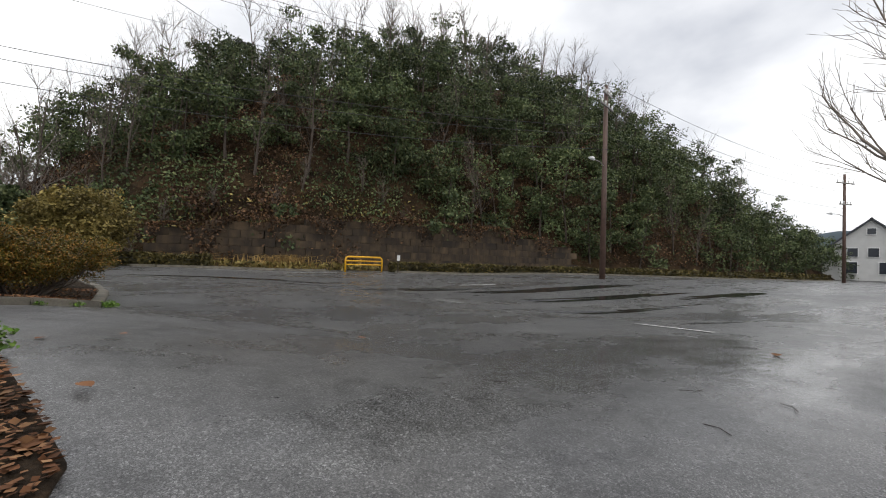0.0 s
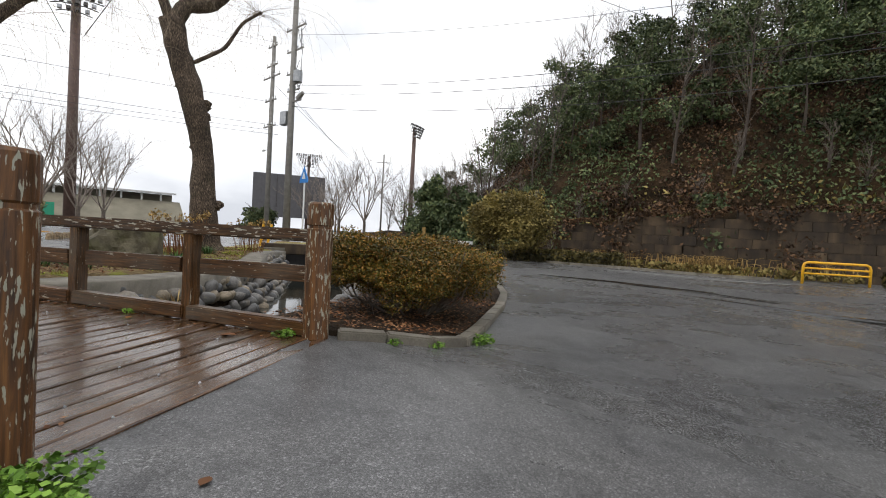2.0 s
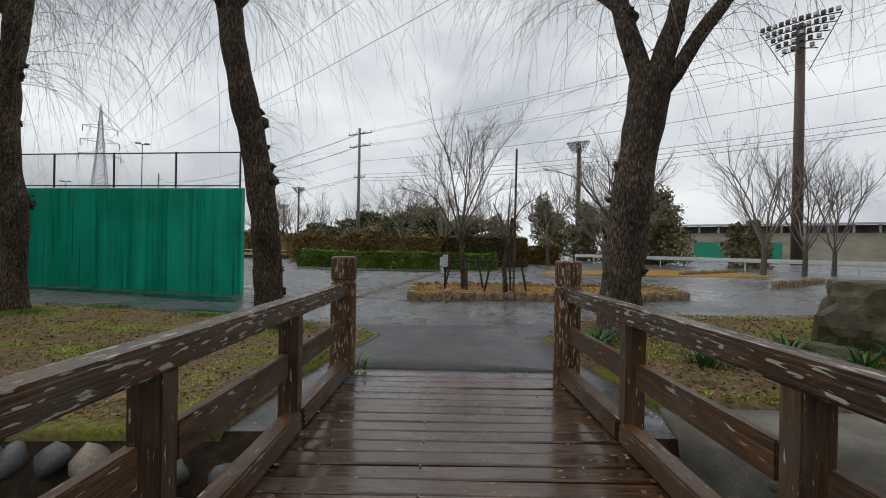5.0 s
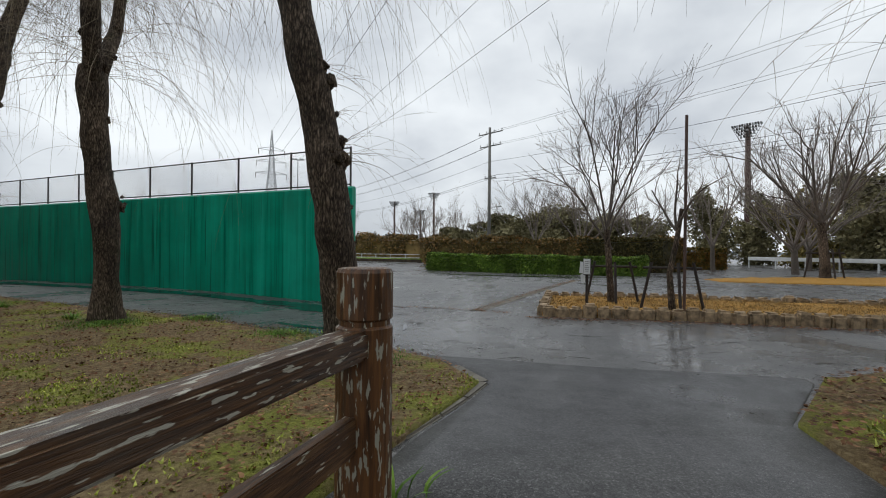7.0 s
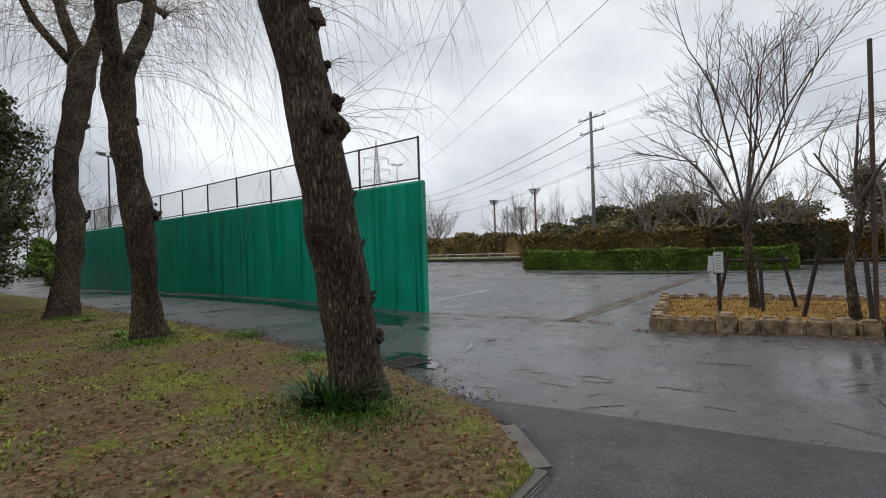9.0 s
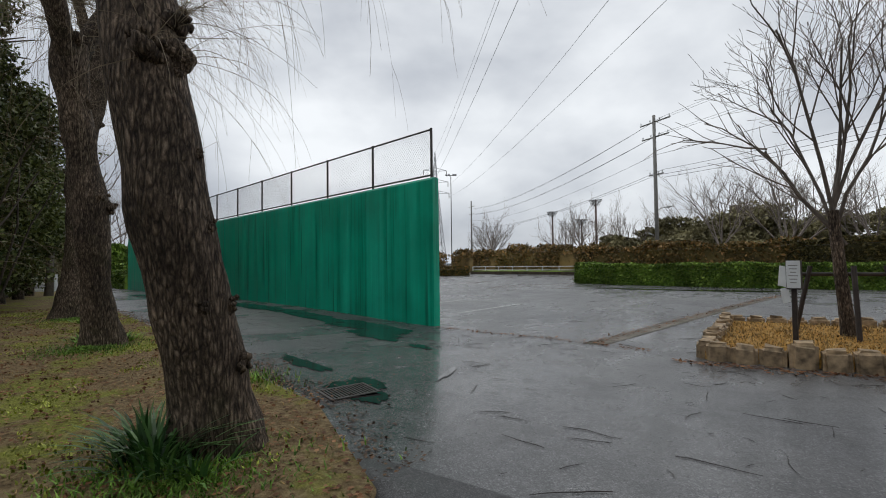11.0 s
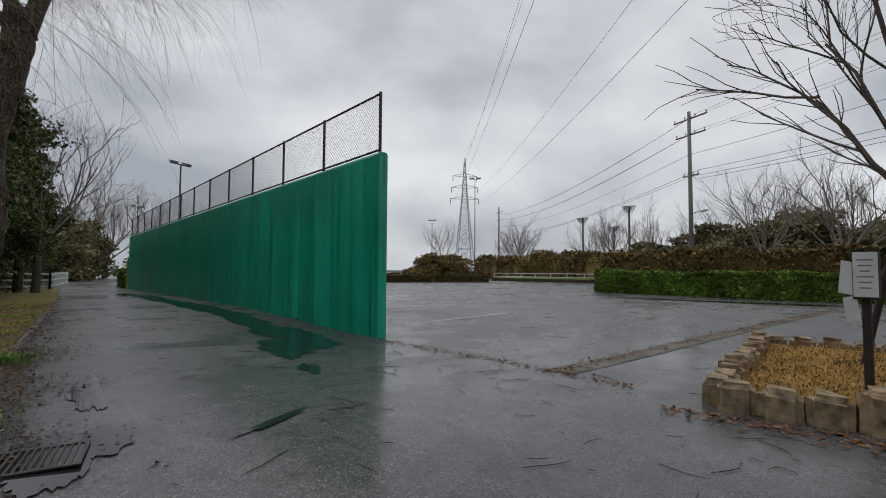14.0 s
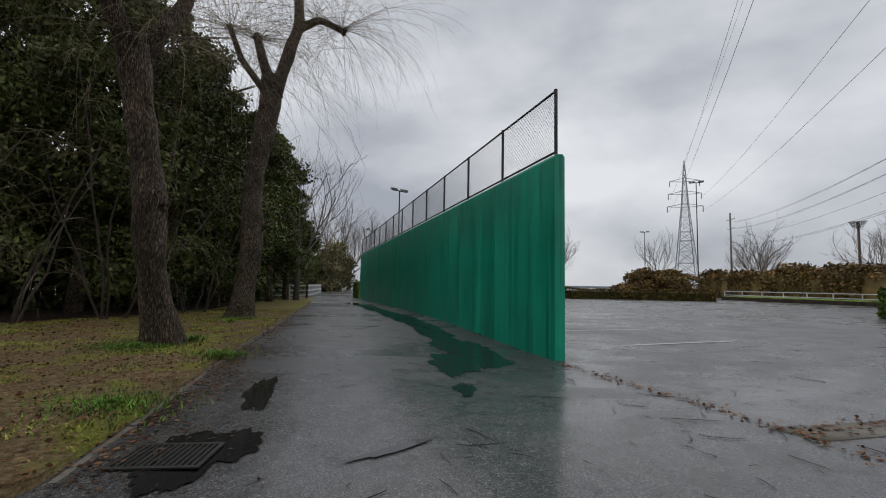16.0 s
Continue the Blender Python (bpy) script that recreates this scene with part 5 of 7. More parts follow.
def utility_pole(at, h, r, arms, label, mat=None, lamp_z=None, arm_turn=0, gear=False):
    t = thing("utility_pole", at, label, "pole", "utility poles", turn=arm_turn)
    part("mast", Geo().tube([(0, 0, -0.5), (0, 0, h)], [r, r * 0.68], 12), mat or M_POLE, t, smooth=True)
    for z, w in arms:
        part("crossarm", Geo().box(w, 0.1, 0.1, pose(0, 0.1, z)), M_POLE, t)
        for k in np.linspace(-w / 2 + 0.1, w / 2 - 0.1, 4):
            part("insulator", Geo().tube([(k, 0.1, z + 0.05), (k, 0.1, z + 0.16), (k, 0.1, z + 0.18), (k, 0.1, z + 0.3)], [0.04, 0.04, 0.07, 0.05], 6), M_WHITE if not gear else M_STEEL, t)
    if lamp_z:
        arm = part("lamp_arm", Geo().tube([(0, 0, lamp_z - 0.25), (0.6, -0.1, lamp_z), (1.4, -0.2, lamp_z + 0.03)], 0.03, 6), M_POLE, t)
        part("lamp_head", Geo().tube([(1.3, -0.2, lamp_z), (1.5, -0.2, lamp_z + 0.05), (1.95, -0.25, lamp_z + 0.02)], [0.07, 0.13, 0.06], 8), M_WHITE, t)
    if gear:
        part("control_box", Geo().box(0.85, 0.5, 1.1, pose(-0.75, -0.1, h * 0.49), 0.06), M_STEEL, t)
        part("transformer", Geo().tube([(0.75, 0, h * 0.62), (0.75, 0, h * 0.62 + 0.85), (0.75, 0, h * 0.62 + 0.95)], [0.36, 0.36, 0.2], 12), M_STEEL, t)
        part("bracket", Geo().box(1.5, 0.12, 0.12, pose(0.3, 0, h * 0.62 - 0.05)), M_POLE, t)
        part("bracket", Geo().box(1.7, 0.12, 0.12, pose(0.5, 0, h * 0.55)), M_POLE, t)
        part("switch", Geo().tube([(0.9, 0, h * 0.55 + 0.1), (1.6, 0, h * 0.55 + 0.5)], [0.2, 0.14], 8), M_POLE, t)
        for k in range(9):
            z0, z1 = h * rng.uniform(0.5, 0.95), h * rng.uniform(0.5, 0.95)
            x0, x1 = rng.uniform(-0.9, 0.9), rng.uniform(-0.2, 1.4)
            part("jumper", Geo().tube([(x0, 0.1, z0), ((x0 + x1) / 2 + rng.uniform(-0.5, 0.7), 0.2, (z0 + z1) / 2), (x1, 0.1, z1)], 0.022, 4), M_CABLE, t)
        for k in range(5):
            part("step_bolt", Geo().tube([(-0.28, 0, 3 + k * 0.9), (0.28, 0, 3 + k * 0.9)], 0.02, 4), M_STEEL, t)
    return t


utility_pole((-20.1, 36.8, 0.2), 20.8, 0.30, [(12.4, 1.8), (13.8, 2.2), (15.6, 2.4), (17.4, 2.8), (20.0, 2.6)], "grey concrete utility pole crowded with switchgear", None, None, -28, True)
utility_pole((-24.2, 40.2, 0.3), 18.2, 0.24, [(10.2, 2.2), (12.5, 2.0), (14.6, 3.0), (15.6, 2.0), (17.3, 1.6)], "tall grey utility pole with stacked crossarms", None, 8.2, 150)
utility_pole((-54.2, -3.6, 0.2), 14.9, 0.20, [(12.9, 3.0), (14.3, 3.4), (9.4, 1.6)], "concrete utility pole with crossarms and a street lamp", None, 6.2, 60)
utility_pole((-110.5, -60.9, 0.2), 18.0, 0.24, [(14.5, 3.0), (16.5, 3.4)], "far utility pole with crossarms", None, None, 60)
utility_pole((25.4, 17.8, 0.2), 12.6, 0.19, [(11.2, 2.0), (12.0, 1.4)], "rusty brown utility pole with a white lamp", M_RUSTPOLE, 7.55, 195)
utility_pole((58.4, 13.5, 0.2), 10.8, 0.17, [(9.9, 2.4), (7.8, 1.6)], "reddish utility pole beside the far house", M_RUSTPOLE, 6.8, 160)
utility_pole((-31.9, 89.7, 0.2), 17.0, 0.2, [(15.4, 3.0), (11.5, 1.2)], "distant utility pole by the road", None, None, 20)
for k, (za, zb, dy) in enumerate(((20.3, 12.3, -1.0), (20.3, 12.3, 0.0), (20.3, 12.3, 1.0), (17.0, 11.4, 0.5), (13.0, 10.2, 0.4), (12.4, 9.6, 0.0), (11.3, 8.6, -0.3))):
    cable((-20.1 + dy, 36.8, za), (25.4, 17.8 + dy, zb), 0.9 + 0.1 * k, 0.011 if k < 4 else 0.017)
    if k in (0, 2, 3, 5):
        cable((25.4, 17.8 + dy, zb), (58.4, 13.5 + dy, zb - 2.0), 0.8, 0.012)
for k, (za, zb) in enumerate(((17.5, 14.5), (17.5, 14.4), (14.9, 13.1), (14.9, 13.0), (12.7, 11.4), (10.4, 9.7), (10.2, 9.5), (9.6, 9.0))):
    cable((-24.2 + (k % 2) * 1.3, 40.2 - (k % 2) * 0.8, za), (-54.2 + (k % 2) * 1.5, -3.6 + (k % 2), zb), 0.9, 0.012 if k < 4 else 0.018)
    if k < 7:
        cable((-54.2 + (k % 2) * 1.5, -3.6 + (k % 2), zb), (-110.5, -60.9 + (k % 2), zb + 1.6), 1.6, 0.017)
for k, dx in enumerate((-1.5, 0.0, 1.2)):
    cable((-20.1 + dx, 36.8, 13.0 - k), (-31.9 + dx, 89.7, 14.8 - k * 1.5), 1.4, 0.016)


def pylon():
    t = thing("pylon", (-168, -117.5, 0), "tall grey lattice electricity pylon in the distance", "pylon", turn=-42)
    H = 51.0
    def half(z):
        return 4.2 * (1 - z / 34) + 1.0 * z / 34 if z < 34 else 1.0 * (1 - (z - 34) / 18) + 0.12
    for sx in (-1, 1):
        for sy in (-1, 1):
            zs = [0, 17, 34, H]
            part("leg", Geo().tube([(sx * half(z), sy * half(z), z) for z in zs], [0.20, 0.17, 0.14, 0.1], 4), M_STEEL, t)
    zs = [0, 6, 11, 15.5, 19.5, 23, 26, 29, 31.5, 34, 37, 40, 43, 46, 49]
    for z0, z1 in zip(zs, zs[1:]):
        g = Geo()
        for s in (-1, 1):
            for q in (-1, 1):
                g.tube([(q * half(z0), s * half(z0), z0), (-q * half(z1), s * half(z1), z1)], 0.09, 3, False)
                g.tube([(s * half(z0), q * half(z0), z0), (s * half(z1), -q * half(z1), z1)], 0.09, 3, False)
            g.tube([(-half(z1), s * half(z1), z1), (half(z1), s * half(z1), z1)], 0.08, 3, False)
        part("lattice_bay", g, M_STEEL, t)
    for z, w in ((33, 6.2), (38, 5.8), (43, 5.2)):
        for s in (-1, 1):
            g = Geo()
            g.tube([(0, 0, z + 1.2), (s * w, 0, z)], 0.12, 4)
            g.tube([(0, 0, z - 0.4), (s * w, 0, z)], 0.12, 4)
            part("crossarm", g, M_STEEL, t)
            part("insulator", Geo().tube([(s * w, 0, z), (s * w, 0, z - 2.2)], 0.16, 5), M_POLE, t)


pylon()
for k, (off, z) in enumerate(((-6, 31), (6, 31), (-5.5, 36), (5.5, 36), (0, 51))):
    ox, oy = off * 0.743, off * 0.669
    cable((-168 + ox * 0.9, -117.5 - oy, z), (140 + ox, 160 - oy, z + 6), 12.0, 0.022, "far high-voltage line crossing the sky", "high_voltage_line")


def light_tower(at, h, w, r, label, turn=0):
    t = thing("light_tower", at, label, "light tower", "stadium light towers", turn=turn)
    part("mast", Geo().tube([(0, 0, -0.5), (0, 0, h)], [r, r * 0.75], 12), M_RUSTPOLE, t, smooth=True)
    rows = 5
    for k in range(rows):
        ww = w * (0.45 + 0.55 * k / (rows - 1))
        z = h - w * 0.42 * (1 - k / (rows - 1)) - 0.2
        part("rack_rail", Geo().tube([(-ww / 2, -r, z), (-ww / 4, -r - w * 0.10, z), (ww / 4, -r - w * 0.10, z), (ww / 2, -r, z)], 0.07 * w / 8, 5), M_DARKMETAL, t)
        m = 4 + 2 * k
        for j in range(m):
            x = (j + 0.5) / m * ww - ww / 2
            part("floodlight", Geo().box(w * 0.055, 0.4, w * 0.06, pose(x, -r - w * 0.10 * (1 - abs(2 * x / ww) * 0.6), z + w * 0.05, -15, 0, 0), 0.05), M_DARKMETAL if (j + k) % 3 else M_STEEL, t)
    for s in (-1, 1):
        part("rack_strut", Geo().tube([(s * w * 0.12, -r, h - w * 0.75), (s * w * 0.5, -r, h)], 0.06 * w / 8, 4), M_DARKMETAL, t)


light_tower((-68.2, 57.0, 0.2), 34.6, 9.5, 0.75, "rust-red stadium floodlight tower with a bowl of lamps", 40)
light_tower((-32.3, 110.7, 0.2), 27.5, 6.2, 0.62, "distant stadium floodlight tower seen from the side", 75)
light_tower((-91.7, 32.4, 0.2), 22.5, 4.5, 0.5, "distant rusty floodlight tower behind trees", 55)
light_tower((-64.5, 118.5, 0.2), 21.5, 7.0, 0.45, "distant floodlight tower beside the scoreboard", 30)
light_tower((-111.5, -38.5, 0.2), 13.5, 2.6, 0.25, "small floodlight mast beyond the car park", 100)
light_tower((-123.4, -35.8, 0.2), 12.3, 3.0, 0.25, "small floodlight mast beyond the car park", 100)
light_tower((-115.0, -29.3, 0.2), 15.8, 3.0, 0.28, "small floodlight mast beyond the car park", 100)


def twin_lamp(at, h, label, turn=0):
    t = thing("street_lamp", at, label, "street lamp", "twin floodlights on poles", turn=turn)
    part("mast", Geo().tube([(0, 0, -0.3), (0, 0, h)], [0.09, 0.06], 8), M_DARKMETAL, t)
    part("crossarm", Geo().box(1.7, 0.08, 0.08, pose(0, 0, h - 0.05, 0, 0, 20)), M_DARKMETAL, t)
    for s in (-0.75, -0.3, 0.45, 0.8):
        part("lamp_head", Geo().box(0.36, 0.26, 0.22, pose(s * 0.94, s * 0.34, h + 0.08, -25, 0, 20), 0.04), M_STEEL, t)


twin_lamp((-25.0, -33.7, 0.1), 9.7, "dark steel lamp pole with twin floodlights")
twin_lamp((-32.4, -71.2, 0.1), 10.4, "far lamp pole with floodlights")
twin_lamp((-92.4, -67.9, 0.1), 13.4, "far lamp pole with floodlights", 112)
twin_lamp((-71.0, -39.0, 0.1), 16.4, "tall lamp pole beside the pylon", 107)

# ---- road signs, guard rails, stadium ----
t = thing("road_sign", (-18.5, 36.6, 0.2), "blue triangular crossing sign on a white post", "sign", turn=-30)
part("post", Geo().tube([(0, 0, -0.3), (0, 0, 6.0)], 0.07, 8), M_WHITE, t)
part("plate", Geo().add([(-0.62, -0.09, 4.95), (0.62, -0.09, 4.95), (0.62, -0.09, 5.2), (0, -0.09, 6.25), (-0.62, -0.09, 5.2), (-0.62, -0.05, 4.95), (0.62, -0.05, 4.95), (0.62, -0.05, 5.2), (0, -0.05, 6.25), (-0.62, -0.05, 5.2)], [(0, 1, 2, 3, 4), (9, 8, 7, 6, 5), (0, 5, 6, 1), (1, 6, 7, 2), (2, 7, 8, 3), (3, 8, 9, 4), (4, 9, 5, 0)]), M_BLUE, t)
part("symbol", Geo().add([(-0.28, -0.10, 5.25), (0.28, -0.10, 5.25), (0, -0.10, 5.85)], [(0, 1, 2)]), M_WHITE, t, "white triangle mark")


def guard_rail(pts, label, z0=0.3, boards=2, h=0.9):
    t = thing("guard_rail", (0, 0, 0), label, "guard rail", "white guard rails")
    for (ax, ay), (bx, by) in zip(pts, pts[1:]):
        L = math.hypot(bx - ax, by - ay)
        for k in range(boards):
            z = z0 + h - 0.12 - k * 0.36
            beam(t, "rail", (ax, ay, z), (bx, by, z), 0.08, 0.22 if boards == 2 else 0.33, M_WHITE, 0.03)
        m = max(int(L / 2.2), 1)
        for i in range(m + 1):
            u = i / m
            x, y = ax + (bx - ax) * u, ay + (by - ay) * u
            part("post", Geo().tube([(x, y + 0.08, z0 - 0.3), (x, y + 0.08, z0 + h)], 0.06, 6), M_WHITE, t)


guard_rail([(-13.6, 28.8), (-11.0, 30.4), (-8.0, 32.0), (-4.5, 35.0)], "white steel guard rail by the culvert", 0.35)
guard_rail([(-56.0, 21.5), (-44.9, 28.6), (-33.0, 36.9), (-24.0, 44.0)], "long white guard rail along the road", 0.4, 1)
t = thing("pipe_rail", (0, 0, 0), "thin white pipe rail beyond the car park", "rail")
for z in (0.75, 1.15):
    part("rail", Geo().tube([(-60.4, -27.9, z), (-58.0, -12.7, z)], 0.04, 6), M_WHITE, t)
for k in range(8):
    part("post", Geo().tube([(-60.4 + 2.4 * k / 7, -27.9 + 15.2 * k / 7, 0), (-60.4 + 2.4 * k / 7, -27.9 + 15.2 * k / 7, 1.17)], 0.05, 6), M_WHITE, t)


tagged(sheet("far_bank", [(-60.2, -28.0), (-57.8, -12.6), (-62.0, -11.0), (-66.0, -27.0)], M_HEDGE, 0.42, 2.5, 0.6, 0.05), "strip of green grass behind the pipe rail", "bank", kind="structure")
t = thing("low_wall", (0, 0, 0), "low dark concrete wall under the pipe rail", "wall")
beam(t, "wall_slab", (-60.1, -28.0, 0.25), (-57.7, -12.6, 0.25), 0.2, 0.62, M_RETAINING, 0.02)


def white_fence():
    t = thing("white_fence", (0, 0, 0), "low white wooden fence beside the path", "fence")
    a, b_ = Vector((-16.6, -29.0, 0.1)), Vector((-19.2, -39.5, 0.1))
    for k in range(9):
        p = a.lerp(b_, k / 8)
        part("post", Geo().box(0.11, 0.11, 1.15, pose(p.x, p.y, 0.6)), M_WHITE, t)
    for z in (0.4, 0.75, 1.1):
        beam(t, "rail", (a.x, a.y, z), (b_.x, b_.y, z), 0.05, 0.11, M_WHITE, 0.005)
    for k, x in enumerate((-16.6, -15.4, -14.2)):
        part("post", Geo().box(0.11, 0.11, 1.15, pose(x, -29.0 - k * 0.02, 0.6)), M_WHITE, t)
    for z in (0.4, 0.75, 1.1):
        beam(t, "rail", (-16.6, -29.0, z), (-14.2, -29.05, z), 0.05, 0.11, M_WHITE, 0.005)


white_fence()


def scoreboard():
    t = thing("scoreboard", (-68.5, 116, 0.2), "big dark scoreboard block behind the stadium", "scoreboard", turn=30)
    part("panel", Geo().box(18.5, 2.5, 11.5, pose(0, 0, 10.0), 0.1), M_BOARD, t)
    for x in (-6, 0, 6):
        part("leg", Geo().box(1.2, 1.2, 4.5, pose(x, 0, 2.2)), M_BOARD, t)
    for x in (-3.2, 3.2):
        part("frame_rib", Geo().box(0.15, 0.1, 11.3, pose(x, -1.3, 10.0)), M_DARKMETAL, t)


scoreboard()


def stadium():
    t = thing("stadium", (-97, 74, 0.2), "low stadium stand with a green field wall", "stadium", turn=54.5)
    part("field_wall", Geo().box(16, 0.5, 3.6, pose(-6, 0, 2.1)), M_STADGREEN, t)
    part("bank", Geo().add([(-26, 0.4, 0), (26, 0.4, 0), (26, 9, 6.2), (-26, 9, 6.2), (-26, 9, 0), (26, 9, 0)], [(0, 1, 2, 3), (3, 2, 5, 4), (0, 3, 4), (1, 5, 2)]), M_STADTAN, t)
    for k in range(12):
        part("roof_post", Geo().box(0.4, 0.4, 2.2, pose(-22 + k * 4, 9.5, 7.2)), M_BUILDING, t)
    part("roof", Geo().box(50, 5, 0.4, pose(0, 10.5, 8.2, 2, 0, 0), 0.05), M_BUILDING, t)
    part("backing", Geo().box(50, 0.6, 8, pose(0, 13, 4)), M_STADTAN, t)


stadium()


def house():
    t = thing("house", (86.5, 17.0, 0.3), "white house with a dark gabled roof beyond the hedge", "house", turn=-78)
    w, d, e, r = 8.0, 9.0, 5.2, 8.6
    part("wall", Geo().add([(-w / 2, 0, 0), (w / 2, 0, 0), (w / 2, 0, e), (0, 0, r), (-w / 2, 0, e), (-w / 2, d, 0), (w / 2, d, 0), (w / 2, d, e), (0, d, r), (-w / 2, d, e)], [(0, 1, 2, 3, 4), (9, 8, 7, 6, 5), (0, 5, 6, 1), (1, 6, 7, 2), (4, 9, 5, 0)]), M_BUILDING, t)
    sl = math.atan2(r - e, w / 2)
    for s in (-1, 1):
        part("roof", Geo().box(math.hypot(w / 2, r - e) + 0.7, d + 0.8, 0.22, pose(s * (w / 4 + 0.15), d / 2, (e + r) / 2 + 0.05, 0, s * math.degrees(sl), 0)), M_ROOF, t)
    for x, z, ww, h in ((-2.0, 3.4, 1.1, 1.2), (0.2, 3.4, 1.1, 1.2), (2.2, 3.4, 1.1, 1.2), (0, 6.6, 0.9, 0.8), (-2.2, 1.0, 1.4, 1.6), (1.5, 1.0, 1.4, 1.6)):
        f = part("window", Geo().box(ww + 0.2, 0.16, h + 0.2, pose(x, -0.03, z + h / 2)), M_WHITE, t)
        part("pane", Geo().box(ww, 0.06, h, pose(x, -0.12, z + h / 2)), M_GLASSDARK, f)


house()
t = thing("house", (84, 24.5, 0.3), "low white outbuilding beside the house", "house", turn=-78)
part("wall", Geo().box(9, 5, 3.2, pose(0, 2, 1.6)), M_BUILDING, t)
part("roof", Geo().box(9.8, 5.8, 0.3, pose(0, 2, 3.35, 4, 0, 0)), M_ROOF, t)
part("door", Geo().box(2.2, 0.1, 2.2, pose(1.5, -0.55, 1.1)), M_DARKMETAL, t)

# ---- more bare trees ----
vase = [g.mesh(nm, m, True) for g, nm, m in zip(bare_tree_geo(21, 2.2, 0.17, 5.2, 8, 0.55, 3, 4), ("trunk", "branchwork", "twigwork"), (M_TWIG, M_PALETWIG, M_PALETWIG))]
round_ = [g.mesh(nm, m, True) for g, nm, m in zip(bare_tree_geo(22, 1.8, 0.20, 4.6, 9, 0.85, 3, 5), ("trunk", "branchwork", "twigwork"), (M_TWIG, M_PALETWIG, M_PALETWIG))]
for k, (x, y, s, kind) in enumerate(((-32.1, 26.7, 1.05, 0), (-32.6, 29.8, 0.95, 0), (-34, 33.0, 0.9, 0), (-42, 20, 1.1, 1), (-46, 16, 1.0, 0), (-50, 24, 1.1, 1),
                                      (-60, 6, 1.3, 1), (-64, 12, 1.2, 1), (-58, 1, 1.1, 0), (-26.4, 59.5, 1.25, 0), (-23.3, 60.9, 1.3, 0), (-19, 64, 1.1, 1), (-36, 70, 1.2, 1), (-30, 66, 1.0, 0), (-52, 40, 1.0, 0),
                                      (-75, -12, 1.1, 1), (-82, -20, 1.2, 1), (-95, -45, 1.4, 1), (-100, -30, 1.4, 1), (-90, -8, 1.3, 0), (-104, -52, 1.3, 1), (-80, 2, 1.4, 1), (-24, -62, 1.4, 0), (-28, -68, 1.5, 1), (-20, -60, 1.2, 0), (-15.3, -24.0, 1.05, 0),
                                      (-35, -75, 1.5, 0), (-44, -80, 1.5, 0), (-70, -70, 1.4, 1), (-110, -80, 1.6, 0), (-6, 47, 1.1, 1), (-10, 52, 1.2, 1))):
    geos = round_ if kind else vase
    bare_tree(geos, (x, y, 0.1), "leafless grey winter tree with fine twigs", 47 * k, s, None, "bare winter trees")


def leafy(at, h, r, n, size, mat, label, seed, name="evergreen_tree", lumps=9, low=0.25, full=False):
    rs = np.random.default_rng(seed)
    t = thing(name, at, label, "tree", "evergreen trees")
    pts = wander((0, 0, -0.2), (0, 0, 1), h * 0.85, 5, 0.05, 0.05, rs)
    g = Geo()
    g.tube(pts, taper(0.06 * h / 2.6, 0.04, 6), 8, False)
    for k in range(7):
        a = rs.uniform(0, 6.28)
        i = rs.integers(2, 6)
        g.tube(wander(pts[i], (math.cos(a), math.sin(a), 0.5), r * 0.8, 3, 0.15, 0.05, rs), [0.05, 0.04, 0.03, 0.015], 5, False)
    part("trunk", g, M_BARK, t)
    p = []
    for k in range(lumps):
        a, q = rs.uniform(0, 6.28), rs.uniform(0.15, 0.85)
        z = h * (low + (0.95 - low) * (k + rs.uniform(0, 1)) / lumps)
        w = 1 - 0.5 * (k / lumps) ** 2
        b_ = r * (rs.uniform(0.45, 0.62) if full else rs.uniform(0.26, 0.46)) * w
        p.append(pts_in_blob(n // lumps, (r * q * w * math.cos(a), r * q * w * math.sin(a), z), (b_, b_, h * 0.17 if full else min(b_ * 0.7, h * 0.12)), 0.6, 0.35))
    p = np.concatenate(p)
    part("crown", quads("crown", leaf_quads(p[p[:, 2] > 0.05], size), mat), mat, t)


# wood beside the path
tagged(sheet("wood_floor", [(-4.6, -5.0), (-6.4, -6.4), (-8.2, -7.9), (-10.0, -9.6), (-11.3, -12.6), (-12.4, -17.6), (-13.9, -24.5), (-15.4, -30.4), (-10.4, -30.4), (-1.8, -22), (1.5, -5.5)], M_SOIL, 0.085, 0.9, 0.2, mound=0.05), "dark bare soil under the wood's edge", "wood floor", kind="structure")


n = 38000
u = rng.uniform(0, 1, n)
x = np.interp(u, [0, 0.3, 0.65, 1], [2.5, -8.0, -13.2, -18.6]) + rng.normal(0, 0.5, n)
y = np.interp(u, [0, 0.3, 0.65, 1], [-9.5, -13.0, -26.0, -50.0]) + rng.normal(0, 0.5, n)
tagged(part("wood_undergrowth", quads("wood_undergrowth", leaf_quads(np.stack([x, y, gz(x, y) + 3.6 * rng.uniform(0, 1, n) ** 1.4], axis=1), 0.17), M_WOODLEAF), M_WOODLEAF), "dark evergreen undergrowth inside the wood", "undergrowth", kind="stuff")


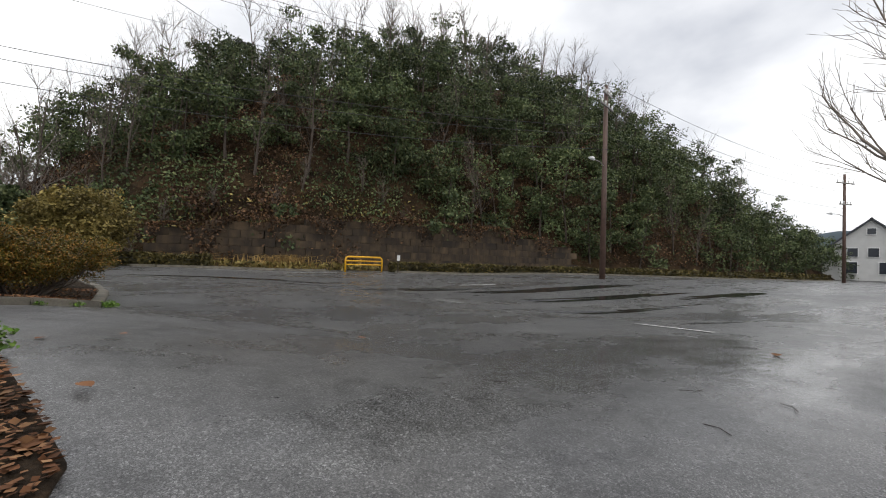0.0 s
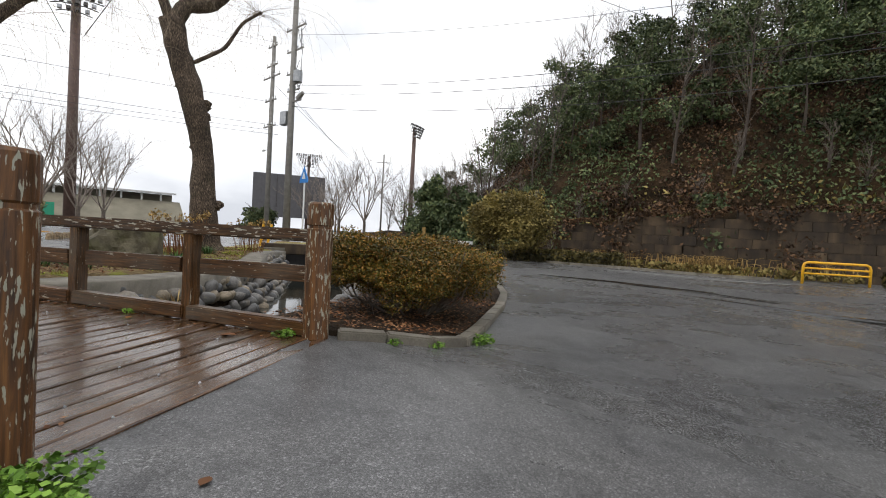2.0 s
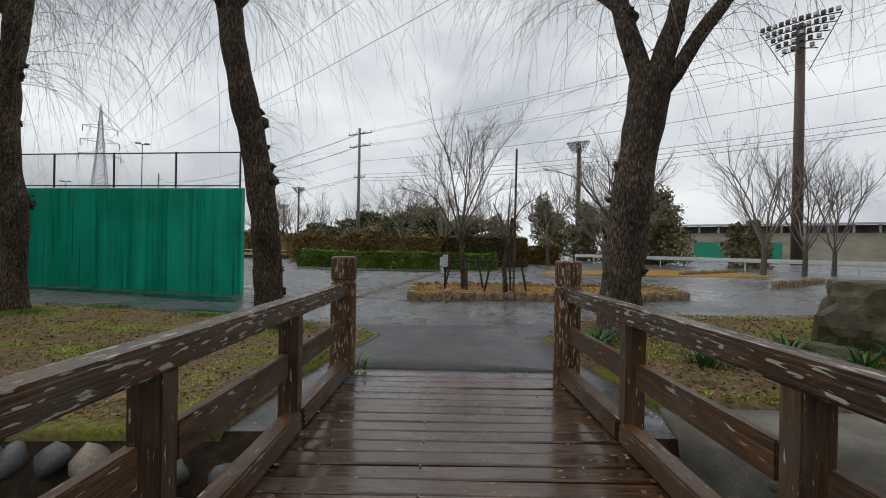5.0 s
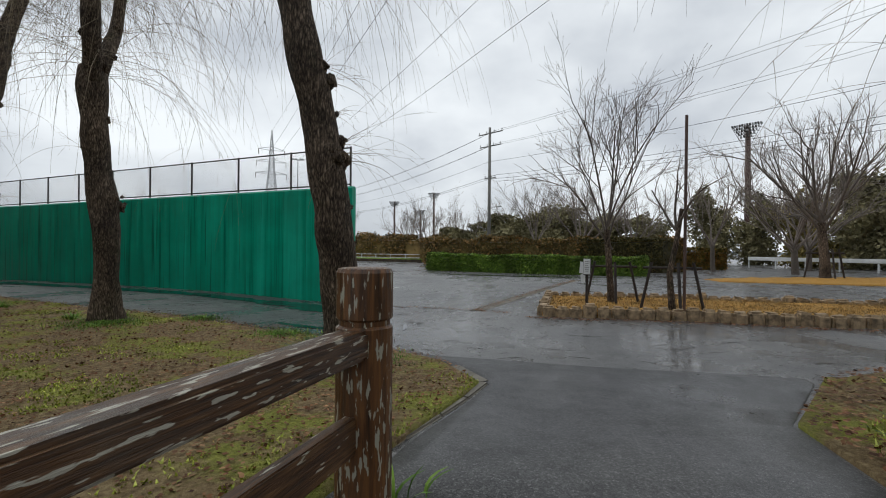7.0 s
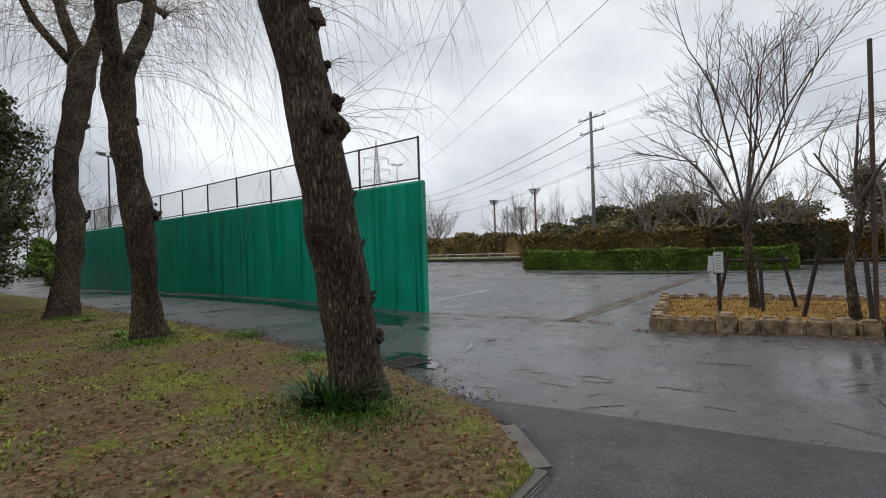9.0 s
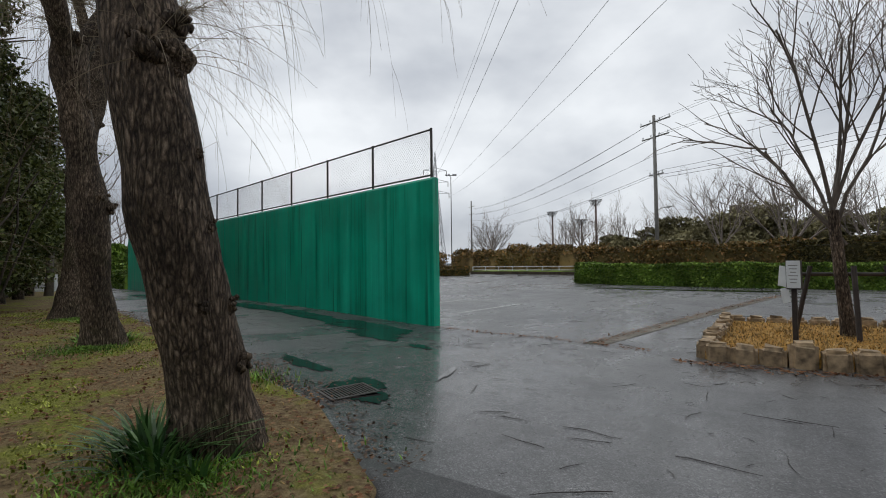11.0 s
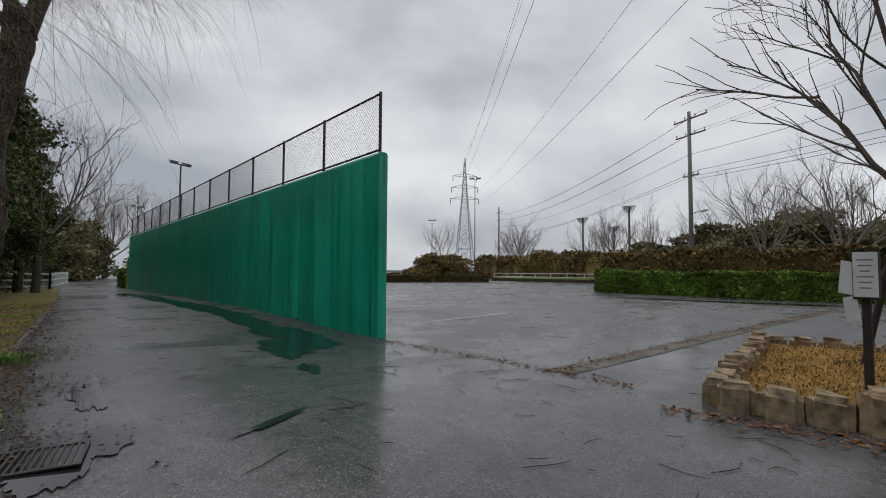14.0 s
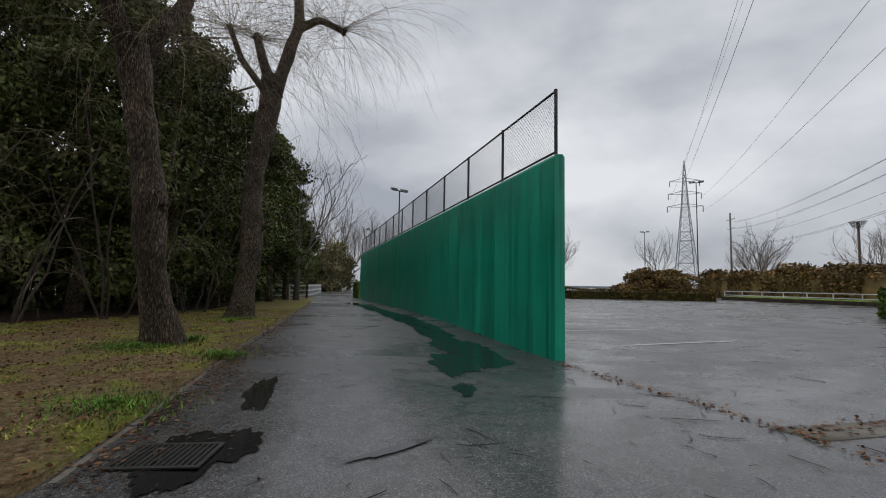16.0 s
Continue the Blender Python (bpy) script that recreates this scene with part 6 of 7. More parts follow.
def arching_shrub(at, stems, h, label, seed):
    """Bare stems that rise and hang over in long switches."""
    rs = np.random.default_rng(seed)
    t = thing("arching_shrub", at, label, "shrub", "bare shrubs at the wood's edge")
    sw = Geo()
    for _ in range(stems):
        a = rs.uniform(0, 6.28)
        pts = wander((0.3 * math.cos(a), 0.3 * math.sin(a), -0.1), (0.28 * math.cos(a), 0.28 * math.sin(a), 1), h * rs.uniform(0.6, 1.0), 6, 0.12, 0.02, rs)
        part("stem", Geo().tube(pts, taper(0.035, 0.012, 7), 6, False), M_DARKTWIG, t)
        for _ in range(9):
            b_ = rs.uniform(0, 6.28)
            withy(sw, pts[int(rs.integers(2, 7))], (math.cos(b_), math.sin(b_), rs.uniform(-0.1, 0.8)), rs.uniform(1.0, 2.8), rs.uniform(0.15, 0.4), rs.uniform(0.005, 0.008), rs, 3)
    part("hanging_canopy", sw, M_WITHY, t)


for k, (x, y, h) in enumerate(((-7.6, -6.9, 5.5), (-9.3, -8.3, 6.5), (-10.9, -10.4, 5.0), (-6.0, -5.9, 6.0))):
    arching_shrub((x, y, gh(x, y) + 0.1), 5, h, "leafless shrub with drooping brown switches at the wood's edge", 300 + k)
k = 0
for x, y, h in ((-10.0, -10.9, 10.5), (-8.0, -10.0, 10.5), (-5.2, -9.6, 11), (-2.0, -9.0, 11), (-11.3, -13.8, 9.5), (-9.4, -13.8, 11), (-6.5, -13.0, 12), (-12.4, -17.2, 9.5), (-10.4, -17.5, 11), (-13.6, -20.8, 9.5), (-11.4, -22, 10.5), (-14.8, -25.2, 9.5),  (-12.4, -27, 9.5), (-15.0, -32, 8), (-16.4, -37, 8.5), (-13.4, -33, 9), (-2.5, -13, 12), (1.5, -8, 11), (-17.4, -43, 8), (-18.6, -50, 8),
                (-7.6, -17, 12.5), (-4, -17.5, 13), (-9, -21, 12), (-8.5, -26, 12), (2.5, -12.5, 12), (-10.5, -31, 12)):
    back = y < -16 and x > -12
    leafy((x, y, 0.2), h, 3.0 if back else 2.6 if y > -19 else 2.1, 6500 if back else 24000, 0.24 if back else 0.092, M_WOODLEAF, "dark evergreen tree at the edge of the wood", 100 + k, lumps=34, low=0.10 if y > -16 or back else 0.22)
    k += 1
for x, y, h, r, m in ((-54.8, 31, 8.5, 3.0, M_OLIVE), (-58, 27, 7, 2.8, M_YELLOWLEAF), (-48, 36, 4.5, 2.0, M_OLIVE), (-76, -5.5, 6.6, 6, M_OLIVE), (-77, 2, 8.0, 6.5, M_OLIVE), (-75, 8.5, 6.4, 5.5, M_OLIVE), (-74, -12, 4.8, 4.5, M_OLIVE), (-72, 22, 9.0, 3.6, M_OLIVE), (-68, 26, 8.0, 3.2, M_OLIVE), (-66, 35, 10.0, 3.6, M_OLIVE), (-76, 15, 6.5, 4, M_OLIVE), (-9.5, 44, 6, 2.6, M_EVERGREEN), (-6.5, 41, 5, 2.4, M_EVERGREEN), (-40, 62, 4, 3.0, M_EVERGREEN), (-84, -60, 4.5, 6, M_REDHEDGE), (-100, -70, 5, 8, M_REDHEDGE), (-60, -75, 4, 5, M_HEDGE), (-30, -58, 4.0, 3, M_HEDGE), (-24.5, -60, 6.5, 3.5, M_OLIVE), (-21.5, -53, 4.5, 2.4, M_OLIVE), (-50, -90, 5, 8, M_REDHEDGE)):
    leafy((x, y, 0.1), h, r, 16000 if r > 4 else 9500, 0.30 if r > 4 else 0.24, m, "rounded shrubby tree in the distance", 200 + k, lumps=18, low=0.05, name="distant_tree", full=True)
    k += 1


# ---- far backdrop: low wooded ridge all round ----
def ridge():
    g = Geo()
    n = 160
    for i in range(n):
        a = 2 * math.pi * i / n
        R = 420
        z = 1.0 + 30 * math.exp(-((a - 0.2) / 0.22) ** 2) + 1.5 * math.sin(a * 11) + 1.0 * math.sin(a * 31)
        for rr, zz in ((R, -2), (R + 10, max(z, 1)), (R + 60, max(z, 1) + 1)):
            g.v.append((rr * math.cos(a), rr * math.sin(a), zz))
    for i in range(n):
        j = (i + 1) % n
        for q in (0, 1):
            g.f.append((i * 3 + q, i * 3 + q + 1, j * 3 + q + 1, j * 3 + q))
    tagged(part("backdrop", g, plain((0.10, 0.13, 0.15), 0.9, 0.3, 0.05)), "low hazy ridge on the horizon", "backdrop", kind="structure")


ridge()


# ---- stream ----
def along(side, off, y0, y1, step):
    """Points beside the stream's middle line: side +1 is its east bank."""
    out = []
    for (ax, ay), (bx, by) in zip(STREAM, STREAM[1:]):
        L = math.hypot(bx - ax, by - ay)
        nx, ny = (by - ay) / L, -(bx - ax) / L
        for u in np.arange(0, 1, step / L):
            x, y = ax + (bx - ax) * u + side * off * nx, ay + (by - ay) * u + side * off * ny
            if y0 <= y <= y1:
                out.append((x, y))
    return out


def stream_water():
    g = Geo()
    w, e = along(-1, 1.45, -38, 22, 1.0), along(1, 1.45, -38, 22, 1.0)
    for (ax, ay), (bx, by) in zip(w, e):
        g.v += [(ax, ay, -0.42), (bx, by, -0.42)]
    for i in range(min(len(w), len(e)) - 1):
        g.f.append((2 * i, 2 * i + 1, 2 * i + 3, 2 * i + 2))
    tagged(part("water", g, M_WATER), "still grey stream water", "water", kind="structure")


stream_water()


def cobble_shape(seed):
    rs = np.random.default_rng(seed)
    bm = bmesh.new()
    bmesh.ops.create_icosphere(bm, subdivisions=2, radius=0.5)
    ph = Vector(rs.normal(size=3) * 3)
    for v in bm.verts:
        v.co *= 1 + 0.34 * noise.noise(v.co * 1.7 + ph) + 0.12 * noise.noise(v.co * 4.5 + ph)
    bmesh.ops.scale(bm, vec=(1.0, 0.75, 0.72), verts=bm.verts)
    me = bpy.data.meshes.new("cobble")
    bm.to_mesh(me)
    bm.free()
    me.polygons.foreach_set("use_smooth", [True] * len(me.polygons))
    me.materials.append(M_COBBLE)
    return me


COBBLES = [cobble_shape(k) for k in range(7)]


def stone_bank(side, y0, y1, label, rows):
    t = thing("stone_bank", (0, 0, 0), label, "stone bank", "cobble banks of the stream")
    k = 0
    for r, (off, z) in enumerate(rows):
        for x, y in along(side, off, y0 + 0.1 * r, y1, 0.27):
            s = rng.uniform(0.20, 0.43)
            ob = part("cobble", COBBLES[k % 7], M_COBBLE, t)
            ob.matrix_basis = Matrix.LocRotScale((x + rng.uniform(-0.06, 0.06), y + rng.uniform(-0.05, 0.05), z + rng.uniform(-0.05, 0.05)), Euler(tuple(rng.uniform(-0.6, 0.6, 2)) + (rng.uniform(0, 6.3),)), (s, s * rng.uniform(0.8, 1.1), s * rng.uniform(0.85, 1.15)))
            k += 1


stone_bank(-1, 7.3, 20.5, "wet rounded grey cobbles stacked as a stream bank", [(1.62, 0.36), (1.42, 0.20), (1.25, 0.0), (1.12, -0.22), (1.0, -0.42)])
stone_bank(1, 7.4, 20.5, "rounded cobbles on the bank under the shrubs", [(1.55, 0.28), (1.35, 0.05), (1.15, -0.2), (1.0, -0.42)])
stone_bank(-1, -2.5, 4.6, "rounded cobbles on the bank beside the lawn", [(1.60, 0.38), (1.40, 0.15), (1.2, -0.12), (1.0, -0.4)])

t = thing("stepping_slab", (-3.35, 8.7, -0.32), "flat wet concrete slab in the stream bed", "slab", turn=12)
part("slab", Geo().box(1.7, 1.5, 0.35, None, 0.05), M_CONCRETE, t)


def culvert():
    t = thing("culvert", (-9.3, 21.9, 0), "dark concrete culvert mouth under the road", "culvert", turn=35)
    part("lintel", Geo().box(4.6, 0.5, 0.45, pose(0, 0, 0.55), 0.03), M_RETAINING, t)
    for s in (-1, 1):
        part("abutment", Geo().box(1.1, 0.6, 1.8, pose(s * 1.9, 0, -0.3), 0.03), M_CONCRETE, t)
    # near-black block fills the opening, in place of the shade inside
    part("mouth", Geo().box(2.9, 0.3, 1.6, pose(0, 0.75, -0.3)), M_CABLE, t)


culvert()


def boulder(at, size, label, seed):
    bm = bmesh.new()
    bmesh.ops.create_icosphere(bm, subdivisions=4, radius=0.5)
    for v in bm.verts:
        p = v.co.normalized()
        f = 1 + 0.35 * noise.noise(p * 1.6 + Vector((seed, 0, 0))) + 0.10 * noise.noise(p * 5 + Vector((seed, 3, 0))) + 0.04 * noise.noise(p * 13)
        v.co = Vector((max(min(p.x * f, 0.85), -0.85) * size[0] / 1.5, p.y * f * size[1] / 1.5, max(min(p.z * f, 0.72), -0.7) * size[2] / 1.4))
    me = bpy.data.meshes.new("boulder")
    bm.to_mesh(me)
    bm.free()
    me.materials.append(M_ROCK)
    ob = new("boulder", me)
    ob.matrix_basis = pose(*at, 0, 0, 35)
    tagged(ob, label, "rock")


boulder((-8.45, 11.65, 0.84), (1.2, 1.0, 1.15), "big mossy brown boulder on the lawn", 2)
boulder((-8.0, 10.5, 0.5), (0.5, 0.4, 0.35), "small half-buried mossy rock", 5)


# ---- plants ----
def strap_clump(at, n, length, label, mat=None, seed=0, wide=0.022):
    """A clump of arching strap leaves."""
    rs = np.random.default_rng(seed)
    g = Geo()
    for _ in range(n):
        a, r = rs.uniform(0, 6.28), rs.uniform(0, 0.22)
        L, lean = length * rs.uniform(0.6, 1.15), rs.uniform(0.3, 1.05)
        c, s = math.cos(a), math.sin(a)
        w = wide * rs.uniform(0.7, 1.2)
        rows = []
        for k in range(5):
            u = k / 4
            d = r + lean * L * u * u
            z = L * (u - 0.32 * lean * u * u * 1.6)
            ww = w * (1 - u ** 3) * 0.5 + 0.001
            rows += [(c * d - s * ww, s * d + c * ww, z), (c * d + s * ww, s * d - c * ww, z)]
        g.add(rows, [(2 * k, 2 * k + 1, 2 * k + 3, 2 * k + 2) for k in range(4)])
    ob = part("strap_leaf_plant", g, mat or M_HEDGE)
    ob.matrix_basis = pose(*at)
    tagged(ob, label, "plant", "strap-leaved clumps")


for k, (x, y, n, L) in enumerate(((-9.86, 2.98, 130, 0.42), (-9.90, 2.72, 90, 0.40), (-9.95, 3.25, 40, 0.26), (-8.55, 7.95, 70, 0.34), (-8.1, 7.7, 45, 0.28), (-7.7, 9.3, 80, 0.36), (-8.1, 10.1, 90, 0.4), (-8.9, 9.6, 60, 0.36), (-8.0, 12.6, 70, 0.36), (-7.8, 11.2, 70, 0.34), (-7.2, 8.6, 90, 0.38), (-6.8, 9.3, 80, 0.36), (-7.4, 10.4, 90, 0.38), (-6.9, 10.9, 70, 0.34),
                                  (-8.7, 14.5, 80, 0.36), (-9.3, 14.9, 70, 0.34), (-7.0, 4.95, 18, 0.2), (-11.1, -2.4, 60, 0.22), (-11.55, -2.5, 50, 0.2), (-11.1, -3.0, 45, 0.2), (-12.0, -6.5, 40, 0.2))):
    strap_clump((x, y, gh(x, y) + 0.02), n, L, "dark green clump of strap-shaped leaves in the turf", M_STRAP if k < 16 else M_WEED, k)
strap_clump((-4.75, 8.35, 0.0), 140, 0.42, "yellow-green grass tuft among the cobbles", M_GRASS, 40, 0.012)
strap_clump((-4.9, 9.3, 0.05), 60, 0.35, "straw-coloured grass tuft among the cobbles", M_DRYGRASS, 41, 0.012)


def dry_stems(at, n, h, spread, label, seed):
    rs = np.random.default_rng(seed)
    t = thing("dry_shrub", at, label, "shrub", "withered hydrangea stems")
    for _ in range(n):
        a, q = rs.uniform(0, 6.28), rs.uniform(0, 1)
        d = (math.cos(a) * 0.35 * q, math.sin(a) * 0.35 * q, 1)
        pts = wander((spread * q * math.cos(a) * 0.5, spread * q * math.sin(a) * 0.5, -0.05), d, h * rs.uniform(0.55, 1.1), 4, 0.07, 0.03, rs)
        stem = part("stem", Geo().tube(pts, taper(0.009, 0.005, 5), 4, False), M_LITTER, t)
        if rs.uniform() < 0.6:
            tuft = np.array(pts[-1]) + rng.normal(0, 0.045, (22, 3))
            part("withered_head", quads("withered_head", leaf_quads(tuft, 0.05), M_DRYGRASS), M_DRYGRASS, stem)


dry_stems((-8.75, 13.5, 0.5), 60, 1.15, 1.0, "withered reddish hydrangea stems beside the boulder", 1)
dry_stems((-9.2, 17.0, 0.5), 40, 1.1, 0.9, "withered stems behind the willow", 2)
dry_stems((-9.9, 15.2, 0.5), 24, 0.9, 0.5, "pale withered flower stems at the willow's foot", 3)


def inside(px, py, poly):
    hit = np.zeros(len(px), bool)
    for (ax, ay), (bx, by) in zip(poly, poly[1:] + poly[:1]):
        cross = ((ay > py) != (by > py)) & (px < (bx - ax) * (py - ay) / (by - ay + 1e-12) + ax)
        hit ^= cross
    return hit


def scatter(poly, n, box=None):
    xs, ys = [q[0] for q in poly], [q[1] for q in poly]
    x0, x1, y0, y1 = box or (min(xs), max(xs), min(ys), max(ys))
    x, y = rng.uniform(x0, x1, n), rng.uniform(y0, y1, n)
    ok = inside(x, y, poly)
    return x[ok], y[ok]


def patchy(x, y, scale, seed):
    return np.array([noise.noise(Vector((a * scale, b_ * scale, seed))) for a, b_ in zip(x, y)])


def blades(x, y, z, h, mat, name, label, lean=0.5, wide=0.006):
    n = len(x)
    a = rng.uniform(0, 6.28, n)
    hh = h * rng.uniform(0.5, 1.3, n)
    l = rng.uniform(0.1, lean, n) * hh
    base = np.stack([x, y, z], axis=1)
    side = np.stack([-np.sin(a), np.cos(a), np.zeros(n)], axis=1) * wide
    mid = base + np.stack([np.cos(a) * l * 0.4, np.sin(a) * l * 0.4, hh * 0.6], axis=1)
    tip = base + np.stack([np.cos(a) * l * 1.4, np.sin(a) * l * 1.4, hh], axis=1)
    v = np.stack([base - side, base + side, mid + side * 0.8, mid - side * 0.8], axis=1)
    w = np.stack([mid - side * 0.8, mid + side * 0.8, tip + side * 0.1, tip - side * 0.1], axis=1)
    tagged(part(name, quads(name, np.concatenate([v, w]), mat), mat), label, "grass", kind="stuff")


def litter(x, y, z, size, mat, name, label):
    tagged(part(name, quads(name, leaf_quads(np.stack([x, y, z + rng.uniform(0.004, 0.02, len(x))], axis=1), size, 0.93, 1.3), mat), mat), label, "leaves", kind="stuff")


TOP = 0.06
x, y = scatter(LAWN_WEST, 90000, (-15, -5.5, -12, 4.8))
q = patchy(x, y, 0.9, 2.0) + 0.6 * patchy(x, y, 3.1, 5.0)
keep = q > 0.14
blades(x[keep], y[keep], gz(x[keep], y[keep]) + TOP - 0.012, 0.03, M_GRASS, "moss_and_grass", "short yellow-green grass and moss on the lawn", 0.9, 0.009)
k2 = (q <= 0.30) & (rng.uniform(size=len(q)) < 0.62)
litter(x[k2], y[k2], gz(x[k2], y[k2]) + TOP, 0.028, M_LITTER, "leaf_litter", "small brown fallen leaves on the lawn")
k3 = rng.uniform(size=len(q)) < 0.25
blades(x[k3], y[k3], gz(x[k3], y[k3]) + TOP - 0.012, 0.022, M_DRYGRASS, "dead_grass", "flattened straw-coloured dead grass", 1.6, 0.005)
for cx, cy, r_, n in ((-9.9, 3.2, 0.85, 2600), (-10.9, -2.0, 0.8, 2200), (-12.2, -7.6, 0.9, 1500), (-11.3, 1.2, 0.6, 900), (-12.0, -1.0, 0.5, 700)):
    q, a = np.abs(rng.normal(0, 0.45, n)) * r_, rng.uniform(0, 6.28, n)
    x, y = cx + q * np.cos(a), cy + q * np.sin(a)
    blades(x, y, gz(x, y) + 0.04, 0.055, M_WEED, "grass_tufts", "fresh green grass tufts at a willow's foot", 1.0, 0.006)
x, y = scatter(LAWN_NORTH, 55000, (-13.5, -5.6, 7, 20))
q = patchy(x, y, 0.8, 9.0)
keep = q > 0.10
blades(x[keep], y[keep], gz(x[keep], y[keep]) + TOP + 0.01, 0.05, M_GRASS, "moss_and_grass", "short green grass beside the stream", 0.9, 0.007)
k2 = rng.uniform(size=len(q)) < 0.8
litter(x[k2], y[k2], gz(x[k2], y[k2]) + TOP + 0.02, 0.036, M_LITTER, "leaf_litter", "russet fallen leaves under the willows")
x, y = scatter(SHRUB_BED, 4200, (-2.4, 0, 7.2, 12))
litter(x, y, gz(x, y) + 0.10, 0.032, M_LITTER, "leaf_litter", "russet fallen leaves in the shrub bed")
x, y = scatter(BED, 16000)
blades(x, y, gz(x, y) + 0.15, 0.04, M_DRYGRASS, "dead_grass", "tufted straw grass in the island bed", 1.4, 0.007)
n = 900
y = np.linspace(4.6, 12, n)
x = -15.72 - (y - 4.95) * 0.07 + np.abs(rng.normal(0, 0.16, n))
litter(x, y, gz(x, y), 0.04, M_LITTER, "leaf_litter", "russet leaves along the stone edging")

# wet leaves swept against the lawn's kerb, added to darken the too bright asphalt there
for (ax, ay), (bx, by), n in (((-10.6, 4.0), (-11.4, 2.6), 350), ((-11.4, 2.6), (-12.3, -2.1), 2200), ((-12.3, -2.1), (-13.7, -9.5), 1800)):
    u = rng.uniform(0, 1, n)
    x, y = ax + (bx - ax) * u - np.abs(rng.normal(0, 0.26, n)) * (1 + 0.5 * np.sin(u * 17)), ay + (by - ay) * u
    litter(x, y, gz(x, y), 0.024, M_BROWNLEAF, "leaf_litter", "dark wet leaves swept against the lawn kerb")

# leafy verge where the walk starts
VERGE = [(-1.25, 4.50), (-0.8, 4.4), (-0.52, 3.8), (-0.12, 2.4), (-0.42, 1.0), (-0.65, -1.5), (-2.2, -1.5), (-2.15, 4.3)]
tagged(sheet("verge", VERGE, M_SOIL, 0.02, 0.4, 0.1, mound=0.03), "dark soil verge covered with leaves", "verge", kind="structure")
x, y = scatter(VERGE, 12000)
litter(x, y, gz(x, y) + 0.05, 0.04, M_LITTER, "leaf_litter", "wet brown and russet leaves on the verge")


def weed(at, n, r, label, seed, size=0.05):
    c = np.array([0, 0, r * 0.35])
    pts = pts_in_blob(n, c, (r, r, r * 0.45), 0.4, 0.3)
    pts[:, 2] = np.abs(pts[:, 2])
    ob = part("weed", quads("weed", leaf_quads(pts, size, 0.6, 1.3), M_WEED), M_WEED)
    ob.matrix_basis = pose(*at)
    tagged(ob, label, "plant", "low green weeds")


for k, (x, y, n, r, sz) in enumerate(((-0.95, 4.35, 1500, 0.24, 0.03), (-0.72, 4.05, 1100, 0.20, 0.03), (-1.1, 3.9, 1100, 0.26, 0.032), (-0.7, 3.55, 500, 0.15, 0.028), (-1.62, 7.0, 200, 0.10, 0.026), (-0.02, 8.6, 260, 0.13, 0.028), (-0.05, 8.35, 150, 0.10, 0.026), (-0.35, 7.62, 90, 0.08, 0.022), (-0.7, 7.38, 90, 0.07, 0.022), (-3.3, 6.98, 60, 0.06, 0.022))):
    weed((x, y, gh(x, y) + (0.03 if k < 4 else 0.0)) if k != 9 else (x, y, deck_z(x)), n, r, "small bright green weed", k, sz)

# leaves on the deck's edges and single leaves on the asphalt
n = 260
x = rng.uniform(-6.7, -1.5, n)
y = np.where(rng.uniform(size=n) < 0.5, 6.98 - np.abs(rng.normal(0, 0.10, n)), 4.92 + np.abs(rng.normal(0, 0.10, n)))
litter(x, y, np.array([deck_z(a) for a in x]), 0.03, M_LITTER, "leaf_litter", "small leaves caught along the deck edges")
M_ORANGELEAF = plain((0.55, 0.17, 0.03), 0.4, 0.3, 30)


def big_leaf(at, size, turn, mat):
    g = Geo()
    m = 9
    for i in range(m):
        u = i / (m - 1)
        w = math.sin(math.pi * min(u * 0.95 + 0.03, 1)) ** 0.8 * 0.36
        for s in (-1, 0, 1):
            g.v.append(((u - 0.5) * size, s * w * size, 0.004 + size * (0.05 * abs(s) + 0.04 * (1 + math.sin(4 * u)))))
    for i in range(m - 1):
        for j in (0, 1):
            g.f.append((i * 3 + j, i * 3 + j + 1, (i + 1) * 3 + j + 1, (i + 1) * 3 + j))
    ob = part("fallen_leaf", g, mat, smooth=True)
    ob.matrix_basis = pose(*at, 0, 0, turn)
    tagged(ob, "single curled fallen leaf on the wet ground", "leaf", "single fallen leaves")


for k, (x, y, s) in enumerate(((2.84, 5.84, 0.13), (-0.42, 4.6, 0.09), (-0.62, 4.85, 0.07), (0.1, 4.9, 0.06), (6.4, 2.1, 0.14), (-0.25, 2.55, 0.16), (-0.1, 3.2, 0.12))):
    big_leaf((x, y, gh(x, y) + (0.03 if k > 4 else 0)), s, 50 * k, M_ORANGELEAF if k in (0, 3) else M_LITTER)
for x, y, s in ((-2.6, 5.55, 0.07), (-2.0, 6.75, 0.12), (-4.4, 6.4, 0.06), (-3.1, 6.8, 0.08)):
    big_leaf((x, y, deck_z(x) + 0.002), s, 80 * x, M_ORANGELEAF if s < 0.1 else M_LITTER)

# ---- twigs on the asphalt ----
g = Geo()
rs_ = np.random.default_rng(77)
for k in range(620):
    if k < 520:
        x, y = rs_.uniform(-16.5, -9.8), rs_.uniform(-7, 8.5)
        if y < 3.2 and x > -12.4 - (2.6 - y) * 0.2:
            continue
    else:
        x, y = rs_.uniform(-26, -16.5), rs_.uniform(-1, 5)
    L = 0.05 + 0.45 * rs_.uniform() ** 2.5
    a = rs_.uniform(0, 6.28) if k % 3 else rs_.normal(1.9, 0.3)
    c, s = math.cos(a), math.sin(a)
    pts, cx, cy = [], x, y
    for i in range(6):
        pts.append((cx, cy, gh(cx, cy) + 0.008))
        a += rs_.normal(0, 0.2)
        cx, cy = cx + math.cos(a) * L / 5, cy + math.sin(a) * L / 5
    q = 0.55 + 0.9 * L
    g.tube(pts, [0.0028 * q, 0.0034 * q, 0.0036 * q, 0.003 * q, 0.0026 * q, 0.0016 * q], 4)
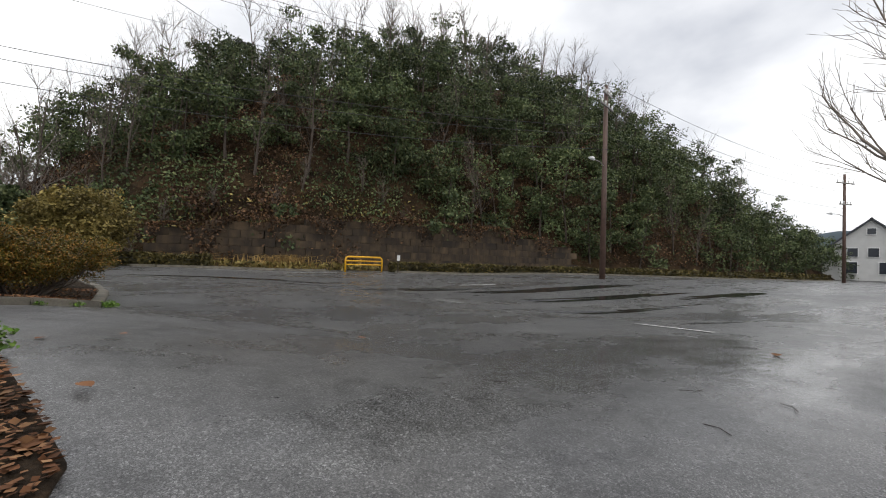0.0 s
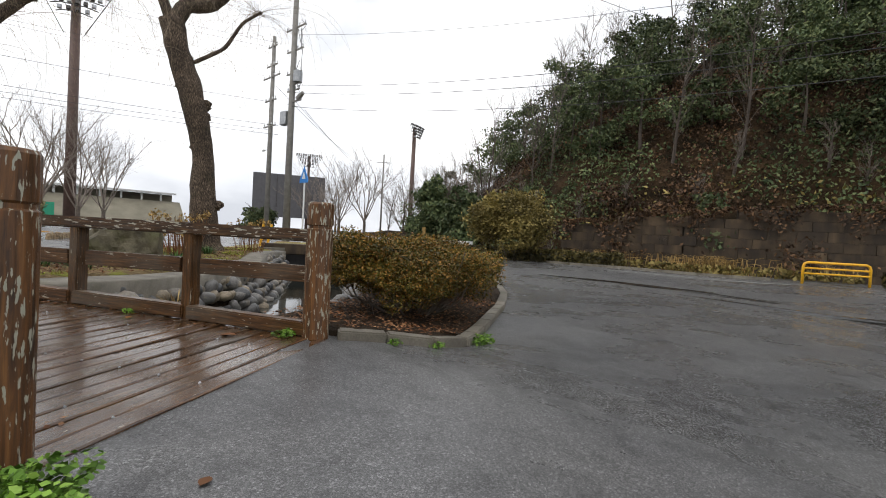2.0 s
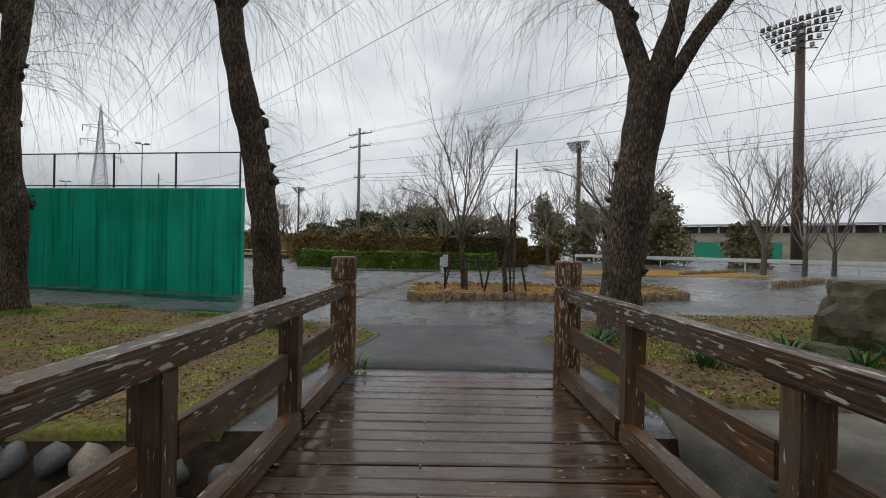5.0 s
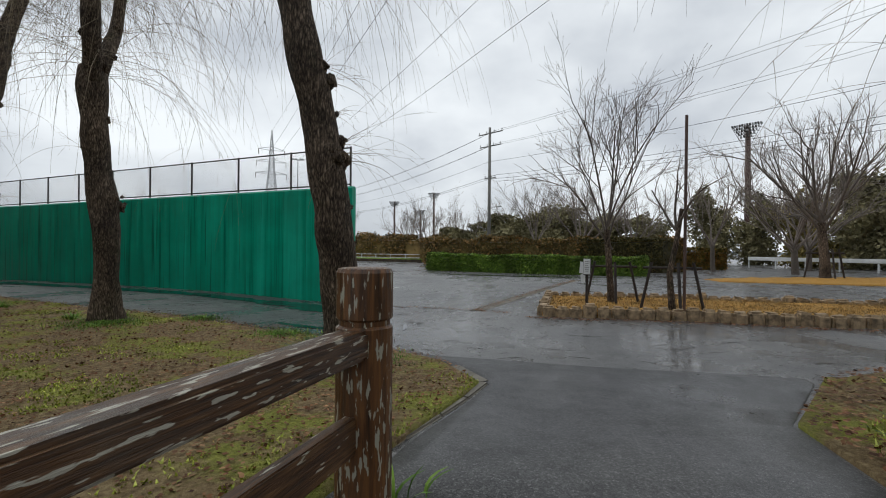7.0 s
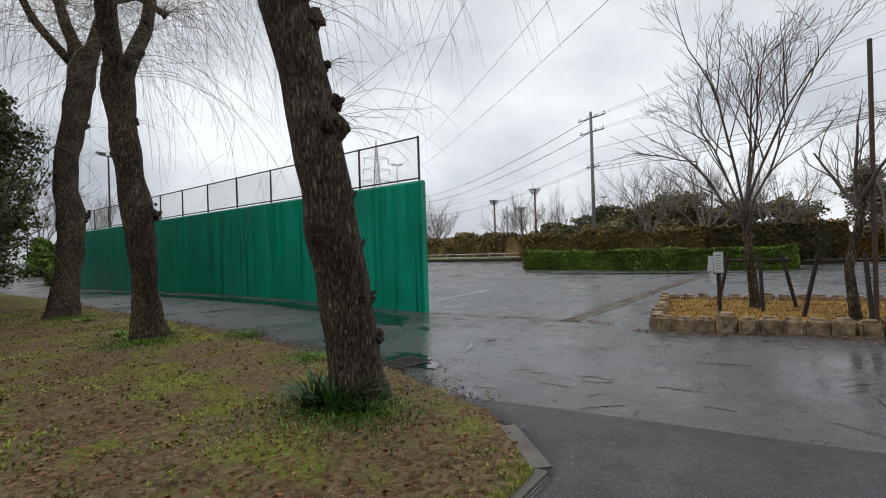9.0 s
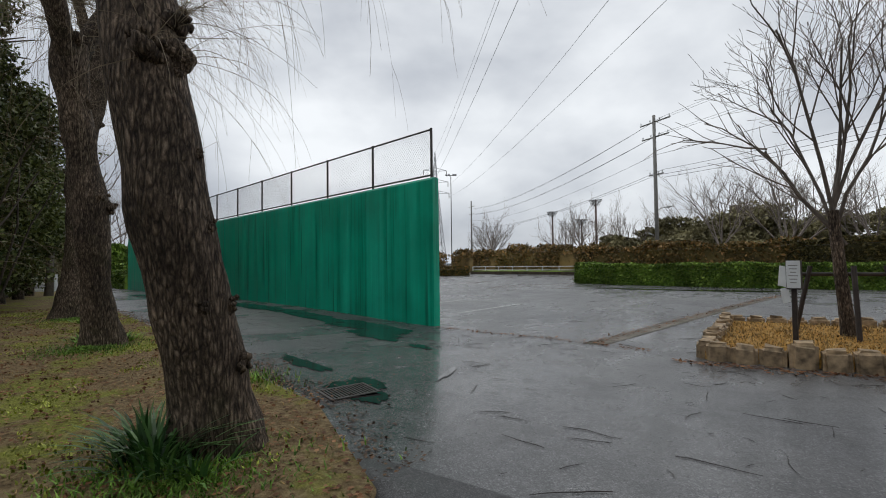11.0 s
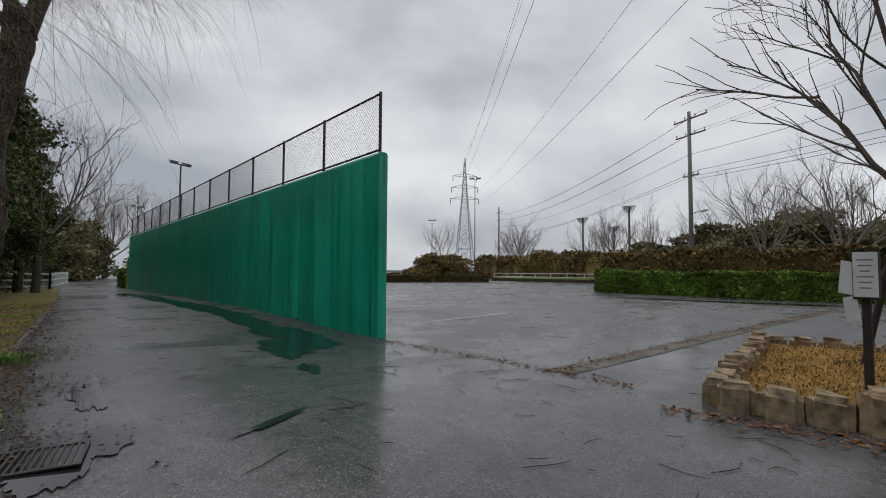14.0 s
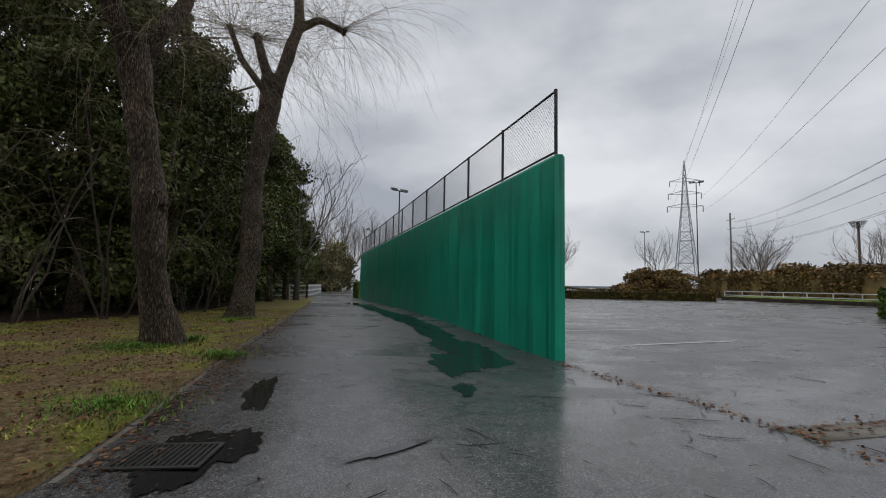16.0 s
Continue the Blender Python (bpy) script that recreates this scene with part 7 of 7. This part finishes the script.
for k in range(40):
    x, y = rs_.uniform(1.5, 9), rs_.uniform(1.0, 7.5)
    a = rs_.uniform(0, 6.28)
    g.tube([(x, y, gh(x, y) + 0.006), (x + 0.12 * math.cos(a), y + 0.12 * math.sin(a), gh(x, y) + 0.008), (x + 0.2 * math.cos(a + 0.3), y + 0.2 * math.sin(a + 0.3), gh(x, y) + 0.006)], 0.003, 4)
tagged(part("fallen_twigs", g, M_STAKE), "thin dark twigs strewn over the wet asphalt", "twigs", kind="stuff")


# ---- puddles, painted lines, drains ----
def puddle(cx, cy, rx, ry, turn, seed, label="shallow puddle on the asphalt"):
    n = 140
    c, s = math.cos(radians(turn)), math.sin(radians(turn))
    g = Geo()
    rim = []
    for i in range(n):
        a = 2 * math.pi * i / n
        f = 1 + 0.55 * noise.noise(Vector((math.cos(a) * 1.6, math.sin(a) * 1.6, seed))) + 0.22 * noise.noise(Vector((math.cos(a) * 5, math.sin(a) * 5, seed))) + 0.14 * noise.noise(Vector((math.cos(a) * 17, math.sin(a) * 17, seed)))
        u, v = rx * f * math.cos(a), ry * f * math.sin(a)
        x, y = cx + u * c - v * s, cy + u * s + v * c
        rim.append((x, y))
    lift = 0.006 + 0.0012 * (seed % 5)
    g.v = [(x, y, gh(x, y) + lift) for x, y in rim] + [(cx, cy, gh(cx, cy) + lift)]
    g.f = [(i, (i + 1) % n, n) for i in range(n)]
    tagged(part("puddle", g, M_PUDDLE), label, "puddle", "puddles on the asphalt")


for k, (x, y, rx, ry, a) in enumerate(((-15.55, -0.75, 0.9, 0.42, 70), (-16.25, -4.2, 2.3, 0.34, 80), (-17.0, -10.0, 3.2, 0.36, 82), (-17.8, -19.0, 3.0, 0.35, 82), (-12.42, 0.85, 0.6, 0.13, 79), (-12.02, 2.3, 0.46, 0.24, 65), (-15.95, -2.0, 1.3, 0.45, 80), (-16.75, -7.2, 2.0, 0.34, 80), (-17.5, -14.6, 3.0, 0.34, 82), (-14.45, 1.1, 0.30, 0.11, 65), (-15.0, -0.4, 0.8, 0.30, 75), (-13.2, 2.6, 0.4, 0.035, 20), (11.1, 4.6, 1.6, 0.14, -4), 
                                      (16.0, 11.5, 5.0, 0.5, -8), (13.0, 8.2, 3.4, 0.35, -4), (10.5, 17.5, 4.5, 0.5, -6), (18.0, 15.0, 6.0, 0.6, -6), (4.0, 20.0, 3.0, 0.4, -10), (22, 9.0, 3.0, 0.5, -10), (-33.5, 3.0, 0.6, 5.0, 5))):
    puddle(x, y, rx, ry, a, k * 1.7)


def paint_line(a, b_, w, label="worn white parking line"):
    ax, ay, bx, by = *a, *b_
    L = math.hypot(bx - ax, by - ay)
    nx, ny = -(by - ay) / L * w / 2, (bx - ax) / L * w / 2
    n = max(int(L / 0.5), 1)
    g = Geo()
    for i in range(n + 1):
        x, y = ax + (bx - ax) * i / n, ay + (by - ay) * i / n
        for s in (-1, 1):
            g.v.append((x + s * nx, y + s * ny, gh(x + s * nx, y + s * ny) + 0.006))
    g.f = [(2 * i, 2 * i + 1, 2 * i + 3, 2 * i + 2) for i in range(n)]
    tagged(part("road_marking", g, M_LINEPAINT), label, "marking", "painted ground lines", "structure")


for a, b_ in (((8.4, 15.6), (8.6, 14.5)), ((8.9, 12.7), (8.95, 11.3)), ((8.87, 8.9), (8.96, 7.4)), ((8.05, 4.9), (8.04, 3.5)), ((14.5, 18.6), (16.6, 18.2))):
    paint_line(a, b_, 0.14)
paint_line((3.5, 25.6), (10.4, 24.6), 0.16, "white line along the road's edge")
for k in range(6):
    y0 = -1.45 - 2.5 * k
    paint_line((-19.2 - 0.32 * k, y0), (-22.2 - 0.32 * k, y0 + 0.35), 0.12)
tagged(sheet("drain_strip", [(-16.2, 3.15), (-30.0, 5.55), (-30.0, 5.85), (-16.3, 3.5)], M_CONCRETE, 0.006, 1.2, 0.03), "worn concrete drain strip across the asphalt", "drain", kind="structure")
n = 1500
u = rng.uniform(0, 1, n)
x = np.concatenate([-16.25 - 13.75 * u, -16.75 + 0.6 * rng.uniform(0, 1, 400), -17.0 - 0.129 * 28 * rng.uniform(0, 1, 500)])
y = np.concatenate([3.25 + 2.4 * u + rng.normal(0, 0.10, n), np.zeros(400), np.zeros(500)])
y[n:n + 400] = -0.3 + (x[n:n + 400] + 16.75) / 0.6 * 4.5
x[n:n + 400] += rng.normal(0, 0.07, 400)
y[n + 400:] = -0.4 + (x[n + 400:] + 16.86) / 0.129
x[n + 400:] += np.abs(rng.normal(0.08, 0.05, 500))
litter(x, y, gz(x, y), 0.035, M_LITTER, "leaf_litter", "russet leaves lying along the drain and the wall")
n = 1600
u = rng.uniform(0, 1, n)
x, y = -11.32 - 3.7 * u - np.abs(rng.normal(0, 0.16, n)), 2.5 - 19.5 * u
litter(x, y, gz(x, y), 0.03, M_LITTER, "leaf_litter", "muddy leaf debris along the path edge")


def drain_grate():
    x, y = -11.84, 2.36
    t = thing("drain_grate", (x, y, gh(x, y) + 0.014), "dark green iron drain grate in the path", "drain", turn=-18)
    t.scale = (0.85, 0.95, 0.3)
    part("pit", Geo().box(0.56, 0.40, 0.01, pose(0, 0, 0)), M_PUDDLE, t)
    for s in (-1, 1):
        part("frame_bar", Geo().box(0.60, 0.03, 0.03, pose(0, s * 0.20, 0.012)), M_DARKMETAL, t)
        part("frame_bar", Geo().box(0.03, 0.37, 0.03, pose(s * 0.285, 0, 0.012)), M_DARKMETAL, t)
    for k in range(13):
        part("bar", Geo().box(0.014, 0.37, 0.024, pose(-0.24 + k * 0.04, 0, 0.014)), M_DARKMETAL, t)


drain_grate()

# ---- small roadside things ----
for x, y, h, lean in ((-13.8, 24.3, 1.3, 8), (-15.2, 27.0, 1.2, 12)):
    t = thing("marker_bollard", (x, y, gh(x, y)), "leaning yellow roadside marker post", "bollard", "yellow markers")
    part("tube", Geo().tube([(0, 0, -0.1), (h * math.sin(radians(lean)), 0, h)], 0.07, 10), M_YELLOW, t)
    part("cap", Geo().tube([(h * math.sin(radians(lean)), 0, h), (h * math.sin(radians(lean)), 0, h + 0.03)], [0.07, 0.04], 10), M_YELLOW, t)
t = thing("marker_post", (-5.0, 24.0, gh(-5.0, 24.0)), "short weathered wooden post in the shrubs", "post")
part("post", Geo().tube([(0, 0, -0.1), (0, 0, 1.5)], 0.08, 8), M_DRYGRASS, t)
bare_tree(round_, (17.6, 0.6, -0.2), "leafless tree whose branches overhang the car park", 20, 1.1, None, "bare winter trees")
stone_edging([(-21.4, 19.6), (-23.5, 22.5), (-26.0, 25.5)], "low tan stone edging of a far bed")
stone_edging([(-30.5, 20.5), (-36.0, 27.5)], "low tan stone edging of a far bed")
